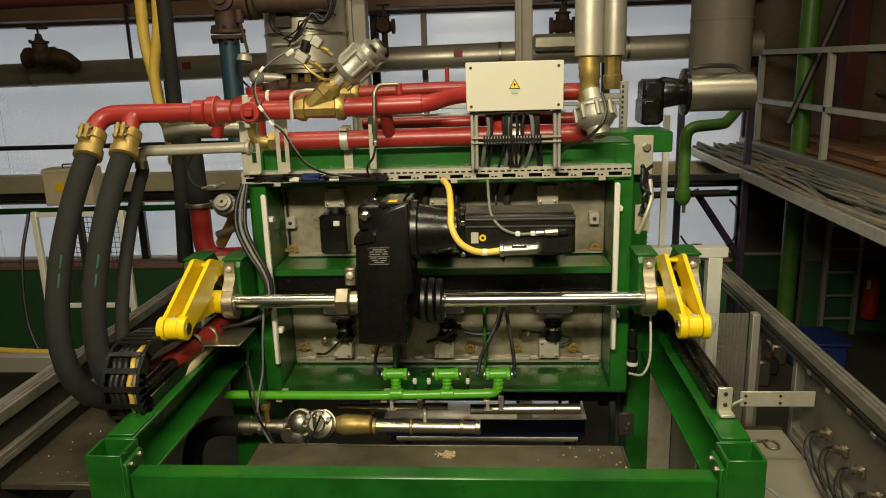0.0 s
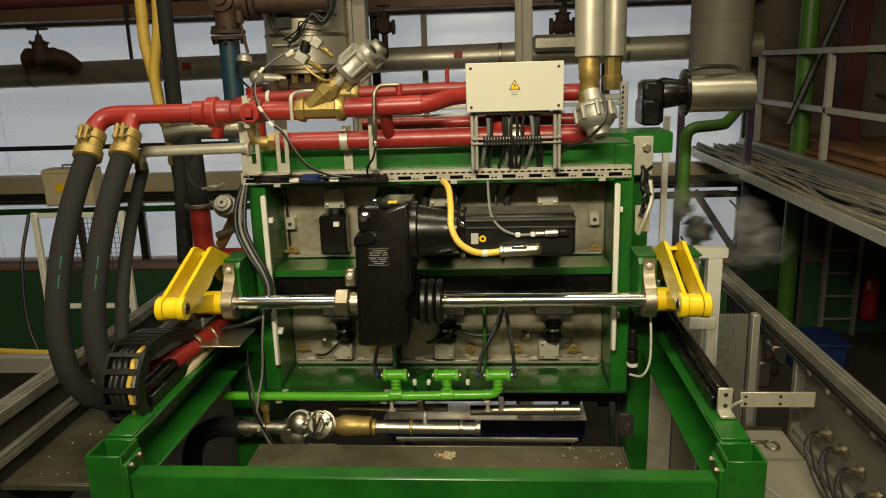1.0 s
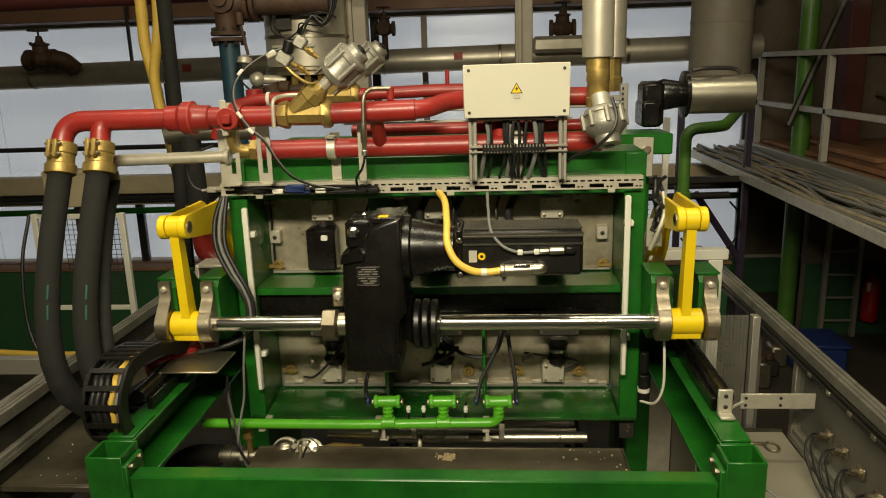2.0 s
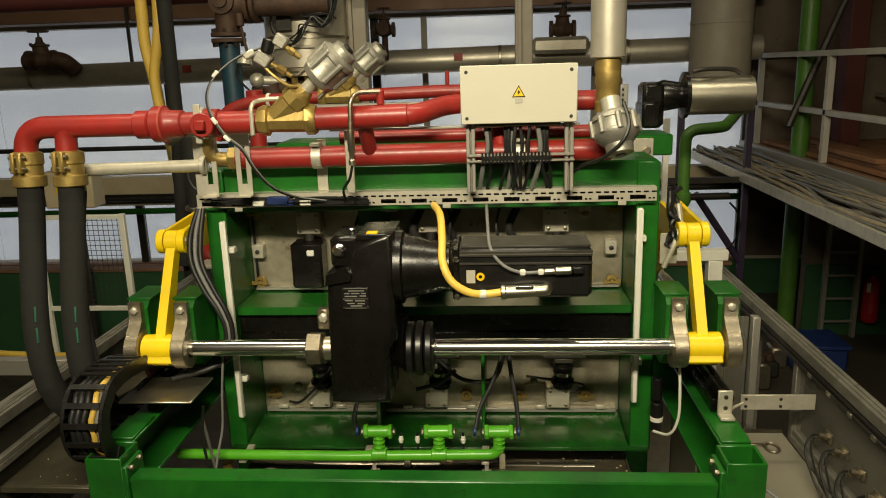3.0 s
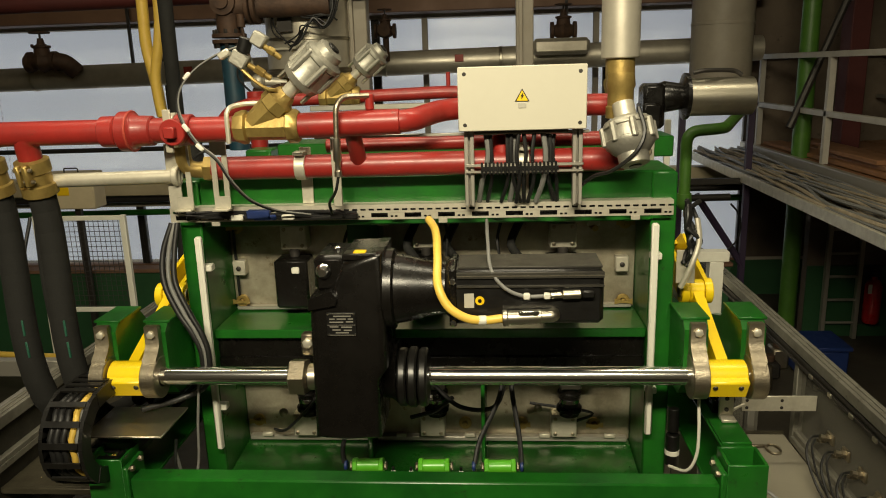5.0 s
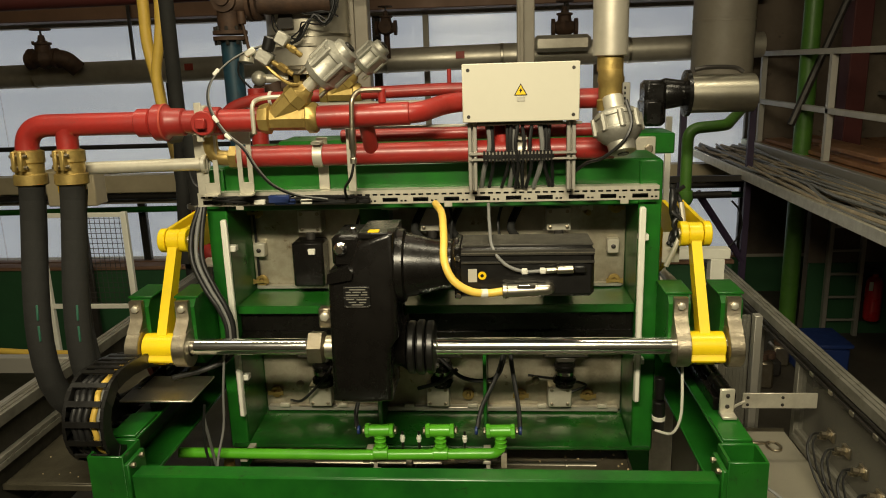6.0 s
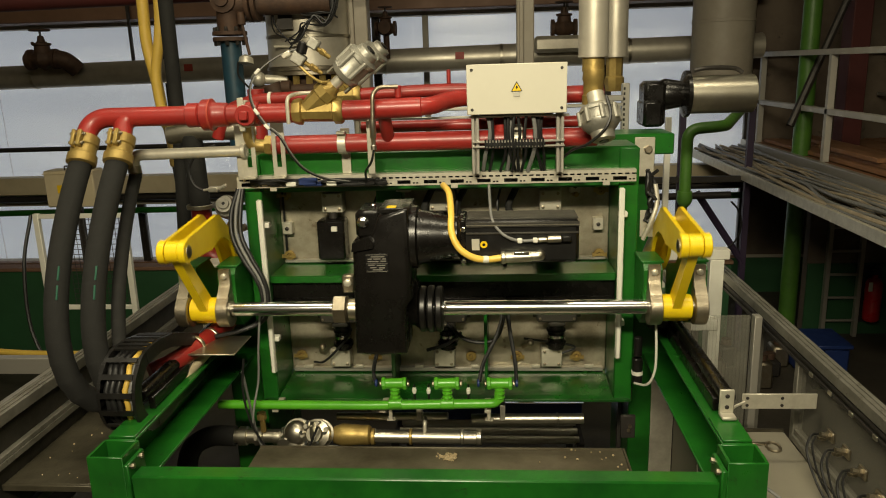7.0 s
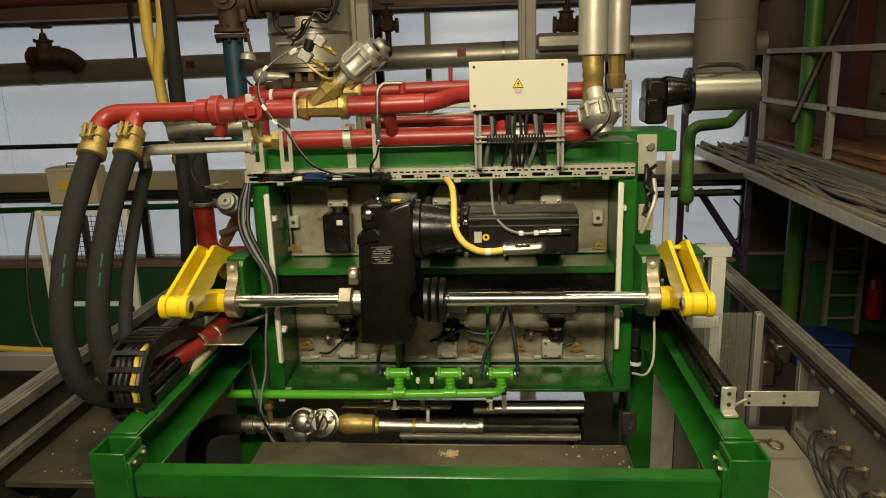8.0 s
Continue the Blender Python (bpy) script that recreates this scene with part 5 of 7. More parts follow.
def carriage():
    c = carried("press_carriage", (-0.27, 3.4, 1.45), "green welded press carriage around aluminium mould plates", "machine frame")
    yf, yb = 3.30, 3.58
    for x0, x1 in ((-1.135, -1.055), (0.525, 0.61)):
        part("column", Geo().box(x0, x1, yf, yb, 1.46, 2.64, 0.006), GREEN, c)
    part("top_beam", Geo().box(-1.055, 0.605, yf + 0.012, yb, 2.47, 2.645, 0.006), GREEN, c)
    part("bottom_beam", Geo().box(-1.12, 0.60, yf - 0.02, yb, 1.468, 1.480, 0.003), GRIMY_SHADED_GREEN, c)
    slope = Geo().prism([(yf - 0.01, 1.4805), (yf + 0.02, 1.490), (yb - 0.02, 1.511), (yb - 0.02, 1.4805)], "x", -1.05, 0.52)
    part("bottom_web", slope, GRIMY_SHADED_GREEN, c, "oily green sloping floor plate, darkened for shade")
    part("shelf", Geo().box(-1.055, 0.525, yf + 0.01, yb, 2.045, 2.08, 0.004), GREEN, c)
    # lower shelf coloured black for the shade under the upper shelf
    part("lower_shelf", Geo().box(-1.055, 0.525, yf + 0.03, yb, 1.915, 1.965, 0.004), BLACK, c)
    part("web", Geo().box(-0.07, -0.055, yf + 0.06, yb, 1.47, 2.04, 0.003), GREEN, c)
    part("web", Geo().box(-0.52, -0.50, yf + 0.1, yb, 1.47, 1.93, 0.003), GREEN, c)
    # added black strip stands in for the dark gap between the shelves
    part("recess", Geo().box(-1.054, 0.524, yf + 0.04, yf + 0.06, 1.966, 2.044, 0), BLACK, c, "black strip for the shade between the shelves")
    for x0, x1, z0, z1 in ((-1.054, -0.525, 2.081, 2.469), (-0.50, 0.524, 2.081, 2.469), (-1.054, -0.522, 1.512, 1.914), (-0.498, -0.072, 1.512, 1.914), (-0.053, 0.524, 1.512, 1.914)):
        part("mould_plate", Geo().box(x0, x1, yb - 0.018, yb + 0.02, z0, z1, 0.003), PLATE, c)
    part("mould_body", Geo().box(-1.05, 0.52, yb + 0.021, yb + 0.22, 1.5, 2.48, 0.006), PLATE, c)
    part("rib", Geo().box(-0.56, -0.44, yf + 0.14, yb - 0.02, 2.30, 2.47, 0.006), GREEN, c)
    part("ledge", Geo().box(-1.04, 0.51, yb - 0.05, yb - 0.019, 1.515, 1.535, 0.003), ALU, c)
    part("ledge", Geo().box(-1.04, 0.51, yb - 0.05, yb - 0.019, 2.085, 2.10, 0.003), ALU, c)
    # injector fixings on the plates
    for x, z0, up in ((-0.78, 2.34, 0), (0.245, 2.335, 0), (-0.79, 1.555, 1), (-0.27, 1.555, 1), (0.255, 1.555, 1), (-0.27, 2.34, 0)):
        part("fixing_block", Geo().box(x - 0.05, x + 0.05, 3.49, 3.561, z0, z0 + 0.095, 0.004), ZINC, c)
        bolts(c, STEEL, [(x + a, 3.489, z0 + 0.048 + b) for a in (-0.034, 0.034) for b in (-0.032, 0.032)], (0, -1, 0), 0.008, 0.005)
        if up:
            part("injector", Geo().cyl((x + 0.02, 3.50, z0 + 0.095), (x + 0.02, 3.50, z0 + 0.25), 0.040, 18).cyl((x + 0.02, 3.5, z0 + 0.115), (x + 0.02, 3.5, z0 + 0.135), 0.050, 18).cyl((x + 0.02, 3.5, z0 + 0.185), (x + 0.02, 3.5, z0 + 0.198), 0.047, 18), BLACK, c)
            part("injector_ring", Geo().ring((x + 0.02, 3.50, z0 + 0.155), (x + 0.02, 3.50, z0 + 0.172), 0.044, 0.038, 20), CHROME, c)
            part("injector_head", Geo().box(x - 0.075, x + 0.115, 3.43, 3.55, z0 + 0.25, z0 + 0.33, 0.008).box(x - 0.02, x + 0.06, 3.44, 3.54, z0 + 0.225, z0 + 0.25, 0.006), DUSTBLACK, c)
            bolts(c, STEEL, [(x + q, 3.429, z0 + 0.27) for q in (-0.06, 0.10)], (0, -1, 0), 0.007, 0.006)
            for q, e in ((0.116, 0.135), (-0.076, -0.092)):
                part("side_stub", Geo().cyl((x + q, 3.48, z0 + 0.275), (x + e, 3.48, z0 + 0.275), 0.014, 10), DARKMETAL, c)
        else:
            part("injector", Geo().box(x - 0.07, x + 0.06, 3.44, 3.55, z0 - 0.22, z0 - 0.03, 0.008), BLACK, c)
            part("injector_plug", Geo().box(x + 0.0, x + 0.03, 3.428, 3.441, z0 - 0.08, z0 - 0.055, 0.003), WHITE, c)
            bolts(c, STEEL, [(x - 0.071, 3.47, z0 - 0.05 - 0.045 * k) for k in range(4)], (-1, 0, 0), 0.006, 0.006)
            part("injector_neck", Geo().cyl((x, 3.5, z0 - 0.03), (x, 3.5, z0 + 0.002), 0.02, 12), DARKMETAL, c)
    for x, z in ((-1.02, 2.42), (-1.02, 2.12), (0.48, 2.42), (0.48, 2.11), (-1.0, 1.60), (-1.0, 1.86), (0.49, 1.88), (-0.14, 1.59), (0.09, 1.59), (0.38, 1.59), (-0.62, 1.59)):
        part("eye_screw", Geo().ring((x, 3.553, z), (x, 3.538, z), 0.026, 0.012, 16).cyl((x, 3.561, z), (x, 3.53, z), 0.009, 8), BRASS, c)
    for x, z in ((0.47, 2.26), (-1.015, 2.26), (0.36, 2.44)):
        part("cleat", Geo().box(x - 0.025, x + 0.025, 3.52, 3.561, z - 0.03, z + 0.03, 0.004), ZINC, c)
        bolts(c, DARKMETAL, [(x, 3.519, z)], (0, -1, 0), 0.01, 0.006)
    for x, z in ((-1.02, 2.42), (-1.02, 2.12), (0.48, 2.42), (0.48, 2.11), (-1.0, 1.60), (0.09, 1.59), (0.38, 1.59), (-0.62, 1.59)):
        part("wing_nut", Geo().prism([(x - 0.034, z + 0.012), (x - 0.010, z + 0.004), (x + 0.010, z + 0.004), (x + 0.034, z + 0.012), (x + 0.034, z - 0.010), (x + 0.010, z - 0.006), (x - 0.010, z - 0.006), (x - 0.034, z - 0.010)], "y", 3.526, 3.5295), BRASS, c)
    for x in (-0.96, -0.70, -0.40, -0.12, 0.18, 0.44):
        part("plate_cleat", Geo().box(x - 0.022, x + 0.022, 3.515, 3.5295, 1.538, 1.556, 0.003), ZINC, c)
    part("upper_bracket", Geo().box(-0.47, -0.40, 3.44, 3.53, 2.44, 2.469, 0.003), ZINC, c)
    part("sensor", Geo().cyl((0.36, 3.56, 2.40), (0.365, 3.50, 2.405), 0.012, 10), BRASS, c)
    for x, z in ((-0.9, 1.62), (0.12, 1.64), (-0.6, 1.62)):
        part("nozzle", Geo().cyl((x, 3.55, z), (x + 0.03, 3.47, z + 0.05), 0.012, 10).ball((x + 0.03, 3.47, z + 0.05), 0.018, 10), STEEL, c)
    for pts in ([(-0.93, 3.52, 1.57), (-0.86, 3.46, 1.60), (-0.76, 3.45, 1.70), (-0.72, 3.46, 1.76)], [(-0.52, 3.50, 2.46), (-0.56, 3.46, 2.42), (-0.58, 3.45, 2.34), (-0.56, 3.46, 2.28)], [(-0.20, 3.5, 2.46), (-0.185, 3.45, 2.40), (-0.19, 3.44, 2.32)], [(0.02, 3.5, 2.46), (0.0, 3.46, 2.38), (0.01, 3.45, 2.30)], [(-1.03, 3.54, 2.46), (-1.03, 3.54, 2.3), (-1.03, 3.545, 2.12)], [(0.30, 3.50, 1.62), (0.36, 3.5, 1.66), (0.12, 3.5, 1.70)]):
        part("plate_wire", Geo().tube(smooth_path(pts), 0.006, 6), CABLE, c)
    for x in (-0.33, -0.18, 0.06):
        part("hose_stub", Geo().tube(smooth_path([(x, 3.54, 2.24), (x + 0.02, 3.48, 2.30), (x - 0.01, 3.47, 2.36), (x + 0.03, 3.5, 2.45)]), 0.016, 10), RUBBER, c)
    for x, z0, z1 in ((-1.05, 1.63, 2.45), (0.53, 1.70, 2.475)):
        part("edge_rod", Geo().box(x - 0.012, x + 0.012, 3.235, 3.26, z0, z1, 0.006), WHITE, c, "white plastic edge rod")
        for z in (z0 + 0.16, z1 - 0.12):
            part("rod_clip", Geo().box(x - 0.008, x + 0.03, 3.262, 3.299, z - 0.012, z + 0.012, 0.003), WHITE, c)
    # bearing arms on both sides
    for x in (-1.355, -1.178, 0.643, 0.825):
        g = Geo().prism([(3.10, 2.15), (3.125, 2.175), (3.28, 2.175), (3.33, 2.12), (3.50, 2.07), (3.50, 1.90), (3.16, 1.90), (3.10, 1.96)], "x", x - 0.038, x + 0.038)
        part("bearing_arm", g, GREEN, c)
        part("arm_cap", Geo().box(x - 0.047, x + 0.047, 3.12, 3.285, 2.176, 2.185, 0.003), GREEN, c)
        b = part("bearing", Geo().ring((x - 0.026, 3.069, 2.0), (x + 0.026, 3.069, 2.0), 0.073, 0.034, 30), STEEL, c, "worn cast steel shaft bearing")
        strap = Geo().prism([(3.03, 2.052), (3.035, 2.072), (3.058, 2.092), (3.074, 2.115), (3.074, 2.178), (3.098, 2.178), (3.098, 2.05)], "x", x - 0.024, x + 0.024)
        part("strap", strap, STEEL, b)
        part("screw", Geo().lathe((x, 3.074, 2.15), (0, -1, 0), [(0, 0.014), (0.010, 0.014), (0.013, 0.009)], 6), ZINC, b)
        part("keeper", Geo().box(x - 0.02, x + 0.02, 3.075, 3.10, 1.92, 1.94, 0.003), STEEL, b)
    # side arms back to the guide rods
    for x0, x1 in ((-1.40, -1.14), (0.60, 0.86)):
        part("side_plate", Geo().box(x0, x1, 3.40, 3.58, 1.87, 1.93, 0.006), GREEN, c)
        part("runner", Geo().box((x0 + x1) / 2 - 0.05, (x0 + x1) / 2 + 0.05, 3.35, 3.75, 1.80, 1.869, 0.01), DARKMETAL, c)
    part("chain_plate", Geo().box(-1.37, -1.10, 2.90, 3.12, 1.855, 1.862, 0.002), STAINLESS, c, "scratched steel plate carrying the cable chain")


def perforated_rail():
    r = carried("slotted_rail", (-0.27, 3.2, 2.5), "galvanised slotted rail full of small cables", "rail")
    x0, x1 = -1.146, 0.59
    y = 3.262
    part("top", Geo().box(x0, x1, y, y + 0.06, 2.546, 2.552, 0.001), ZINC, r)
    g = Geo()
    g.box(x0, x1, y - 0.003, y, 2.538, 2.552, 0).box(x0, x1, y - 0.003, y, 2.523, 2.531, 0).box(x0, x1, y - 0.003, y, 2.500, 2.507, 0)
    n = 15
    step = (x1 - x0) / n
    for k in range(n):
        # a long slot below with two small holes beside it, three short dashes above
        a = x0 + k * step
        cuts = [(0.0, 0.16), (0.66, 0.74), (0.82, 0.87), (0.95, 1.0)]
        for c0, c1 in cuts:
            g.box(a + step * c0, a + step * c1, y - 0.003, y, 2.507, 2.524, 0)
        g.box(a + step * 0.74, a + step * 0.82, y - 0.003, y, 2.514, 2.524, 0).box(a + step * 0.87, a + step * 0.95, y - 0.003, y, 2.514, 2.524, 0)
        for h in (0.0, 0.25, 0.5, 0.75):
            g.box(a + step * h, a + step * (h + 0.09), y - 0.003, y, 2.531, 2.538, 0)
    part("web", g, ZINC, r)
    # black strip behind the web stands in for shade inside the slots
    part("back", Geo().box(x0, x1, y + 0.030, y + 0.034, 2.50, 2.545, 0.0005), BLACK, r)
    for x in (-1.0, -0.2, 0.45):
        part("tab", Geo().box(x, x + 0.03, y - 0.004, y + 0.001, 2.485, 2.50, 0.001), ZINC, r)
    c = Geo()
    rnd = random.Random(5)
    for k in range(5):
        pts = [(-1.08 + j * 0.12, 3.245 + rnd.uniform(-0.008, 0.008), 2.522 + rnd.uniform(-0.012, 0.014)) for j in range(6)]
        c.tube(smooth_path(pts, 5), 0.006, 6)
    part("cable_run", c, CABLE, r)
    for x, m in ((-0.92, WHITE), (-0.84, BLUEPLASTIC), (-0.805, BLUEPLASTIC), (-0.74, WHITE), (-0.52, BLACKPLASTIC), (-0.57, BLACKPLASTIC)):
        part("connector", Geo().box(x, x + 0.045, 3.228, 3.25, 2.508, 2.528, 0.004), m, r)
    part("valve_block", Geo().box(-0.86, -0.78, 3.22, 3.25, 2.515, 2.545, 0.004), BLUEPLASTIC, r)
    # stays up to the pipes
    for x, z1 in ((-1.06, 2.80), (-0.93, 2.80)):
        g = Geo().box(x - 0.028, x - 0.010, 3.20, 3.206, 2.60, z1 - 0.06, 0).box(x + 0.010, x + 0.028, 3.20, 3.206, 2.60, z1 - 0.06, 0)
        g.box(x - 0.028, x + 0.028, 3.20, 3.206, z1 - 0.06, z1, 0.001).box(x - 0.028, x + 0.028, 3.17, 3.206, 2.553, 2.559, 0.001).box(x - 0.028, x + 0.028, 3.20, 3.206, 2.559, 2.60, 0.001)
        part("stay", g, ZINC, r, "slotted steel stay")
    for x in (-0.66, 0.09):
        part("stay", Geo().box(x - 0.02, x + 0.02, 3.30, 3.306, 2.553, 2.75, 0.001), ZINC, r)
    part("stay_plate", Geo().box(-1.12, -1.085, 3.21, 3.216, 2.553, 2.78, 0.001), ZINC, r)


def red_pipes():
    p = carried("steam_manifold", (-0.5, 3.12, 2.7), "red painted steam manifold pipes on the carriage", "pipe")
    y = 3.118
    part("main_pipe", Geo().cyl((-1.30, y, 2.832), (-0.82, y, 2.832), 0.040, 24), RED, p)
    part("main_pipe", Geo().cyl((-0.65, y, 2.836), (-0.30, y, 2.842), 0.040, 24), RED, p)
    part("swept_pipe", Geo().tube(rounded([(-0.40, y, 2.842), (-0.27, y, 2.842), (-0.17, 3.31, 2.868), (0.45, 3.31, 2.868)], 0.09, 8), 0.036, 20), RED, p)
    part("socket", Geo().lathe((-1.275, y, 2.832), (1, 0, 0), [(0, 0.043), (0.005, 0.050), (0.05, 0.050), (0.055, 0.044), (0.06, 0.044)], 26), RED, p)
    part("flange", Geo().lathe((-1.215, y, 2.832), (1, 0, 0), [(0, 0.055), (0.008, 0.064), (0.045, 0.064), (0.052, 0.055), (0.06, 0.050), (0.11, 0.048), (0.115, 0.042)], 28), RED, p)
    part("flange_rim", Geo().ring((-1.176, y, 2.832), (-1.168, y, 2.832), 0.067, 0.060, 28), COPPER_RED, p)
    part("cross", Geo().cyl((-1.05, y, 2.832), (-0.97, y, 2.832), 0.05, 22).cyl((-1.012, y + 0.02, 2.83), (-1.012, y - 0.075, 2.83), 0.042, 20), RED, p)
    part("plug", Geo().box(-1.030, -0.994, y - 0.10, y - 0.075, 2.812, 2.848, 0.004), RED, p)
    part("lower_pipe", Geo().cyl((-0.97, 3.25, 2.688), (0.42, 3.25, 2.694), 0.040, 24), RED, p)
    part("riser", Geo().tube([(-0.46, 3.118, 2.842), (-0.46, 3.25, 2.69)], 0.027, 20), RED, p)
    part("riser", Geo().tube(rounded([(0.02, 3.31, 2.86), (0.02, 3.30, 2.78), (0.02, 3.25, 2.698)], 0.03, 5), 0.034, 18), RED, p)
    part("back_pipe", Geo().cyl((-0.6, 3.38, 2.745), (0.5, 3.38, 2.75), 0.025, 16), RED, p)
    for x in (-0.66, 0.09):
        part("strap", Geo().ring((x - 0.018, 3.25, 2.690), (x + 0.018, 3.25, 2.690), 0.046, 0.040, 24).box(x - 0.018, x + 0.018, 3.20, 3.25, 2.732, 2.744, 0.002), ZINC, p, "zinc pipe strap")
    part("strap", Geo().box(-1.045, -1.02, y - 0.055, y - 0.045, 2.765, 2.90, 0.003).ring((-1.045, y, 2.832), (-1.02, y, 2.832), 0.056, 0.049, 24), ZINC, p)
    part("lower_elbow", Geo().tube(rounded([(-1.06, 3.22, 2.80), (-1.06, 3.22, 2.688), (-0.96, 3.25, 2.688)], 0.05, 6), 0.028, 16).lathe((-0.965, 3.25, 2.688), (-1, 0, 0), [(0, 0.045), (0.03, 0.045), (0.035, 0.034)], 6), BRASS, p, "brass elbow with hexagon nut")
    part("rear_rail", Geo().box(-0.6, 0.30, 3.20, 3.215, 2.785, 2.795, 0.002), ALU, p)
    part("vent", Geo().cyl((-0.395, y, 2.88), (-0.395, y, 2.93), 0.014, 12), RED, p)
    part("sensor_pipe", Geo().tube(rounded([(-0.395, y - 0.01, 2.925), (-0.47, y - 0.03, 2.925), (-0.49, y - 0.06, 2.9), (-0.495, y - 0.06, 2.77)], 0.03, 5), 0.009, 10), STEEL, p)
    part("sensor", Geo().lathe((-0.495, y - 0.06, 2.80), (0, 0, -1), [(0, 0.013), (0.07, 0.013), (0.075, 0.009), (0.10, 0.009), (0.103, 0.012), (0.12, 0.012)], 10), STAINLESS, p)
    part("sensor_lead", Geo().tube(smooth_path([(-0.495, 3.058, 2.68), (-0.51, 3.07, 2.63), (-0.55, 3.15, 2.58), (-0.56, 3.22, 2.53)]), 0.005, 6), CABLE, p)
    part("thin_pipe", Geo().tube(rounded([(-0.84, y - 0.05, 2.79), (-0.84, y - 0.05, 2.90), (-0.80, y, 2.91), (-0.70, y, 2.91)], 0.03, 4), 0.008, 8), ZINC, p)
    part("stay_bar", Geo().box(-0.545, -0.515, 3.19, 3.20, 2.56, 2.79, 0.002), ZINC, p)
    g = carried("condensate_pipe", (-1.3, 3.2, 2.66), "galvanised condensate pipe with a hose socket", "pipe")
    part("pipe", Geo().tube(rounded([(-1.57, 3.19, 2.57), (-1.57, 3.19, 2.665), (-1.08, 3.2, 2.672)], 0.04, 6), 0.024, 16), ZINC, g)
    part("collar", Geo().lathe((-1.57, 3.19, 2.62), (0, 0, -1), [(0, 0.027), (0.03, 0.029), (0.035, 0.024), (0.07, 0.024)], 16), STEEL, g)
    part("clamp", Geo().ring((-1.09, 3.2, 2.672), (-1.07, 3.2, 2.672), 0.034, 0.024, 16), ZINC, g)
    v = carried("y_valve", (-0.72, 3.118, 2.79), "brass Y valve with a grey cast cylinder actuator", "valve")
    y_valve_parts(v, Vector((-0.725, y, 2.836)), 1.04, y)
    a = carried("pilot_valve", (-0.80, 3.08, 3.0), "small pilot valve with push fittings and cables", "valve")
    tilt = Euler((0, 0.6, 0)).to_matrix()
    part("block", Geo().box(-0.805, -0.750, 3.04, 3.082, 3.022, 3.068, 0.005, tilt), CASTALU, a)
    part("coil", Geo().cyl((-0.765, 3.055, 3.065), (-0.750, 3.055, 3.108), 0.021, 16), BLACKPLASTIC, a)
    part("fitting", Geo().cyl((-0.755, 3.06, 3.03), (-0.69, 3.08, 2.985), 0.009, 10).cyl((-0.735, 3.066, 3.018), (-0.708, 3.074, 2.998), 0.014, 6), BRASS, a)
    part("elbow_fitting", Geo().cyl((-0.705, 3.06, 3.085), (-0.655, 3.08, 3.045), 0.009, 10).cyl((-0.69, 3.064, 3.074), (-0.672, 3.07, 3.060), 0.013, 6), BRASS, a)
    part("upper_block", Geo().box(-0.735, -0.690, 3.04, 3.08, 3.080, 3.122, 0.005, tilt), CASTALU, a)
    part("bridge", Geo().tube(smooth_path([(-0.775, 3.05, 3.02), (-0.74, 3.05, 2.985), (-0.70, 3.06, 2.955), (-0.675, 3.08, 2.95)]), 0.006, 8), BRASS, a)
    part("plug", Geo().box(-0.845, -0.805, 3.05, 3.074, 3.050, 3.073, 0.005, Euler((0, -0.5, 0)).to_matrix()), ZINC, a)
    run = [(-0.785, 3.06, 3.08), (-0.86, 3.06, 3.055), (-0.93, 3.05, 3.01), (-0.975, 3.04, 2.95), (-0.975, 3.03, 2.88), (-0.93, 3.02, 2.80), (-0.87, 3.02, 2.745), (-0.835, 3.04, 2.67), (-0.80, 3.10, 2.60), (-0.74, 3.18, 2.55), (-0.64, 3.225, 2.525)]
    part("cable", Geo().tube(smooth_path(run), 0.0034, 8), CABLE, a, "black control cable")
    part("cable", Geo().tube(smooth_path([(x + 0.007, y - 0.004, z + 0.004) for x, y, z in run]), 0.0028, 8), CABLE_GREY, a, "grey control cable")
    for q, lean in (((-0.955, 3.02, 2.845), 0.6), ((-0.915, 3.015, 2.785), 0.8), ((-0.945, 3.045, 3.0), -0.8)):
        part("marker", Geo().box(q[0] - 0.005, q[0] + 0.008, q[1] - 0.007, q[1] + 0.006, q[2] - 0.014, q[2] + 0.014, 0.003, Euler((0, -lean, 0)).to_matrix()), WHITE, a)
    s = carried("drain_valve", (0.42, 3.15, 2.65), "grey angled actuator valve under a brass union", "valve")
    ax = Vector((0.16, -0.42, -1)).normalized()
    top = Vector((0.40, 3.16, 2.86))
    part("union", Geo().lathe((0.395, 3.2, 2.97), (0, 0, -1), [(0, 0.042), (0.04, 0.046), (0.05, 0.041), (0.10, 0.041), (0.105, 0.046), (0.14, 0.046)], 12), BRASS, s)
    part("neck", Geo().cyl(top - ax * 0.02, top + ax * 0.06, 0.035, 16), ZINC, s)
    part("actuator", Geo().lathe(top + ax * 0.03, ax, [(0, 0.045), (0.010, 0.070), (0.026, 0.080), (0.032, 0.080), (0.034, 0.072), (0.07, 0.074), (0.074, 0.080), (0.084, 0.079), (0.105, 0.062), (0.118, 0.048), (0.15, 0.046), (0.155, 0.036)], 26), CASTALU, s)
    across = ax.orthogonal().normalized()
    over = ax.cross(across)
    for k in range(8):
        q = top + ax * 0.052 + (across * math.cos(k * 0.785) + over * math.sin(k * 0.785)) * 0.078
        part("lug", Geo().cyl(q, q + ax * 0.062, 0.011, 8), CASTALU, s)
    part("sticker", Geo().box(0.405, 0.445, 3.058, 3.066, 2.775, 2.792, 0.001), SIGN_YELLOW, s)
    part("eye", Geo().cyl(top + ax * 0.184, top + ax * 0.189, 0.02, 14), BLACKPLASTIC, s)
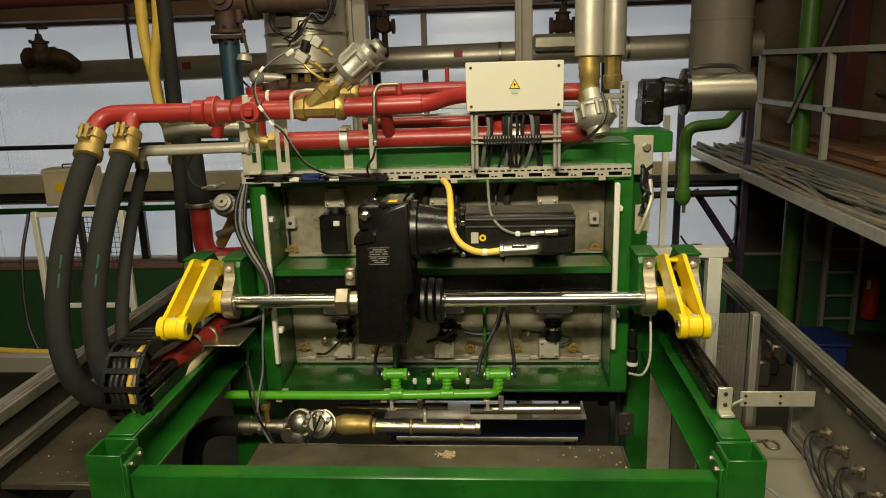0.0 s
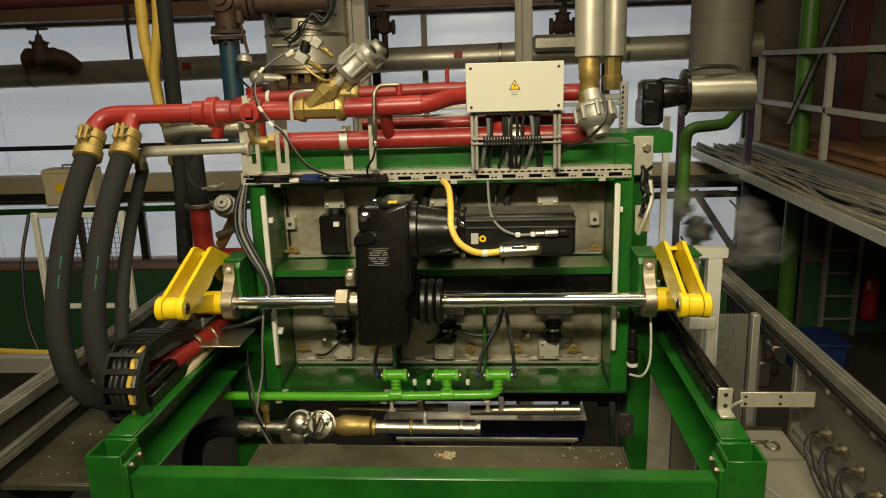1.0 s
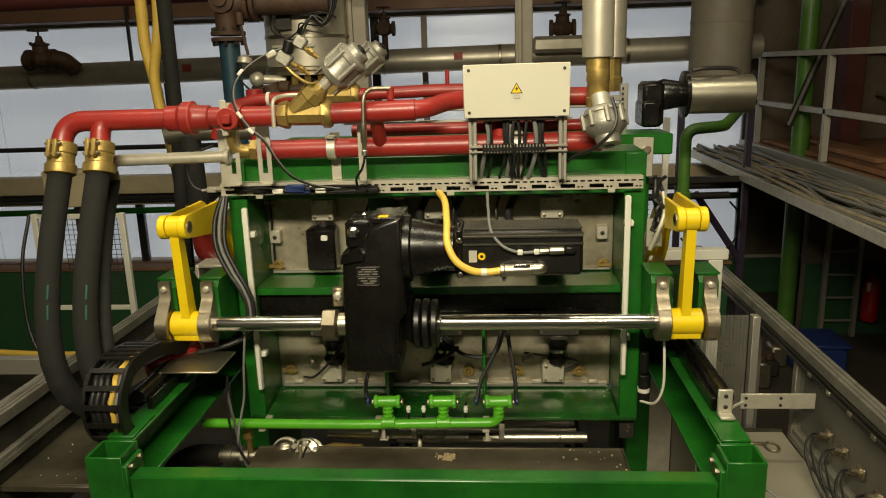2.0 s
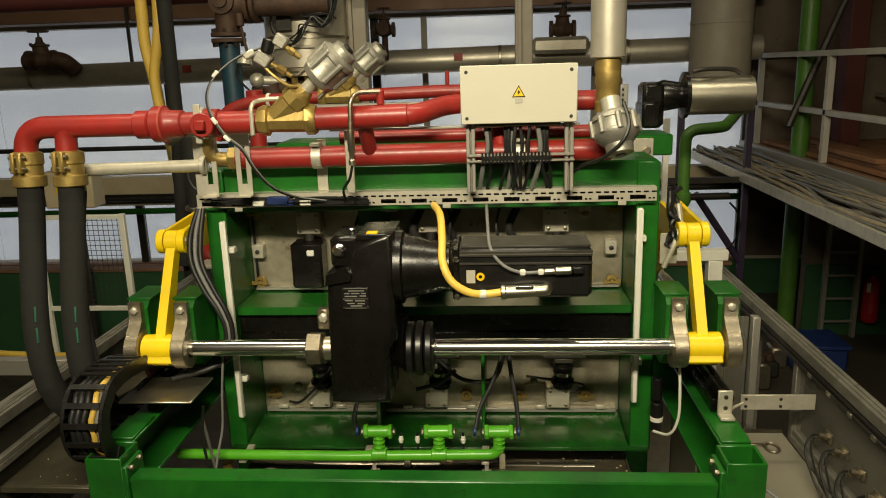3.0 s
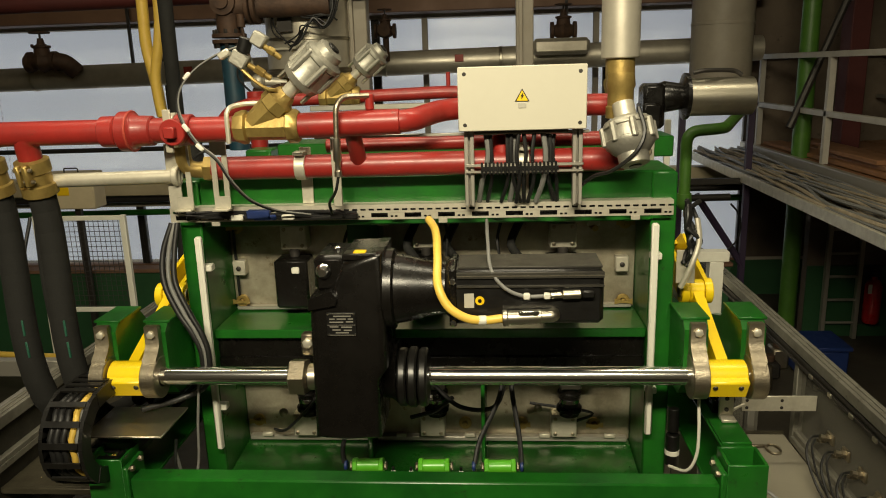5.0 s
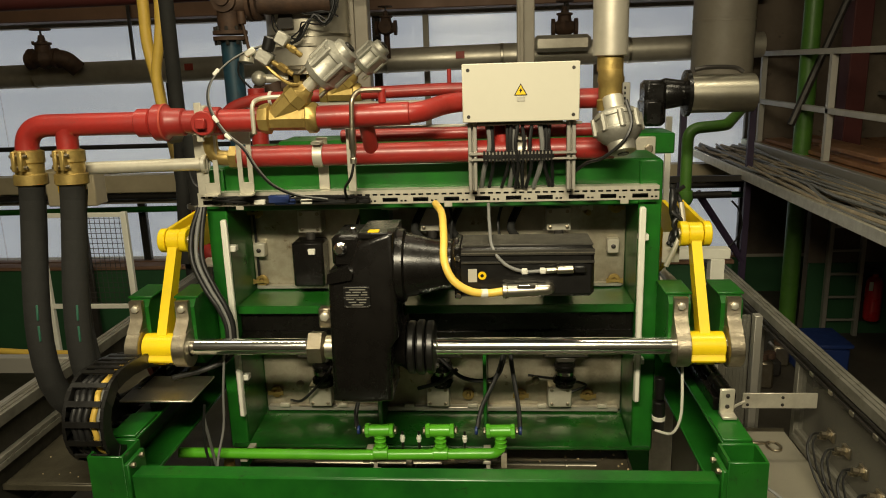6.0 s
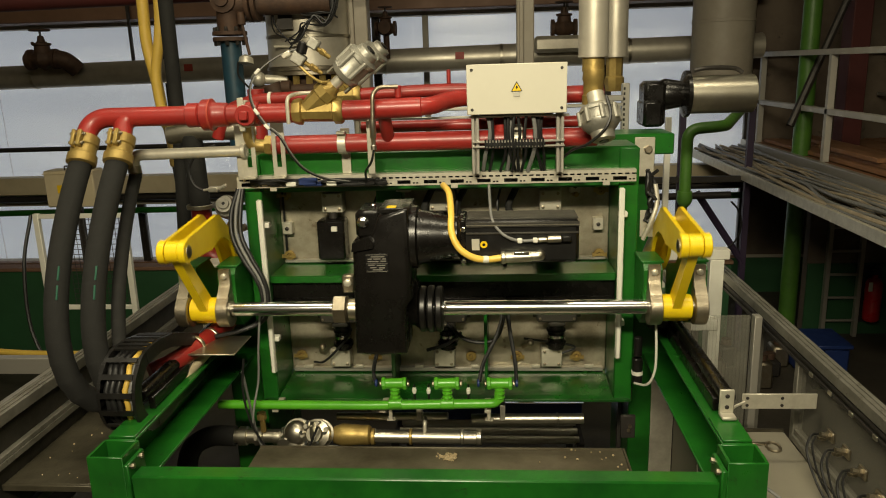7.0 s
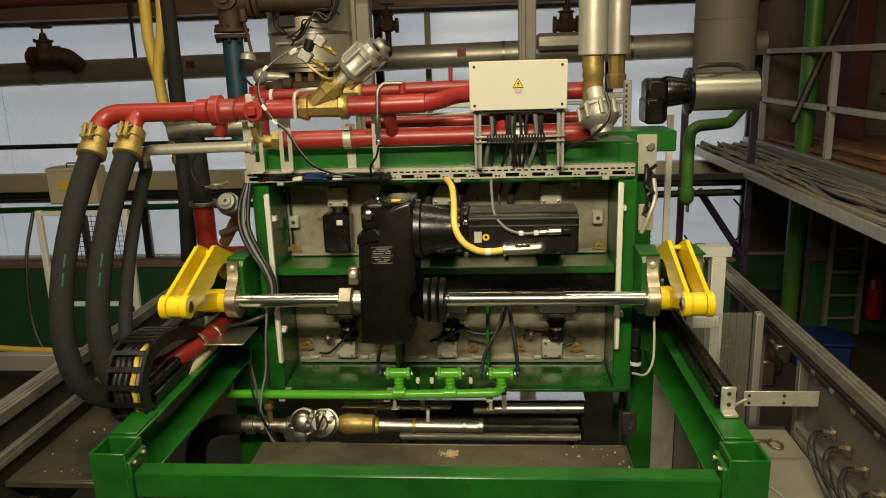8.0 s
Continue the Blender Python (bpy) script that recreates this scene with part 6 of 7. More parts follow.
    part("lead", Geo().tube(smooth_path([(0.43, 3.08, 2.87), (0.445, 3.05, 2.80), (0.42, 3.04, 2.74), (0.36, 3.08, 2.68), (0.31, 3.16, 2.65), (0.27, 3.24, 2.60)]), 0.006, 6), CABLE, s)
    u = carried("steam_riser", (0.40, 3.22, 2.97), "grey lagged steam riser above the drain valve", "pipe")
    part("lagging", Geo().cyl((0.395, 3.22, 3.015), (0.385, 3.22, 4.6), 0.060, 26), INSUL, u)
    part("spigot", Geo().cyl((0.395, 3.215, 2.96), (0.395, 3.22, 3.03), 0.045, 20), BRASS, u)


def junction_box():
    b = carried("junction_box", (0.083, 3.2, 2.56), "cream sheet-steel junction box with a warning triangle on two legs", "junction box")
    part("case", Geo().box(-0.114, 0.281, 3.165, 3.27, 2.806, 2.998, 0.006), CREAM, b)
    lid = part("lid", Geo().box(-0.119, 0.285, 3.151, 3.164, 2.802, 3.002, 0.005), CREAM, b)
    for x in (-0.098, 0.264):
        for z in (2.822, 2.98):
            part("screw", Geo().lathe((x, 3.151, z), (0, -1, 0), [(0, 0.0065), (0.003, 0.005)], 10), DARKMETAL, lid)
    x, z = 0.083, 2.908
    part("warning_sign", Geo().prism([(x - 0.023, z - 0.016), (x + 0.023, z - 0.016), (x, z + 0.024)], "y", 3.1485, 3.1505), BLACKPLASTIC, lid)
    part("sign_face", Geo().prism([(x - 0.018, z - 0.0135), (x + 0.018, z - 0.0135), (x, z + 0.0185)], "y", 3.1465, 3.148), SIGN_YELLOW, lid)
    bolt = [(x + 0.002, z + 0.011), (x - 0.005, z + 0.0), (x - 0.001, z + 0.0), (x - 0.004, z - 0.010), (x + 0.006, z + 0.003), (x + 0.002, z + 0.003)]
    part("sign_flash", Geo().prism(bolt, "y", 3.1445, 3.146), BLACKPLASTIC, lid)
    part("plate", Geo().box(x - 0.013, x + 0.013, 3.148, 3.1505, z - 0.036, z - 0.021, 0.0005), LABEL, lid)
    for xx in (-0.088, 0.262):
        part("leg", Geo().box(xx - 0.016, xx - 0.003, 3.19, 3.22, 2.553, 2.806, 0.002).box(xx + 0.003, xx + 0.016, 3.19, 3.22, 2.553, 2.806, 0.002).box(xx - 0.016, xx + 0.016, 3.21, 3.225, 2.553, 2.806, 0.001), ALU, b)
    part("gland_plate", Geo().box(-0.07, 0.23, 3.17, 3.26, 2.79, 2.806, 0.003), DIRTY_PLATE, b)
    part("comb_rail", Geo().box(-0.10, 0.28, 3.176, 3.188, 2.684, 2.694, 0.002).box(-0.10, 0.28, 3.176, 3.188, 2.664, 2.672, 0.002), ALU, b)
    comb = Geo()
    for k in range(20):
        comb.box(-0.05 + k * 0.0125, -0.043 + k * 0.0125, 3.166, 3.176, 2.66, 2.70, 0.001)
    comb.box(-0.05, 0.2, 3.168, 3.176, 2.672, 2.686, 0.001)
    part("comb", comb, BLACKPLASTIC, b)
    rnd = random.Random(2)
    for k, x in enumerate((-0.035, -0.02, 0.035, 0.05, 0.058, 0.075, 0.088, 0.125, 0.15, 0.165, 0.172, 0.19)):
        q = 3.20 + rnd.uniform(-0.015, 0.02)
        pts = [(x, q, 2.80), (x + rnd.uniform(-0.01, 0.01), q - 0.01, 2.72), (x + rnd.uniform(-0.012, 0.012), q, 2.64), (x + rnd.uniform(-0.03, 0.03), q + 0.05, 2.555)]
        part("cable", Geo().tube(smooth_path(pts, 5), 0.0065 if k % 4 else 0.009, 8), CABLE if k % 4 else CABLE_GREY, b)


def gear_motor():
    m = carried("gear_motor", (-0.2, 2.95, 1.85), "black shaft-mounted gear unit with a servo motor", "motor")
    y0, y1 = 2.885, 3.13
    body = [(-0.585, 1.865), (-0.575, 2.30), (-0.572, 2.335), (-0.50, 2.355), (-0.465, 2.44), (-0.375, 2.47), (-0.345, 2.47), (-0.345, 2.10), (-0.372, 2.06), (-0.375, 1.865), (-0.48, 1.858)]
    part("gear_housing", Geo().cast(body, "y", y0, y1, 0.022), BLACK, m)
    part("shoulder", Geo().prism([(-0.575, 2.30), (-0.57, 2.335), (-0.50, 2.36), (-0.485, 2.335), (-0.49, 2.315)], "y", y0 - 0.014, y0 + 0.03), BLACK, m)
    part("upper_housing", Geo().box(-0.565, -0.46, 2.93, 3.12, 2.34, 2.455, 0.015), BLACK, m)
    part("sight_glass", Geo().lathe((-0.532, 2.93, 2.408), (0, -1, 0), [(0, 0.022), (0.006, 0.024), (0.012, 0.020), (0.02, 0.012), (0.026, 0.012)], 16), CHROME, m, "chrome oil sight glass")
    part("breather", Geo().lathe((-0.50, 3.0, 2.455), (0, 0, 1), [(0, 0.012), (0.01, 0.012), (0.014, 0.008)], 8), CHROME, m)
    part("tag", Geo().box(-0.432, -0.395, 2.90, 2.93, 2.466, 2.474, 0.001), SIGN_YELLOW, m, "small yellow tag")
    part("lid", Geo().box(-0.465, -0.36, 2.892, 3.10, 2.448, 2.47, 0.006), BLACK, m)
    n = part("name_plate", Geo().box(-0.522, -0.431, 2.880, 2.8845, 2.215, 2.29, 0.001), BLACKPLASTIC, m, "dark engraved name plate")
    part("border", Geo().box(-0.520, -0.433, 2.8788, 2.8798, 2.286, 2.2875, 0).box(-0.520, -0.433, 2.8788, 2.8798, 2.2175, 2.219, 0).box(-0.520, -0.433, 2.8788, 2.8798, 2.250, 2.2512, 0), ALU, n)
    for a, b, z in ((-0.500, -0.446, 2.277), (-0.513, -0.496, 2.268), (-0.490, -0.462, 2.268), (-0.456, -0.440, 2.268), (-0.513, -0.470, 2.258), (-0.462, -0.440, 2.259), (-0.513, -0.486, 2.243), (-0.478, -0.444, 2.242), (-0.505, -0.480, 2.233), (-0.470, -0.446, 2.232), (-0.495, -0.455, 2.224)):
        part("line", Geo().box(a, b, 2.8788, 2.8798, z, z + 0.0036, 0), ALU, n)
    for x in (-0.517, -0.436):
        for z in (2.22, 2.285):
            part("rivet", Geo().lathe((x, 2.880, z), (0, -1, 0), [(0, 0.004), (0.002, 0.003)], 8), CHROME, n)
    part("flange", Geo().lathe((-0.352, 3.0, 2.33), (1, 0, 0), [(0, 0.122), (0.006, 0.128), (0.03, 0.128), (0.036, 0.112)], 30), BLACK, m)
    part("adapter", Geo().lathe((-0.326, 3.0, 2.33), (1, 0, 0), [(0, 0.112), (0.04, 0.106), (0.10, 0.092), (0.14, 0.084), (0.165, 0.084), (0.175, 0.094), (0.19, 0.096)], 28), BLACK, m)
    motor = Geo().box(-0.138, 0.315, 2.905, 3.10, 2.240, 2.41, 0.014)
    part("motor_body", motor, BLACKPLASTIC, m, "square black servo motor")
    part("cooling_edge", Geo().box(-0.124, 0.314, 2.897, 2.9055, 2.358, 2.366, 0.003).box(-0.124, 0.314, 2.897, 2.9055, 2.386, 2.406, 0.004), DUSTBLACK, m)
    part("motor_top", Geo().box(-0.12, 0.312, 2.925, 3.08, 2.4102, 2.417, 0.003), DUSTBLACK, m, "dusty grey upper face of the motor")
    # thin bright strip drawn as the highlight along the motor's upper edge
    part("edge_highlight", Geo().box(-0.122, 0.313, 2.8955, 2.8968, 2.393, 2.3965, 0), STAINLESS, m)
    part("motor_flange", Geo().box(-0.148, -0.125, 2.90, 3.105, 2.235, 2.415, 0.006), BLACK, m)
    bolts(m, CHROME, [(-0.1355, 2.899, 2.380), (-0.1355, 2.899, 2.25)], (0, -1, 0), 0.011, 0.01)
    part("label", Geo().box(-0.102, -0.072, 2.9025, 2.904, 2.295, 2.34, 0.0005), LABEL, m, "grey printed label")
    part("warning_dot", Geo().lathe((-0.055, 2.9045, 2.317), (0, -1, 0), [(0, 0.014), (0.0015, 0.014)], 18), SIGN_YELLOW, m)
    part("dot_mark", Geo().lathe((-0.055, 2.9029, 2.317), (0, -1, 0), [(0, 0.006), (0.001, 0.006)], 12), BLACKPLASTIC, m)
    con = part("power_connector", Geo().cyl((0.015, 2.888, 2.267), (0.13, 2.888, 2.272), 0.022, 16).cyl((0.012, 2.888, 2.267), (0.03, 2.888, 2.268), 0.025, 16), STAINLESS, m, "chromed power connector")
    part("elbow", Geo().tube(rounded([(0.12, 2.888, 2.272), (0.165, 2.888, 2.274), (0.165, 2.91, 2.274)], 0.02, 5), 0.020, 14), STAINLESS, con)
    part("latch", Geo().box(0.06, 0.12, 2.862, 2.872, 2.283, 2.295, 0.003), CHROME, con)
    sig = part("signal_connector", Geo().cyl((0.19, 2.89, 2.338), (0.245, 2.89, 2.340), 0.014, 14).cyl((0.155, 2.89, 2.336), (0.19, 2.89, 2.338), 0.010, 12), STAINLESS, m, "chromed signal connector")
    part("socket", Geo().box(0.246, 0.285, 2.88, 2.906, 2.328, 2.352, 0.005), BLACKPLASTIC, sig)
    part("power_cable", Geo().tube(smooth_path([(-0.23, 3.22, 2.505), (-0.20, 3.12, 2.485), (-0.185, 2.98, 2.43), (-0.18, 2.90, 2.37), (-0.15, 2.875, 2.31), (-0.095, 2.875, 2.272), (-0.04, 2.885, 2.262), (0.013, 2.888, 2.267)]), 0.0135, 12), CABLE_YELLOW, m, "orange-yellow motor power cable")
    part("cable_marker", Geo().cyl((-0.062, 2.8825, 2.2622), (-0.035, 2.885, 2.2618), 0.0148, 12), WHITE, m)
    part("signal_cable", Geo().tube(smooth_path([(-0.035, 3.22, 2.50), (-0.03, 3.05, 2.46), (-0.02, 2.92, 2.41), (0.02, 2.892, 2.36), (0.08, 2.888, 2.335), (0.155, 2.89, 2.336)]), 0.006, 10), CABLE_GREY, m)
    for a in ((0.075, 2.335), (0.135, 2.336)):
        part("cable_marker", Geo().box(a[0], a[0] + 0.02, 2.878, 2.898, a[1] - 0.009, a[1] + 0.009, 0.003), WHITE, m)
    # clamp collar on the shaft and locking nut
    col = part("clamp_collar", Geo().lathe((-0.384, 3.069, 2.02), (1, 0, 0), [(0, 0.085), (0.03, 0.09), (0.045, 0.10), (0.05, 0.105)], 30), BLACK, m)
    for k in range(3):
        part("disc", Geo().cyl((-0.332 + k * 0.034, 3.069, 2.0), (-0.303 + k * 0.034, 3.069, 2.0), 0.098 + 0.003 * (k == 1), 32, 0.006), BLACKPLASTIC, col)
    bolts(m, CHROME, [(-0.226, 3.069 - 0.08 * math.cos(a), 2.0 + 0.08 * math.sin(a)) for a in (0.5, -0.6)], (1, 0, 0), 0.010, 0.008)
    part("torque_arm", Geo().box(-0.67, -0.62, 3.10, 3.14, 2.06, 2.14, 0.006), STEEL, m)
    part("torque_screw", Geo().lathe((-0.645, 3.10, 2.11), (0, -1, 0), [(0, 0.018), (0.012, 0.018), (0.016, 0.012)], 6), ZINC, m)
    nut = Geo().lathe((-0.705, 3.069, 2.0), (1, 0, 0), [(0, 0.052), (0.006, 0.064), (0.056, 0.064), (0.062, 0.052)], 6)
    part("lock_nut", nut, STEEL, m, "large hexagon lock nut")
    part("washer", Geo().cyl((-0.640, 3.069, 2.0), (-0.584, 3.069, 2.0), 0.045, 24), STAINLESS, m)


def water_block():
    w = carried("water_manifold", (-0.4, 3.15, 1.45), "lime green water manifold with three stop cocks", "manifold")
    part("pipe", Geo().tube(rounded([(-1.30, 3.17, 1.505), (-0.6, 3.15, 1.512), (-0.005, 3.15, 1.524), (0.0, 3.15, 1.60)], 0.04, 5), 0.021, 16), LIME, w)
    for x in (-0.472, -0.235, 0.0):
        stalk = Geo().cyl((x, 3.15, 1.535), (x, 3.15, 1.612), 0.019, 14)
        for z in (1.552, 1.572, 1.590):
            stalk.cyl((x, 3.15, z), (x, 3.15, z + 0.008), 0.024, 14)
        k = part("stop_cock", stalk, LIME, w)
        part("head", Geo().cyl((x - 0.050, 3.15, 1.62), (x + 0.050, 3.15, 1.622), 0.024, 16).cyl((x - 0.056, 3.15, 1.62), (x - 0.038, 3.15, 1.621), 0.029, 8).cyl((x + 0.038, 3.15, 1.62), (x + 0.056, 3.15, 1.621), 0.029, 8), LIME, k)
        part("spindle", Geo().cyl((x - 0.068, 3.15, 1.62), (x - 0.0562, 3.15, 1.62), 0.015, 8).cyl((x + 0.0562, 3.15, 1.621), (x + 0.068, 3.15, 1.621), 0.015, 8), STEEL, k)
        if x < -0.01:
            part("collar", Geo().cyl((x - 0.03, 3.15, 1.522), (x + 0.03, 3.15, 1.523), 0.026, 12), LIME, k)
    for x in (-0.385, -0.32, -0.14):
        a = part("air_fitting", Geo().cyl((x, 3.16, 1.566), (x, 3.16, 1.596), 0.0085, 10).cyl((x, 3.16, 1.575), (x, 3.16, 1.588), 0.0105, 10), WHITE, w, "small white push fitting")
        part("stem", Geo().cyl((x, 3.16, 1.525), (x, 3.16, 1.5655), 0.006, 8), BLACKPLASTIC, a)
        part("nipple", Geo().cyl((x, 3.16, 1.5965), (x, 3.16, 1.612), 0.005, 8), BLACKPLASTIC, a)
    for x in (-0.56, -0.10, 0.07):
        part("blue_ring", Geo().ring((x, 3.15, 1.622), (x + 0.012, 3.15, 1.622), 0.018, 0.006, 12), BLUEPLASTIC, w)
    for pts in ([(-0.09, 3.15, 1.63), (-0.07, 3.2, 1.70), (0.0, 3.30, 1.82), (0.03, 3.42, 1.95), (0.02, 3.45, 2.06)], [(0.075, 3.15, 1.63), (0.07, 3.22, 1.70), (0.045, 3.32, 1.85), (0.04, 3.42, 2.0), (0.03, 3.46, 2.10)],
                [(-0.56, 3.15, 1.63), (-0.57, 3.2, 1.68), (-0.55, 3.35, 1.78)], [(-0.25, 3.44, 1.80), (-0.15, 3.40, 1.73), (-0.02, 3.38, 1.74), (0.03, 3.4, 1.86)], [(-0.35, 3.45, 1.66), (-0.25, 3.43, 1.70), (-0.18, 3.42, 1.76)]):
        part("hose", Geo().tube(smooth_path(pts), 0.009, 8), CABLE, w)
    for x in (-1.05, -0.55, -0.07):
        part("hanger", Geo().box(x, x + 0.03, 3.16, 3.29, 1.47, 1.485, 0.002), ZINC, w)
    d = carried("drain_line", (-0.5, 3.3, 1.25), "stainless drain pipe with a brass angle valve under the carriage", "pipe")
    y = 3.3
    part("pipe", Geo().cyl((-0.62, y, 1.278), (-0.09, y, 1.272), 0.031, 22), STAINLESS, d)
    for x0, x1, r in ((-0.62, -0.60, 0.040), (-0.435, -0.42, 0.039), (-0.19, -0.172, 0.036), (-0.115, -0.088, 0.037)):
        part("pipe_collar", Geo().lathe((x0, y, 1.276), (1, 0, 0), [(0, r - 0.004), (0.003, r), (x1 - x0 - 0.003, r), (x1 - x0, r - 0.004)], 22), BRASS if x0 < -0.4 else STAINLESS, d)
    part("link_pipe", Geo().tube(rounded([(-0.36, y, 1.30), (-0.36, y + 0.01, 1.345), (-0.36, 3.37, 1.35)], 0.012, 4), 0.010, 10), ZINC, d)
    part("cover_dome", Geo().lathe((-0.965, y - 0.02, 1.31), (-0.15, -1, 0.35), [(0, 0.058), (0.02, 0.062), (0.05, 0.056), (0.07, 0.042), (0.08, 0.02), (0.081, 0.001)], 26), STAINLESS, d, "dented bright actuator cover")
    part("cover_band", Geo().ring((-0.965, y - 0.03, 1.312), (-0.967, y - 0.05, 1.32), 0.068, 0.058, 26), ZINC, d)
    for k in range(7):
        a = 0.5 + k * 0.9
        q = Vector((-0.87 + 0.062 * math.cos(a), y - 0.10, 1.335 + 0.058 * math.sin(a)))
        part("cover_lug", Geo().cyl(q, q + Vector((0, 0.05, -0.02)), 0.013, 10), STAINLESS, d)
    part("side_cap", Geo().lathe((-0.98, y - 0.05, 1.255), (0, -1, 0.1), [(0, 0.036), (0.03, 0.038), (0.034, 0.032), (0.045, 0.03), (0.05, 0.012)], 20), STAINLESS, d)
    for x in (-1.19, -1.06, -0.91):
        part("union_ring", Geo().lathe((x, y, 1.275), (1, 0, 0), [(0, 0.04), (0.004, 0.047), (0.018, 0.047), (0.022, 0.04)], 8), STAINLESS, d)
    part("brass_stem", Geo().cyl((-1.14, y - 0.02, 1.31), (-1.14, y - 0.03, 1.41), 0.014, 10).cyl((-1.14, y - 0.03, 1.38), (-1.14, y - 0.03, 1.415), 0.024, 8), BRASS, d)
    for x in (-0.50, -0.05):
        part("bracket", Geo().box(x - 0.008, x + 0.008, 3.17, 3.176, 1.43, 1.50, 0.002).box(x - 0.018, x + 0.018, 3.17, 3.20, 1.425, 1.43, 0.001), ZINC, d)
    loop = [(-1.10, 3.0, 1.80), (-1.12, 3.01, 1.65), (-1.11, 3.03, 1.50), (-1.09, 3.08, 1.38), (-1.03, 3.1, 1.26), (-0.96, 3.12, 1.24), (-0.89, 3.13, 1.30), (-0.84, 3.15, 1.40)]
    part("control_cable", Geo().tube(smooth_path(loop), 0.0055, 8), CABLE, d, "black cable looped to the actuator")
    part("valve_body", Geo().lathe((-0.80, y, 1.285), (1, 0, 0), [(0, 0.04), (0.04, 0.055), (0.12, 0.05), (0.125, 0.048), (0.17, 0.048), (0.18, 0.038)], 12), BRASS, d)
    part("actuator", Geo().lathe((-0.86, y - 0.01, 1.295), (-0.1, -1, 0.5), [(0, 0.05), (0.01, 0.066), (0.03, 0.070), (0.035, 0.060), (0.07, 0.060), (0.075, 0.070), (0.09, 0.068), (0.10, 0.04), (0.12, 0.036)], 24), STAINLESS, d, "bright stainless actuator with a bolted cover")
    top = Vector((-0.875, y - 0.085, 1.345))
    bolts(d, CHROME, [top + Vector((0.055 * math.cos(k * 1.05), -0.01 + 0.025 * math.sin(k * 1.05), 0.045 * math.sin(k * 1.05))) for k in range(6)], (-0.1, -1, 0.5), 0.010, 0.02)
    part("rib", Geo().box(-0.885, -0.865, y - 0.13, y - 0.09, 1.30, 1.40, 0.006), STAINLESS, d)
    part("tee", Geo().cyl((-1.10, y, 1.27), (-0.85, y, 1.28), 0.035, 18).cyl((-1.02, y, 1.27), (-1.02, y - 0.09, 1.27), 0.04, 18), STAINLESS, d)
    part("union", Geo().lathe((-1.30, y, 1.275), (1, 0, 0), [(0, 0.034), (0.03, 0.034), (0.032, 0.046), (0.07, 0.046), (0.072, 0.036), (0.11, 0.036), (0.112, 0.044), (0.15, 0.044), (0.155, 0.033), (0.25, 0.033)], 20), STAINLESS, d)
    part("hose", Geo().tube(smooth_path([(-1.29, y, 1.275), (-1.42, y, 1.27), (-1.52, y, 1.20), (-1.56, y, 1.05), (-1.56, y, 0.8)]), 0.05, 14), RUBBER, d)
    part("second_pipe", Geo().cyl((-0.80, 3.37, 1.345), (-0.25, 3.37, 1.350), 0.019, 18), STAINLESS, d)
    part("second_pipe", Geo().cyl((-0.14, 3.37, 1.335), (0.40, 3.37, 1.34), 0.025, 18).cyl((0.27, 3.37, 1.339), (0.28, 3.37, 1.339), 0.029, 18), STAINLESS, d)
    for x in (-0.40, 0.0):
        part("hanger", Geo().box(x, x + 0.025, 3.33, 3.39, 1.345, 1.425, 0.002), ZINC, d)
    part("lead", Geo().tube(smooth_path([(-1.13, 3.05, 1.72), (-1.115, 3.08, 1.5), (-1.10, 3.1, 1.36), (-1.06, 3.12, 1.26), (-1.0, 3.15, 1.24)]), 0.006, 6), CABLE_GREY, d)


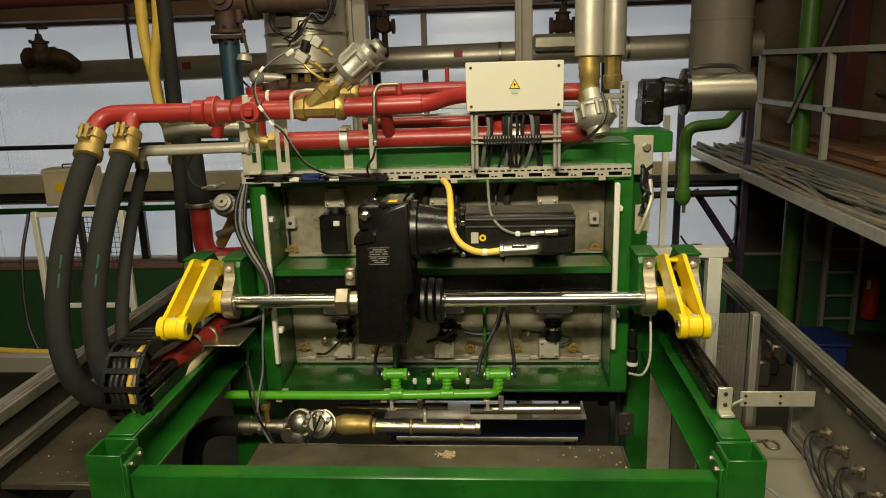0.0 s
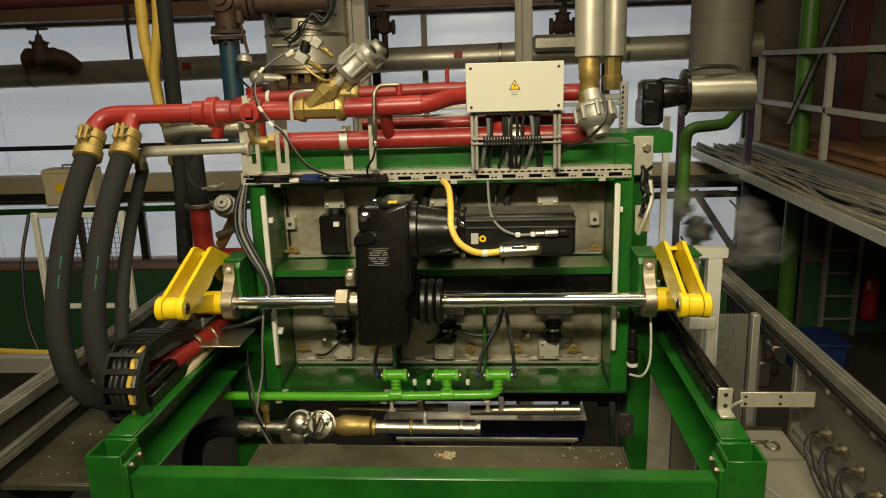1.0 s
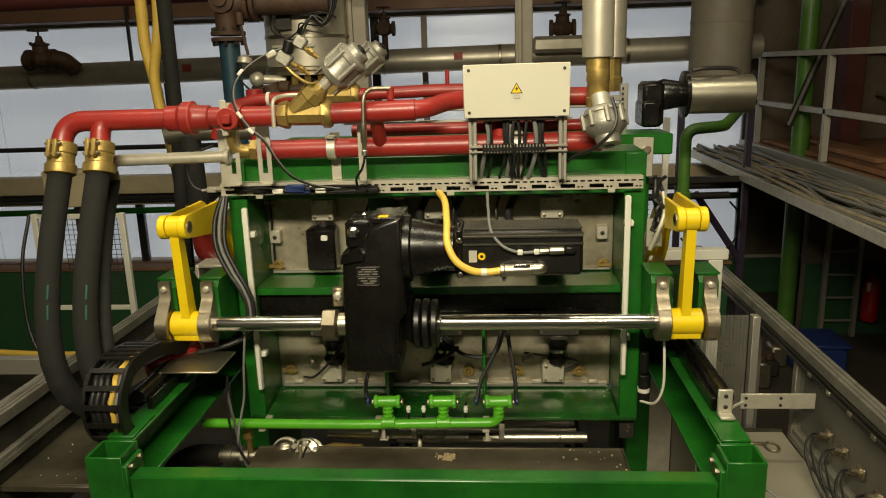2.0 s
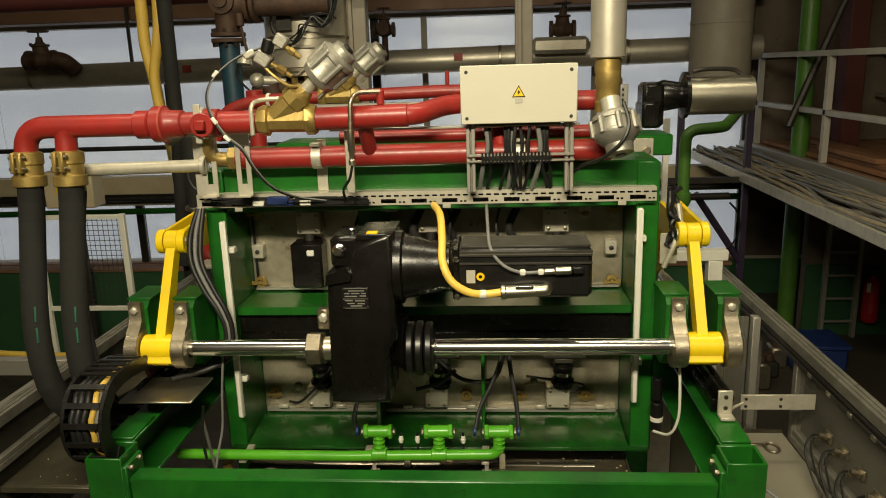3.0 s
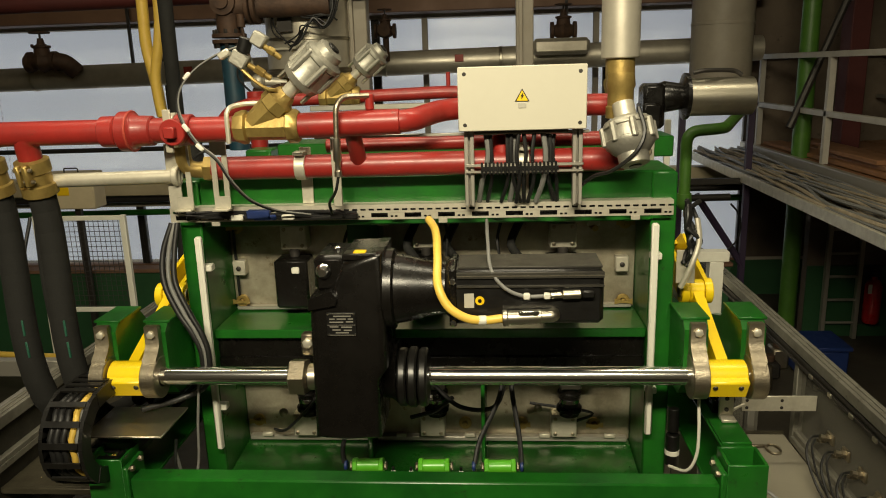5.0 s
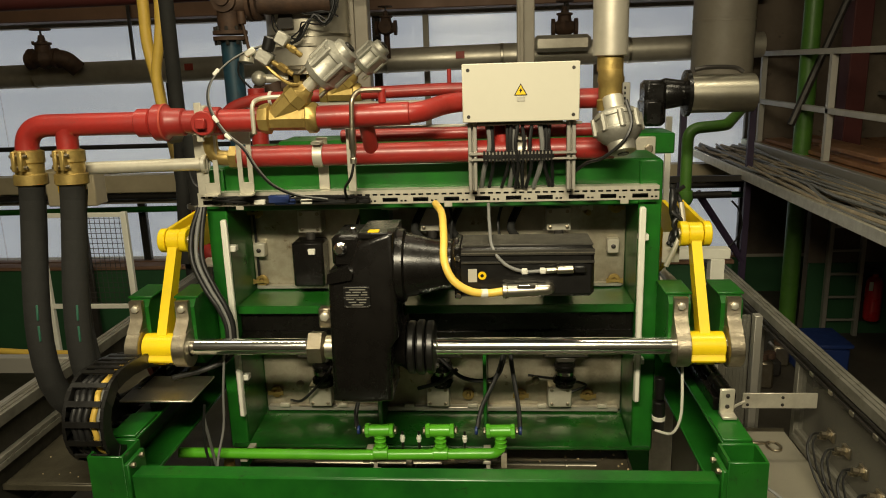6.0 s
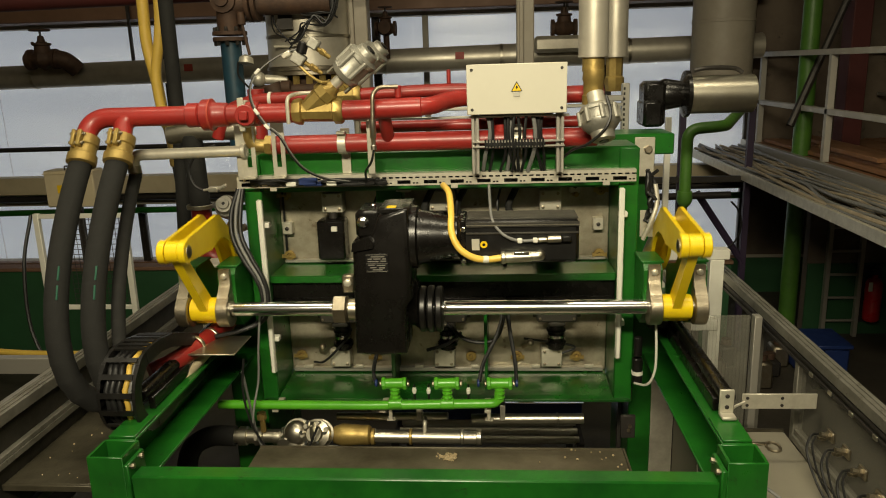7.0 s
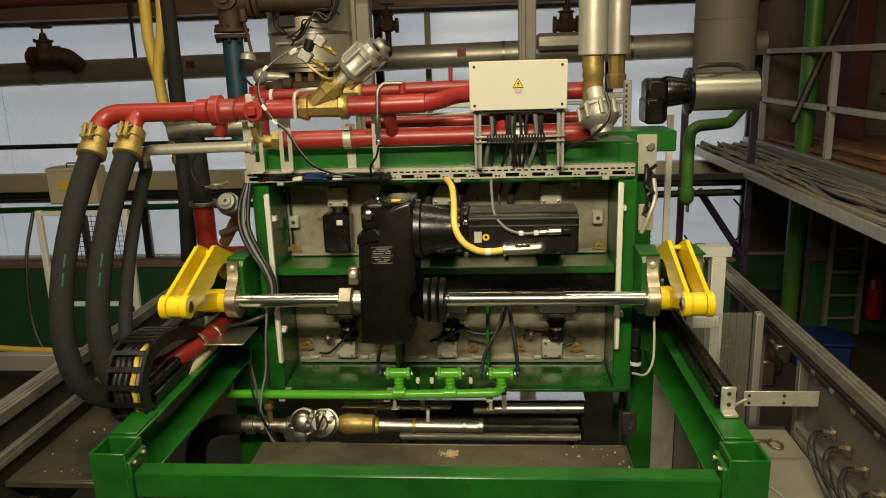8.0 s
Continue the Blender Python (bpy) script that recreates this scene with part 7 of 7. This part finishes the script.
def side_cables():
    s = carried("cable_loom", (-1.15, 3.2, 2.3), "looped black and grey cables at the carriage column", "cable")
    for k, (r, m) in enumerate(((0.0105, CABLE), (0.008, CABLE_GREY), (0.010, CABLE))):
        o = 0.02 * k
        pts = [(-1.14 + o * 0.5, 3.25, 2.50), (-1.17 + o, 3.22, 2.40), (-1.165 + o, 3.19, 2.30), (-1.12 + o, 3.17, 2.20), (-1.07 + o * 0.8, 3.16, 2.12), (-1.045 + o * 0.6, 3.16, 2.04), (-1.06 + o * 0.5, 3.16, 1.93), (-1.13, 3.14, 1.885), (-1.24, 3.06, 1.88)]
        part("cable", Geo().tube(smooth_path(pts), r, 10), m, s)
    part("tail", Geo().tube(smooth_path([(-1.055, 3.14, 1.98), (-1.075, 3.13, 1.80), (-1.085, 3.12, 1.65), (-1.10, 3.08, 1.55), (-1.11, 3.05, 1.45)]), 0.005, 8), CABLE_GREY, s)
    t = carried("switch_plate", (0.70, 3.3, 2.3), "steel plate with tangled sensor cables on the column", "bracket")
    part("plate", Geo().box(0.625, 0.69, 3.33, 3.336, 2.24, 2.36, 0.002), ZINC, t)
    rnd = random.Random(8)
    for k in range(5):
        pts = [(0.66 + rnd.uniform(-0.02, 0.03), 3.30 + rnd.uniform(-0.03, 0.03), 2.54 - j * 0.045) for j in range(6)]
        part("cable", Geo().tube(smooth_path(pts), 0.008, 8), CABLE, t)
    part("cable", Geo().tube(smooth_path([(0.68, 3.3, 2.48), (0.685, 3.28, 2.40), (0.66, 3.27, 2.32), (0.63, 3.28, 2.24)]), 0.010, 8), ZINC, t)
    u = carried("air_line", (0.68, 3.0, 1.6), "white air line looping down from the bearing", "hose")
    part("hose", Geo().tube(smooth_path([(0.665, 3.12, 1.94), (0.668, 3.1, 1.80), (0.665, 3.1, 1.70), (0.64, 3.12, 1.63), (0.60, 3.2, 1.60)]), 0.0055, 8), WHITE, u)
    part("regulator", Geo().cyl((0.62, 3.25, 1.58), (0.62, 3.25, 1.70), 0.024, 16).cyl((0.62, 3.25, 1.71), (0.62, 3.25, 1.80), 0.019, 14), BLACKPLASTIC, u)
    part("band", Geo().ring((0.62, 3.25, 1.622), (0.62, 3.25, 1.640), 0.026, 0.023, 16), WHITE, u)


# ---- crank drive: shaft with two cranks, and two bent links to the rear frame ----
SHAFT_Y, SHAFT_Z = 3.069, 2.003
CRANK, LINK = 0.4165, 0.9404
PIVOT_Y, PIVOT_Z = 3.592, 1.9645


def crankshaft():
    x0, y, z = -0.27, SHAFT_Y, SHAFT_Z
    c = thing("crankshaft", (x0, y, z), "polished steel shaft with yellow cranks at both ends", "shaft")
    part("shaft", Geo().cyl((-1.385, y, z), (0.855, y, z), 0.031, 32), CHROME, c)
    for xc in (-1.259, 0.7255):
        hub = Geo().lathe((xc - 0.068, y, z), (1, 0, 0), [(0, 0.046), (0.004, 0.052), (0.132, 0.052), (0.136, 0.046)], 28)
        hub.box(xc - 0.066, xc + 0.066, y + 0.02, y + 0.064, z - 0.034, z + 0.034, 0.005)
        h = part("hub", hub, YELLOW, c)
        w = 0.018
        arm = Geo().prism([(y - 0.03, z - 0.036), (y - CRANK + 0.01, z - 0.024), (y - CRANK + 0.01, z + 0.024), (y - 0.03, z + 0.036)], "x", xc - w, xc + w)
        part("arm", arm, YELLOW, c)
        part("end_boss", Geo().cyl((xc - 0.0255, y - CRANK, z), (xc + 0.0255, y - CRANK, z), 0.043, 26), YELLOW, c)
        part("plug", Geo().lathe((xc, y - CRANK, z + 0.042), (0, 0, 1), [(0, 0.014), (0.003, 0.012)], 12), LABEL, c)
        part("pin", Geo().cyl((xc - 0.062, y - CRANK, z), (xc + 0.062, y - CRANK, z), 0.017, 16), STEEL, c, "steel crank pin")
        for dx in (-0.04, 0.04):
            part("clamp_screw", Geo().lathe((xc + dx, y + 0.064, z - 0.012), (0, 1, 0), [(0, 0.009), (0.004, 0.007)], 10), DARKMETAL, h)
    return c


def link(xc):
    y, z = PIVOT_Y, PIVOT_Z
    k = thing("toggle_link", (xc, y, z), "yellow bent double-plate link of the crank drive", "link", "crank links")
    n = 8
    outline = []
    for a in range(n + 1):
        t = radians(290 - 200 * a / n)
        outline.append((y - LINK + 0.046 * math.cos(t), z + 0.046 * math.sin(t)))
    outline += [(y - 0.66, z + 0.197), (y - 0.64, z + 0.210), (y - 0.61, z + 0.213), (y - 0.58, z + 0.203)]
    for a in range(n + 1):
        t = radians(35 - 200 * a / n)
        outline.append((y + 0.05 * math.cos(t), z + 0.05 * math.sin(t)))
    outline += [(y - 0.25, z + 0.0), (y - 0.36, z + 0.04), (y - 0.42, z + 0.095), (y - 0.48, z + 0.122), (y - 0.55, z + 0.125), (y - 0.61, z + 0.100), (y - 0.67, z + 0.050)]
    for sgn in (-1, 1):
        a, b = sorted((xc + sgn * 0.028, xc + sgn * 0.044))
        p = part("side_plate", Geo().prism(outline, "x", a, b), YELLOW, k)
        part("pin_boss", Geo().cyl((xc + sgn * 0.0275, y - LINK, z), (xc + sgn * 0.056, y - LINK, z), 0.047, 26), YELLOW, p)
        part("pin_cap", Geo().lathe((xc + sgn * 0.056, y - LINK, z), (sgn, 0, 0), [(0, 0.024), (0.004, 0.024), (0.006, 0.018)], 18), STEEL, p)
    part("web", Geo().prism([(y - 0.56, z + 0.185), (y - 0.35, z + 0.13), (y - 0.15, z + 0.075), (y - 0.15, z + 0.062), (y - 0.35, z + 0.115), (y - 0.56, z + 0.17)], "x", xc - 0.0275, xc + 0.0275), YELLOW, k)
    part("pivot_pin", Geo().cyl((xc - 0.06, y, z), (xc + 0.06, y, z), 0.02, 16), STEEL, k)
    g = thing("pivot_bracket", (xc, y + 0.2, z - 0.1), "green bracket of the rear frame holding a crank link", "bracket", "link brackets")
    part("lug", Geo().box(xc - 0.022, xc + 0.022, y - 0.03, y + 0.4, z - 0.05, z + 0.04, 0.006), GREEN, g)
    part("foot", Geo().box(xc - 0.05, xc + 0.05, y + 0.25, y + 0.4, z - 0.16, z - 0.051, 0.006), GREEN, g)
    return k


def rear_tooling():
    """What slides back under the rear half as the press opens."""
    b = thing("tool_bar", (0.0, 3.75, 1.24), "dark steel bar with black clamps under the rear mould half", "bar")
    part("bar", Geo().cyl((-0.95, 3.75, 1.232), (0.64, 3.75, 1.232), 0.030, 18), DARKMETAL, b)
    part("shield", Geo().box(-0.95, 0.64, 3.79, 3.80, 1.22, 1.34, 0.002), DARKMETAL, b)
    for x in (0.38, 0.53):
        part("clamp", Geo().box(x, x + 0.06, 3.70, 3.78, 1.19, 1.275, 0.006), BLACKPLASTIC, b)
    t = thing("part_tray", (0.15, 4.5, 0.70), "shallow dark blue tray covered with a bright steel sheet", "tray")
    part("body", Geo().box(-0.72, 0.54, 4.29, 4.75, 0.69, 0.815, 0.006), BLUEPLASTIC, t)
    part("sheet", Geo().box(-0.73, 0.55, 4.275, 4.90, 0.8155, 0.822, 0.002), BRIGHT, t, "bright polished steel sheet")
    for x in (-0.52, 0.02, 0.12, 0.40):
        part("stop", Geo().box(x, x + 0.022, 4.60, 4.64, 0.8225, 0.875, 0.003), BLACKPLASTIC, t)
    return b, t


def rear_underframe():
    f = thing("rear_underframe", (0.3, 3.7, 0.0), "dark steel guide frame under the rear mould half", "machine frame")
    for x in (0.615, 0.655):
        part("post", Geo().box(x, x + 0.022, 3.62, 3.66, 0.0, 1.36, 0.003), DARKMETAL, f)
    part("foot", Geo().box(0.55, 0.70, 3.58, 3.70, 0.0, 0.02, 0.003), DARKMETAL, f)
    part("rail", Geo().box(0.60, 0.70, 3.60, 3.66, 1.361, 1.40, 0.003), DARKMETAL, f)
    q = thing("roller_table", (-0.1, 4.6, 0.0), "low steel roller table under the part tray", "table")
    for x in (-0.70, 0.48):
        part("rail", Geo().box(x, x + 0.05, 4.28, 5.05, 0.60, 0.66, 0.004), DARKMETAL, q)
        for y in (4.30, 4.98):
            part("leg", Geo().box(x, x + 0.05, y, y + 0.05, 0.0, 0.60, 0.003), DARKMETAL, q)
    for k in range(7):
        part("roller", Geo().cyl((-0.66, 4.33 + k * 0.11, 0.664), (0.50, 4.33 + k * 0.11, 0.664), 0.026, 12), ZINC, q)
    p = thing("floor_trestle", (-1.2, 3.9, 0.0), "pale aluminium trestle standing on the floor under the machine", "trestle")
    for x in (-1.50, -1.12):
        part("leg", Geo().tube([(x - 0.1, 3.75, 0.0), (x + 0.06, 3.95, 0.75)], 0.024, 8), ZINC, p)
        part("leg", Geo().tube([(x - 0.1, 4.15, 0.0), (x + 0.06, 3.97, 0.75)], 0.024, 8), ZINC, p)
    part("top", Geo().box(-1.52, -0.98, 3.90, 4.02, 0.75, 0.79, 0.004), ZINC, p)
    for k in range(5):
        part("rung", Geo().cyl((-1.56 + k * 0.02, 3.80 + k * 0.03, 0.12 + k * 0.12), (-1.18 + k * 0.02, 3.80 + k * 0.03, 0.12 + k * 0.12), 0.014, 8), ZINC, p)


# ---- hoses and cable chain ----
HOSES = []
PIPE_Y, PIPE_Z = 3.118, 2.832
SEG = 0.075


def swivel():
    """Red elbow piece that turns on the manifold's end and carries two hoses."""
    e = thing("hose_elbow", (-1.27, PIPE_Y, PIPE_Z), "red painted pipe elbow with two brass hose clamps", "pipe elbow")
    y, z = PIPE_Y, PIPE_Z
    part("pipe", Geo().tube(rounded([(-1.275, y, z), (-1.70, y, z), (-1.70, y, z - 0.20)], 0.092, 10), 0.040, 22), RED, e)
    part("branch", Geo().tube(rounded([(-1.44, y, z), (-1.545, y, z - 0.002), (-1.545, y, z - 0.20)], 0.085, 8), 0.038, 20), RED, e)
    for x in (-1.70, -1.545):
        k = part("clamp", Geo().lathe((x, y, z - 0.085), (0, 0, -1), [(0, 0.042), (0.006, 0.055), (0.045, 0.055), (0.05, 0.050), (0.085, 0.050), (0.09, 0.058), (0.125, 0.058), (0.13, 0.049)], 26), BRASS, e, "cast brass hose clamp")
        part("ear", Geo().box(x - 0.020, x - 0.004, y - 0.076, y - 0.045, z - 0.16, z - 0.088, 0.004).box(x + 0.004, x + 0.022, y - 0.076, y - 0.045, z - 0.16, z - 0.088, 0.004), BRASS, k)
        part("screw", Geo().cyl((x - 0.03, y - 0.062, z - 0.105), (x + 0.034, y - 0.062, z - 0.105), 0.007, 8).cyl((x - 0.03, y - 0.062, z - 0.145), (x + 0.034, y - 0.062, z - 0.145), 0.007, 8), STEEL, k)
    return e


def hose(name, radius, count, label):
    """A hose of short stiff pieces."""
    h = thing(name, (-1.6, 2.9, 1.6), label, "hose", "bending hoses")
    pieces = []
    l, r = SEG, radius
    g = Geo().lathe((0, 0, -l / 2 - 0.018), (0, 0, 1), [(0, r * 0.93), (0.009, r * 0.985), (0.018, r), (l + 0.018, r), (l + 0.027, r * 0.985), (l + 0.036, r * 0.93)], 22)
    me = mesh_of("hose_piece", g, RUBBER, (0, 0, 0))
    for k in range(count):
        ob = new("hose_piece", me)
        ob.parent = h
        ORIGIN[ob] = ORIGIN[h]
        pieces.append(ob)
    if radius > 0.04:
        for k in (6, 7):
            mark = new("print_mark", mesh_of("print_mark", Geo().box(r * 0.45, r * 0.62, -r * 0.90, -r * 0.76, -0.028, 0.028, 0.002), PRINT, (0, 0, 0)))
            mark.parent = pieces[k]
    HOSES.append((h, pieces, radius))


def hose_line(k, s):
    """Middle line of hose k with the carriage s metres forward."""
    phi = radians(38 - 66 * s)
    way = Vector((0, -math.sin(phi), -math.cos(phi)))
    if k < 2:
        x0, x3 = ((-1.70, -1.63), (-1.545, -1.49))[k]
        p0 = Vector((x0, PIPE_Y - s, PIPE_Z)) + way * 0.195
        p1 = p0 + way * 0.42 + Vector((-0.06 + 0.09 * s, 0, 0))
        p2, p3 = Vector((x3 - 0.11 + 0.17 * s, 2.30 - 0.40 * s, 1.64)), Vector((x3 + 0.12, 2.90, 1.68))
    else:
        p0 = Vector((-1.57, 3.19 - s, 2.575))
        p1 = p0 + Vector((0, -0.30 + 0.34 * s, -0.32))
        p2, p3 = Vector((-1.44, 2.28 - 0.2 * s, 1.66)), Vector((-1.42, 2.95, 1.58))
    pts = []
    for i in range(61):
        t = i / 60
        pts.append(p0 * (1 - t) ** 3 + p1 * 3 * t * (1 - t) ** 2 + p2 * 3 * t * t * (1 - t) + p3 * t ** 3)
    pts.append(p3 + Vector((0, 1.2, 0)))
    return pts


def along(pts, d):
    for a, b in zip(pts, pts[1:]):
        l = (b - a).length
        if d <= l:
            return a.lerp(b, d / l)
        d -= l
    return pts[-1]


def cable_chain():
    yc, zc, r = 2.555, 1.855, 0.135
    c = thing("cable_chain", (-1.37, yc, zc), "black plastic cable chain with yellow and black cables inside", "cable chain")
    x0, x1 = -1.435, -1.305
    line = [(2.98, 1.882), (2.86, 1.93), (2.74, 1.972), (2.64, 1.988)]
    line += [(yc + r * math.cos(radians(a)), zc + r * math.sin(radians(a))) for a in range(90, 271, 12)]
    line += [(2.66, zc - r), (2.78, zc - r), (3.0, zc - r)]
    path = []
    for (ya, za), (yb, zb) in zip(line, line[1:]):
        path.append(((ya, za), (yb, zb)))
    for x in (x0, x1):
        for (ya, za), (yb, zb) in path:
            d = Vector((yb - ya, zb - za))
            n = Vector((-d.y, d.x)).normalized() * 0.026
            u = d.normalized() * 0.008
            quad = [(ya - u.x - n.x, za - u.y - n.y), (yb + u.x - n.x, zb + u.y - n.y), (yb + u.x + n.x, zb + u.y + n.y), (ya - u.x + n.x, za - u.y + n.y)]
            k = int(abs(ya * 1000)) % 2
            part("side_link", Geo().prism(quad, "x", x - 0.006 - 0.002 * k, x + 0.006 + 0.002 * k), BLACKPLASTIC, c)
    for k, ((ya, za), (yb, zb)) in enumerate(path):
        d = Vector((yb - ya, zb - za))
        long = d.length > 0.07
        for f in ((0.25, 0.75) if long else (0.5,)):
            if not long and k % 2:
                continue
            m = Vector((ya, za)).lerp(Vector((yb, zb)), f)
            n = Vector((d.y, -d.x)).normalized() * 0.026
            u = d.normalized() * 0.010
            for sg in (1, -1):
                q = m + n * sg
                quad = [(q.x - u.x - n.x * 0.12, q.y - u.y - n.y * 0.12), (q.x + u.x - n.x * 0.12, q.y + u.y - n.y * 0.12), (q.x + u.x + n.x * 0.12, q.y + u.y + n.y * 0.12), (q.x - u.x + n.x * 0.12, q.y - u.y + n.y * 0.12)]
                part("cross_bar", Geo().prism(quad, "x", x0 + 0.007, x1 - 0.007), BLACKPLASTIC, c)
    for x, rr, m in ((-1.345, 0.010, HOSE_YELLOW), (-1.372, 0.010, CABLE), (-1.395, 0.012, CABLE), (-1.415, 0.010, CABLE), (-1.326, 0.007, CABLE_GREY)):
        part("cable", Geo().tube([(x + 0.004 * math.sin(k * 1.7), y, z) for k, (y, z) in enumerate(line)], rr, 10), m, c)
    return c


def coupling():
    p = thing("return_pipe", (-1.3, 3.0, 1.8), "red return pipe with two hose clips beside the chain", "pipe")
    part("pipe", Geo().tube(rounded([(-1.25, 3.5, 1.885), (-1.27, 3.05, 1.865), (-1.34, 2.80, 1.84), (-1.42, 2.72, 1.82)], 0.06, 6), 0.041, 16), RED, p)
    part("grey_pipe", Geo().tube(rounded([(-1.29, 3.3, 1.82), (-1.30, 2.95, 1.80), (-1.35, 2.72, 1.74)], 0.06, 6), 0.030, 16), BEIGE, p)
    for y, x in ((3.03, -1.274), (2.93, -1.301)):
        part("clip", Geo().ring((x, y, 1.862), (x - 0.004, y - 0.014, 1.860), 0.046, 0.040, 18), STAINLESS, p)


def steam():
    """A thin cloud of steam in stiff puffs."""
    rnd = random.Random(21)
    cloud = thing("steam_puff", (0.2, 4.7, 1.9), "thin grey puff of steam drifting beside the machine", "steam")
    for k in range(22):
        c = Vector((0.2 + rnd.gauss(0, 0.10), 4.7 + rnd.gauss(0, 0.30), 1.9 + rnd.gauss(0, 0.14)))
        r = rnd.uniform(0.07, 0.20)
        g = Geo()
        n, m = 14, 8
        wob = [rnd.uniform(0.75, 1.15) for _ in range(m + 1)]
        g.lathe(c - Vector((0, 0, r)), (rnd.uniform(-0.4, 0.4), rnd.uniform(-0.4, 0.4), 1), [(r * (1 - math.cos(math.pi * j / m)), max(1e-6, r * wob[j] * math.sin(math.pi * j / m))) for j in range(m + 1)], n)
        part("puff", g, STEAM, cloud)
    return cloud


# ---- assembly ----
hall()
back_plant()
static_drive()
base_frame()
side_walks()
left_yard()
right_yard()
carriage()
perforated_rail()
red_pipes()
junction_box()
gear_motor()
water_block()
side_cables()
SHAFT = crankshaft()
LINKS = [link(-1.259), link(0.7255)]
ELBOW = swivel()
hose("steam_hose", 0.0445, 20, "thick dark rubber steam hose bending beside the machine")
hose("steam_hose", 0.0445, 20, "thick dark rubber steam hose bending beside the machine")
hose("drain_hose", 0.027, 19, "thinner black rubber hose beside the steam hoses")
TOOLBAR, PARTS = rear_tooling()
rear_underframe()
CHAIN = cable_chain()
coupling()
CLOUD = steam()


def motions():
    turn = [(0, 3.5), (0.3, 7.5), (0.5, 12.0), (0.7, 14.2), (1.0, 14.9), (1.2, 16.5), (1.3, 19), (1.4, 24), (1.5, 32.0), (1.6, 43.5), (1.7, 55.5), (1.85, 71),
            (2.0, 85), (2.2, 100), (2.5, 112.5), (2.8, 117.4), (3.0, 118.2), (3.5, 119.4), (3.8, 124.5), (4.0, 132.6), (4.25, 142.8), (4.5, 152.3), (4.7, 155.0), (5.0, 155.4),
            (5.3, 149.4), (5.55, 136.3), (5.8, 124.8), (6.0, 119.2), (6.25, 115.4), (6.5, 112.0), (6.6, 106.8), (6.7, 98.0), (6.8, 85.5), (6.9, 68), (7.0, 51.0), (7.1, 36),
            (7.2, 25), (7.3, 18.5), (7.5, 15.4), (8.0, 14.8)]
    drive = []
    for t, a in turn:
        z = SHAFT_Z + CRANK * math.sin(radians(a))
        y = PIVOT_Y - math.sqrt(LINK ** 2 - (z - PIVOT_Z) ** 2)
        s = SHAFT_Y - (y + CRANK * math.cos(radians(a)))
        drive.append((t, a, s, math.degrees(math.asin((z - PIVOT_Z) / LINK))))
    for ob in MOVING:
        b = ORIGIN[ob]
        walk(ob, [(t, pose(b.x, b.y - s, b.z)) for t, a, s, k in drive])
    b = ORIGIN[SHAFT]
    walk(SHAFT, [(t, pose(b.x, b.y - s, b.z, -a)) for t, a, s, k in drive])
    for ob in LINKS:
        b = ORIGIN[ob]
        walk(ob, [(t, pose(b.x, b.y, b.z, -k)) for t, a, s, k in drive])
    b = ORIGIN[ELBOW]
    walk(ELBOW, [(t, pose(b.x, b.y - s, b.z, -(38 - 66 * s))) for t, a, s, k in drive])
    b = ORIGIN[CHAIN]
    walk(CHAIN, [(t, pose(b.x, b.y - s / 2, b.z)) for t, a, s, k in drive])
    walk(CLOUD, [(t, pose(x, y, z, 0, 0, a)) for t, x, y, z, a in (
        (0.0, 0.2, 4.7, 1.9, 0), (0.8, 0.2, 4.7, 1.9, 0), (1.0, 1.35, 4.8, 1.95, 10), (1.2, 1.62, 4.9, 2.0, 16), (1.5, 1.82, 4.95, 1.98, 26), (1.7, 1.90, 5.0, 2.02, 34),
        (1.9, 1.98, 5.05, 2.7, 42), (2.15, 2.05, 5.1, 4.6, 50), (2.8, 2.1, 5.2, 5.0, 70), (8.0, 2.1, 5.2, 5.0, 70))])
    b = ORIGIN[TOOLBAR]
    walk(TOOLBAR, [(t, pose(b.x, b.y + d, b.z)) for t, d in ((0, 0), (1.3, 0), (1.4, 0.03), (1.5, 0.14), (1.6, 0.40), (1.7, 0.66), (1.85, 0.85), (2.1, 0.9), (8.0, 0.9))])
    b = ORIGIN[PARTS]
    walk(PARTS, [(t, pose(b.x, b.y + d, b.z)) for t, d in ((0, 0), (1.4, 0), (1.5, 0.03), (1.6, 0.12), (1.7, 0.20), (1.85, 0.25), (2.1, 0.26), (8.0, 0.26))])
    for n, (h, pieces, radius) in enumerate(HOSES):
        lines = [(t, hose_line(n, s)) for t, a, s, k in drive]
        for j, ob in enumerate(pieces):
            rows = []
            for t, pts in lines:
                p, q = along(pts, j * SEG), along(pts, (j + 1) * SEG)
                d = (p - q).normalized()
                side = Vector((1, 0, 0))
                fore = d.cross(side).normalized()
                side = fore.cross(d)
                m = Matrix((side, fore, d)).transposed().to_4x4()
                m.translation = (p + q) / 2 - ORIGIN[h]
                rows.append((t, m))
            walk(ob, rows)


motions()
